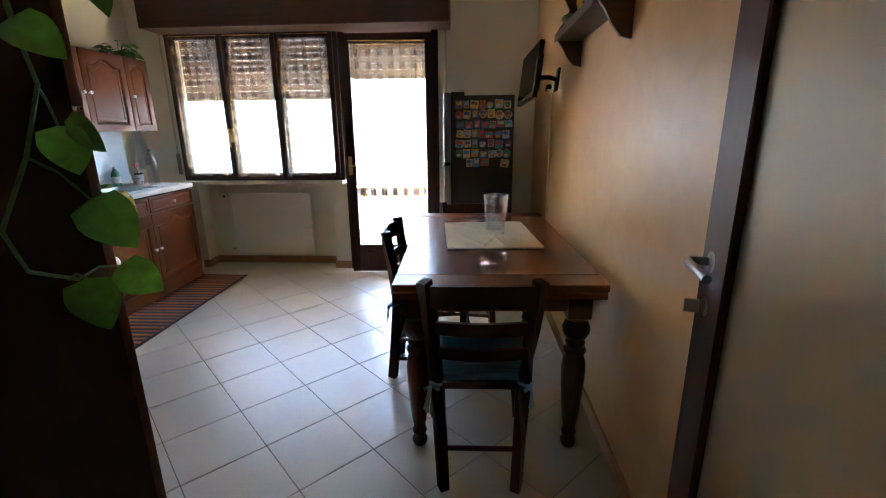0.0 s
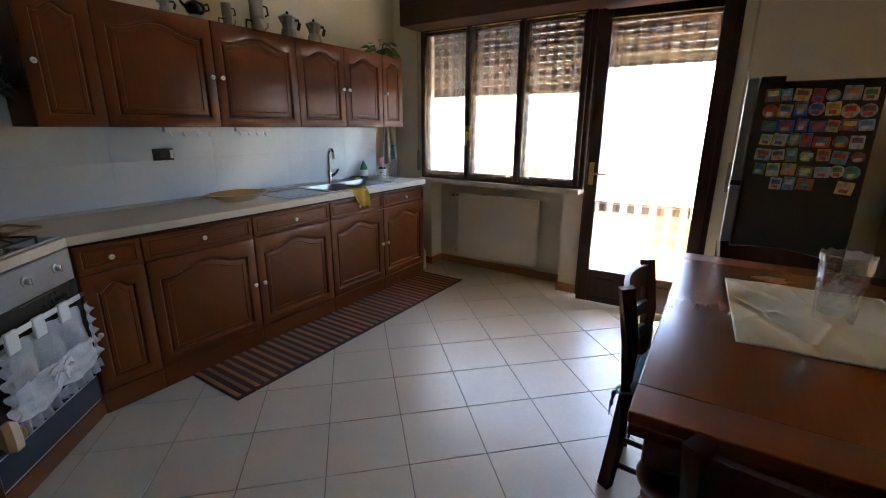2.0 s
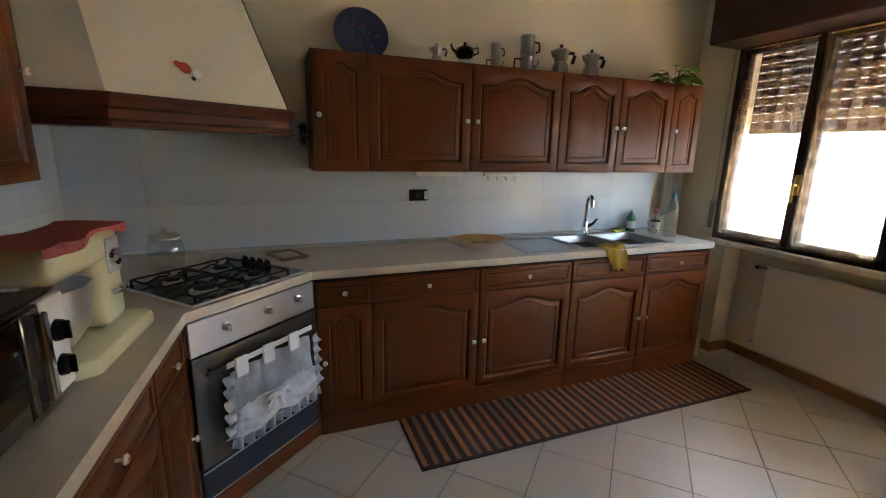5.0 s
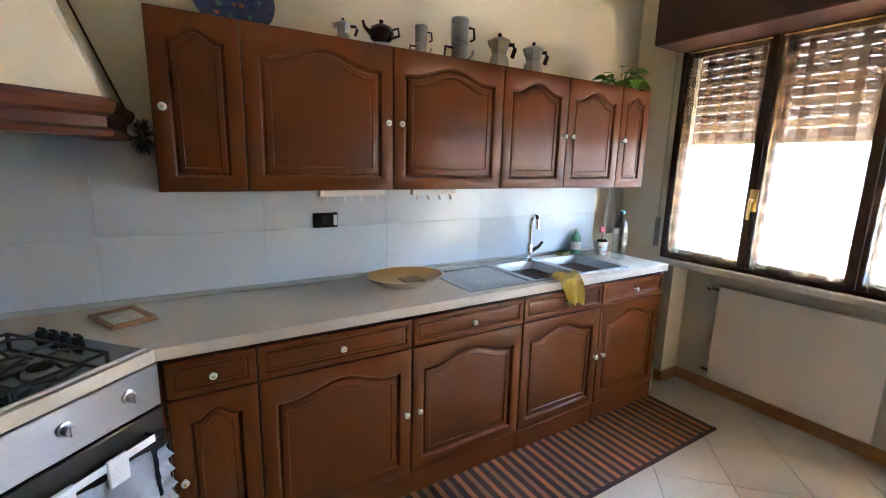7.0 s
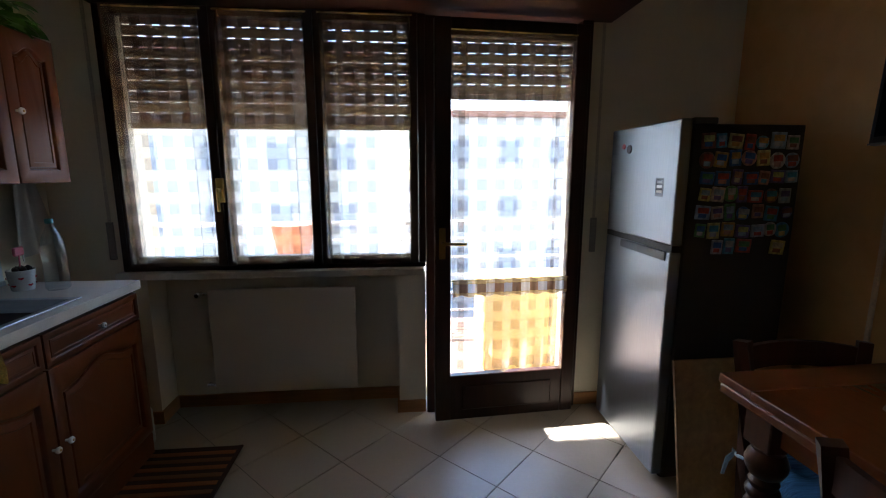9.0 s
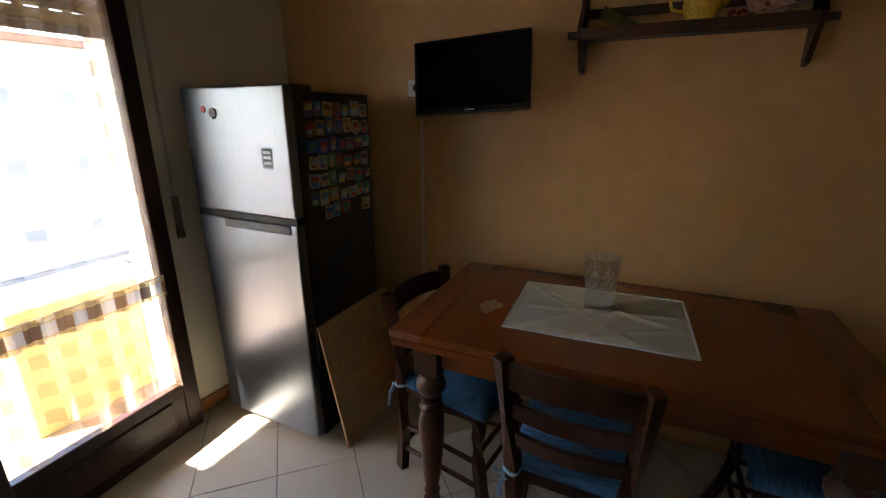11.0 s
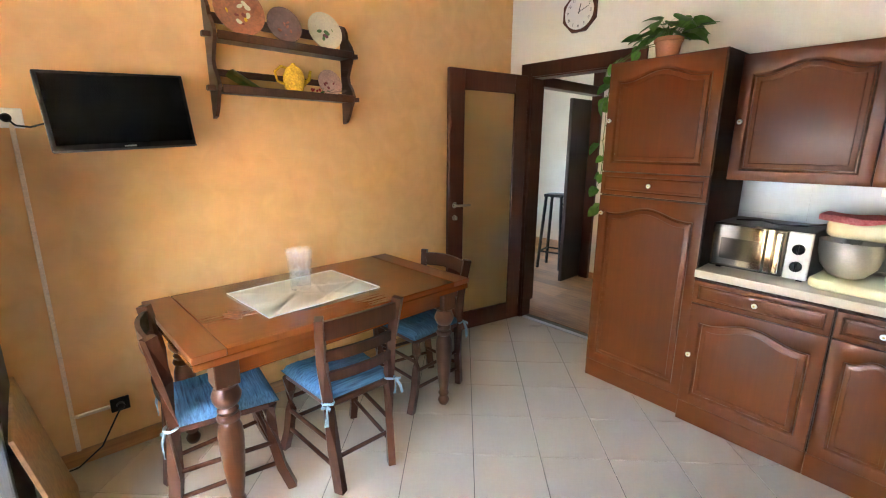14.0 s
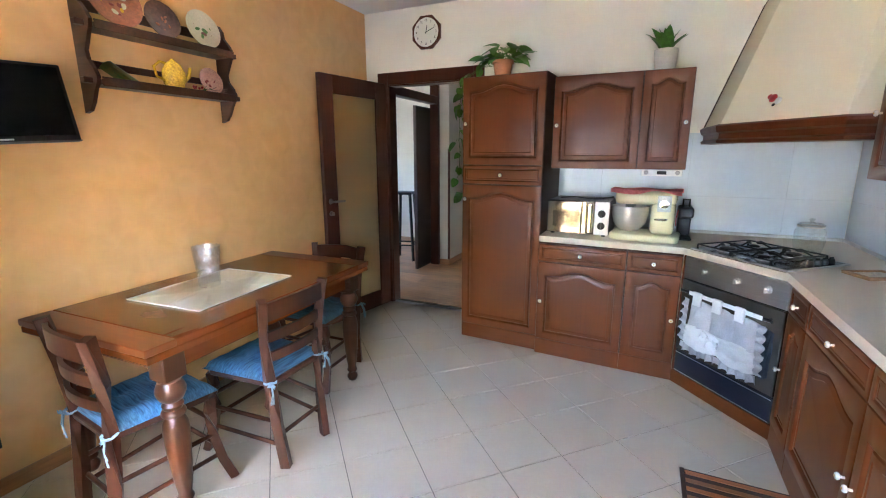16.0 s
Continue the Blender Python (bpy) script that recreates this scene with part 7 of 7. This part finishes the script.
# ---- rug ----
rg = tagged(empty("striped_rug", -1.668, 2.73, FZ, 0), "brown and orange striped runner rug on the tiles", "rug")
RW_, RL = 0.25, 1.135
RB, RO, RD = mat("rug_brown", (0.042, 0.016, 0.009), 0.95, vary=0.25, fine=250, bump=0.5), mat("rug_orange", (0.33, 0.115, 0.035), 0.95, vary=0.2, fine=250, bump=0.5), mat("rug_tan", (0.22, 0.095, 0.04), 0.95, vary=0.2, fine=250, bump=0.5)
part("backing", B(-RW_, -RL, 0.0005, RW_, RL, 0.005), RB, rg)
n = 78
for i in range(n):
    ya = -RL + 0.012 + i * (2 * RL - 0.024) / n
    st = (2 * RL - 0.024) / n
    mm = (RO, RB, RD, RB)[i % 4]
    h = 0.009 if i % 2 == 0 else 0.007
    part("stripe", B(-RW_ + 0.02, ya + 0.0005, 0.005, RW_ - 0.02, ya + st - 0.0005, h, 0.0015), mm, rg)
for s in (-1, 1):
    part("border", B(min(s * RW_, s * (RW_ - 0.02)), -RL, 0.005, max(s * RW_, s * (RW_ - 0.02)), RL, 0.0095, 0.002), RB, rg)

# ---- cleaning bottles in the gap by the window ----
for i, (dx, dy, h, c, cc) in enumerate(((0.0, 0.0, 0.27, (0.10, 0.35, 0.50), (0.05, 0.2, 0.5)), (0.10, 0.05, 0.22, (0.55, 0.50, 0.10), (0.1, 0.35, 0.15)), (0.20, -0.01, 0.25, (0.45, 0.55, 0.55), (0.05, 0.3, 0.5)))):
    e = tagged(empty("cleaning_bottle", -2.14 + dx, 3.955 + dy, FZ, 20 * i), "plastic cleaning product bottle standing on the floor", "bottle", "cleaning bottles")
    bm = bmesh.new()
    lathe(bm, [(0.036, 0), (0.04, 0.006), (0.04, h * 0.7), (0.018, h * 0.86), (0.015, h * 0.9)], 18)
    part("body", bm, mat("cleaner_%d" % i, c, 0.3, vary=0.2), e, "", 50)
    bm = bmesh.new()
    lathe(bm, [(0.018, h * 0.9), (0.018, h * 0.98), (0.012, h)], 12)
    part("cap", bm, mat("cleaner_cap_%d" % i, cc, 0.4), e, "", 50)

# ---- floor tiles, laid on the diagonal ----
def clip(poly, axis, lim, keep):
    out = []
    for i, p in enumerate(poly):
        q = poly[(i + 1) % len(poly)]
        a, b = keep * (p[axis] - lim), keep * (q[axis] - lim)
        if a >= 0:
            out.append(p)
        if a * b < 0:
            t = a / (a - b)
            out.append((p[0] + t * (q[0] - p[0]), p[1] + t * (q[1] - p[1])))
    return out


TA, TX, TYY = 0.2435, 0.088, 1.737  # half diagonal and a joint crossing
floor_ob = bpy.data.objects["floor"]
G = TA - 0.0029


def tile_mesh(poly):
    bm = bmesh.new()
    prism(bm, poly, -0.004, 0.0, 0.0011 if len(poly) == 4 else 0)
    me = bpy.data.meshes.new("tile")
    bmesh.ops.recalc_face_normals(bm, faces=bm.faces)
    bm.to_mesh(me)
    bm.free()
    me.materials.append(TILE)
    return me


full = tile_mesh([(G, 0), (0, G), (-G, 0), (0, -G)])
for i in range(-12, 8):
    for j in range(-9, 12):
        if (i + j) % 2 == 0:
            continue
        cx, cy = TX + TA * i, TYY + TA * j
        poly = [(cx + G, cy), (cx, cy + G), (cx - G, cy), (cx, cy - G)]
        cut = poly
        for axis, lim, keep in ((0, LX, 1), (0, OX, -1), (1, 0.005, 1), (1, NI_Y, -1)):
            cut = clip(cut, axis, lim, keep) if len(cut) > 2 else []
        if len(cut) < 3:
            continue
        if cut == poly:
            t = new("tile", full)
            t.location = (cx, cy, FZ)
        else:
            t = new("tile", tile_mesh([(x - cx, y - cy) for x, y in cut]))
            t.location = (cx, cy, FZ)
        t.parent = floor_ob

# ---- backsplash tiles ----
def splash_run(name, horizontal, a0, a1, z0, z1, step, hz, off, label):
    base = B(LX, a0, z0, LX + 0.003, a1, z1) if not horizontal else B(a0, DY, z0, a1, DY + 0.003, z1)
    w = structure(name, base, mat("pale_grout", (0.57, 0.63, 0.68), 0.6), label)
    a = a0
    k = 0
    while a < a1 - 0.01:
        b = min(a1, (a0 + off) + step * k)
        zz = z0
        for h in hz:
            top = min(z1, zz + h)
            if b - a > 0.02:
                bm = B(LX + 0.003, a + 0.0004, zz + 0.0004, LX + 0.009, b - 0.0004, top - 0.0004) if not horizontal else B(a + 0.0004, DY + 0.003, zz + 0.0004, b - 0.0004, DY + 0.009, top - 0.0004)
                part("splash_tile", bm, SPLASH, w)
            zz = top
        a = b
        k += 1


splash_run("backsplash_west", False, DY + 0.01, 3.80, CT - 0.02, 1.60, 0.60, (0.29, 0.33, 0.33), 0.35, "pale blue-white glossy backsplash tiles")
splash_run("backsplash_south", True, LX + 0.01, -0.492, CT - 0.02, 1.60, 0.60, (0.29, 0.33, 0.33), 0.35, "pale blue-white glossy backsplash tiles")

# ---- laminate planks of the hall ----
hall = bpy.data.objects["hall_floor"]
rnd = random.Random(5)
for j in range(20):
    y0 = -3.2 + 0.157 * j
    x = -0.6 - rnd.uniform(0, 1.0)
    while x < 3.4:
        x1 = x + 1.2
        a, b = max(x, -0.6), min(x1, 3.4)
        if b - a > 0.03:
            part("plank", B(a + 0.0006, y0 + 0.0006, -0.006, b - 0.0006, min(-0.091, y0 + 0.1564), 0.0), LAM, hall).location = (0, 0, FZ)
        x = x1
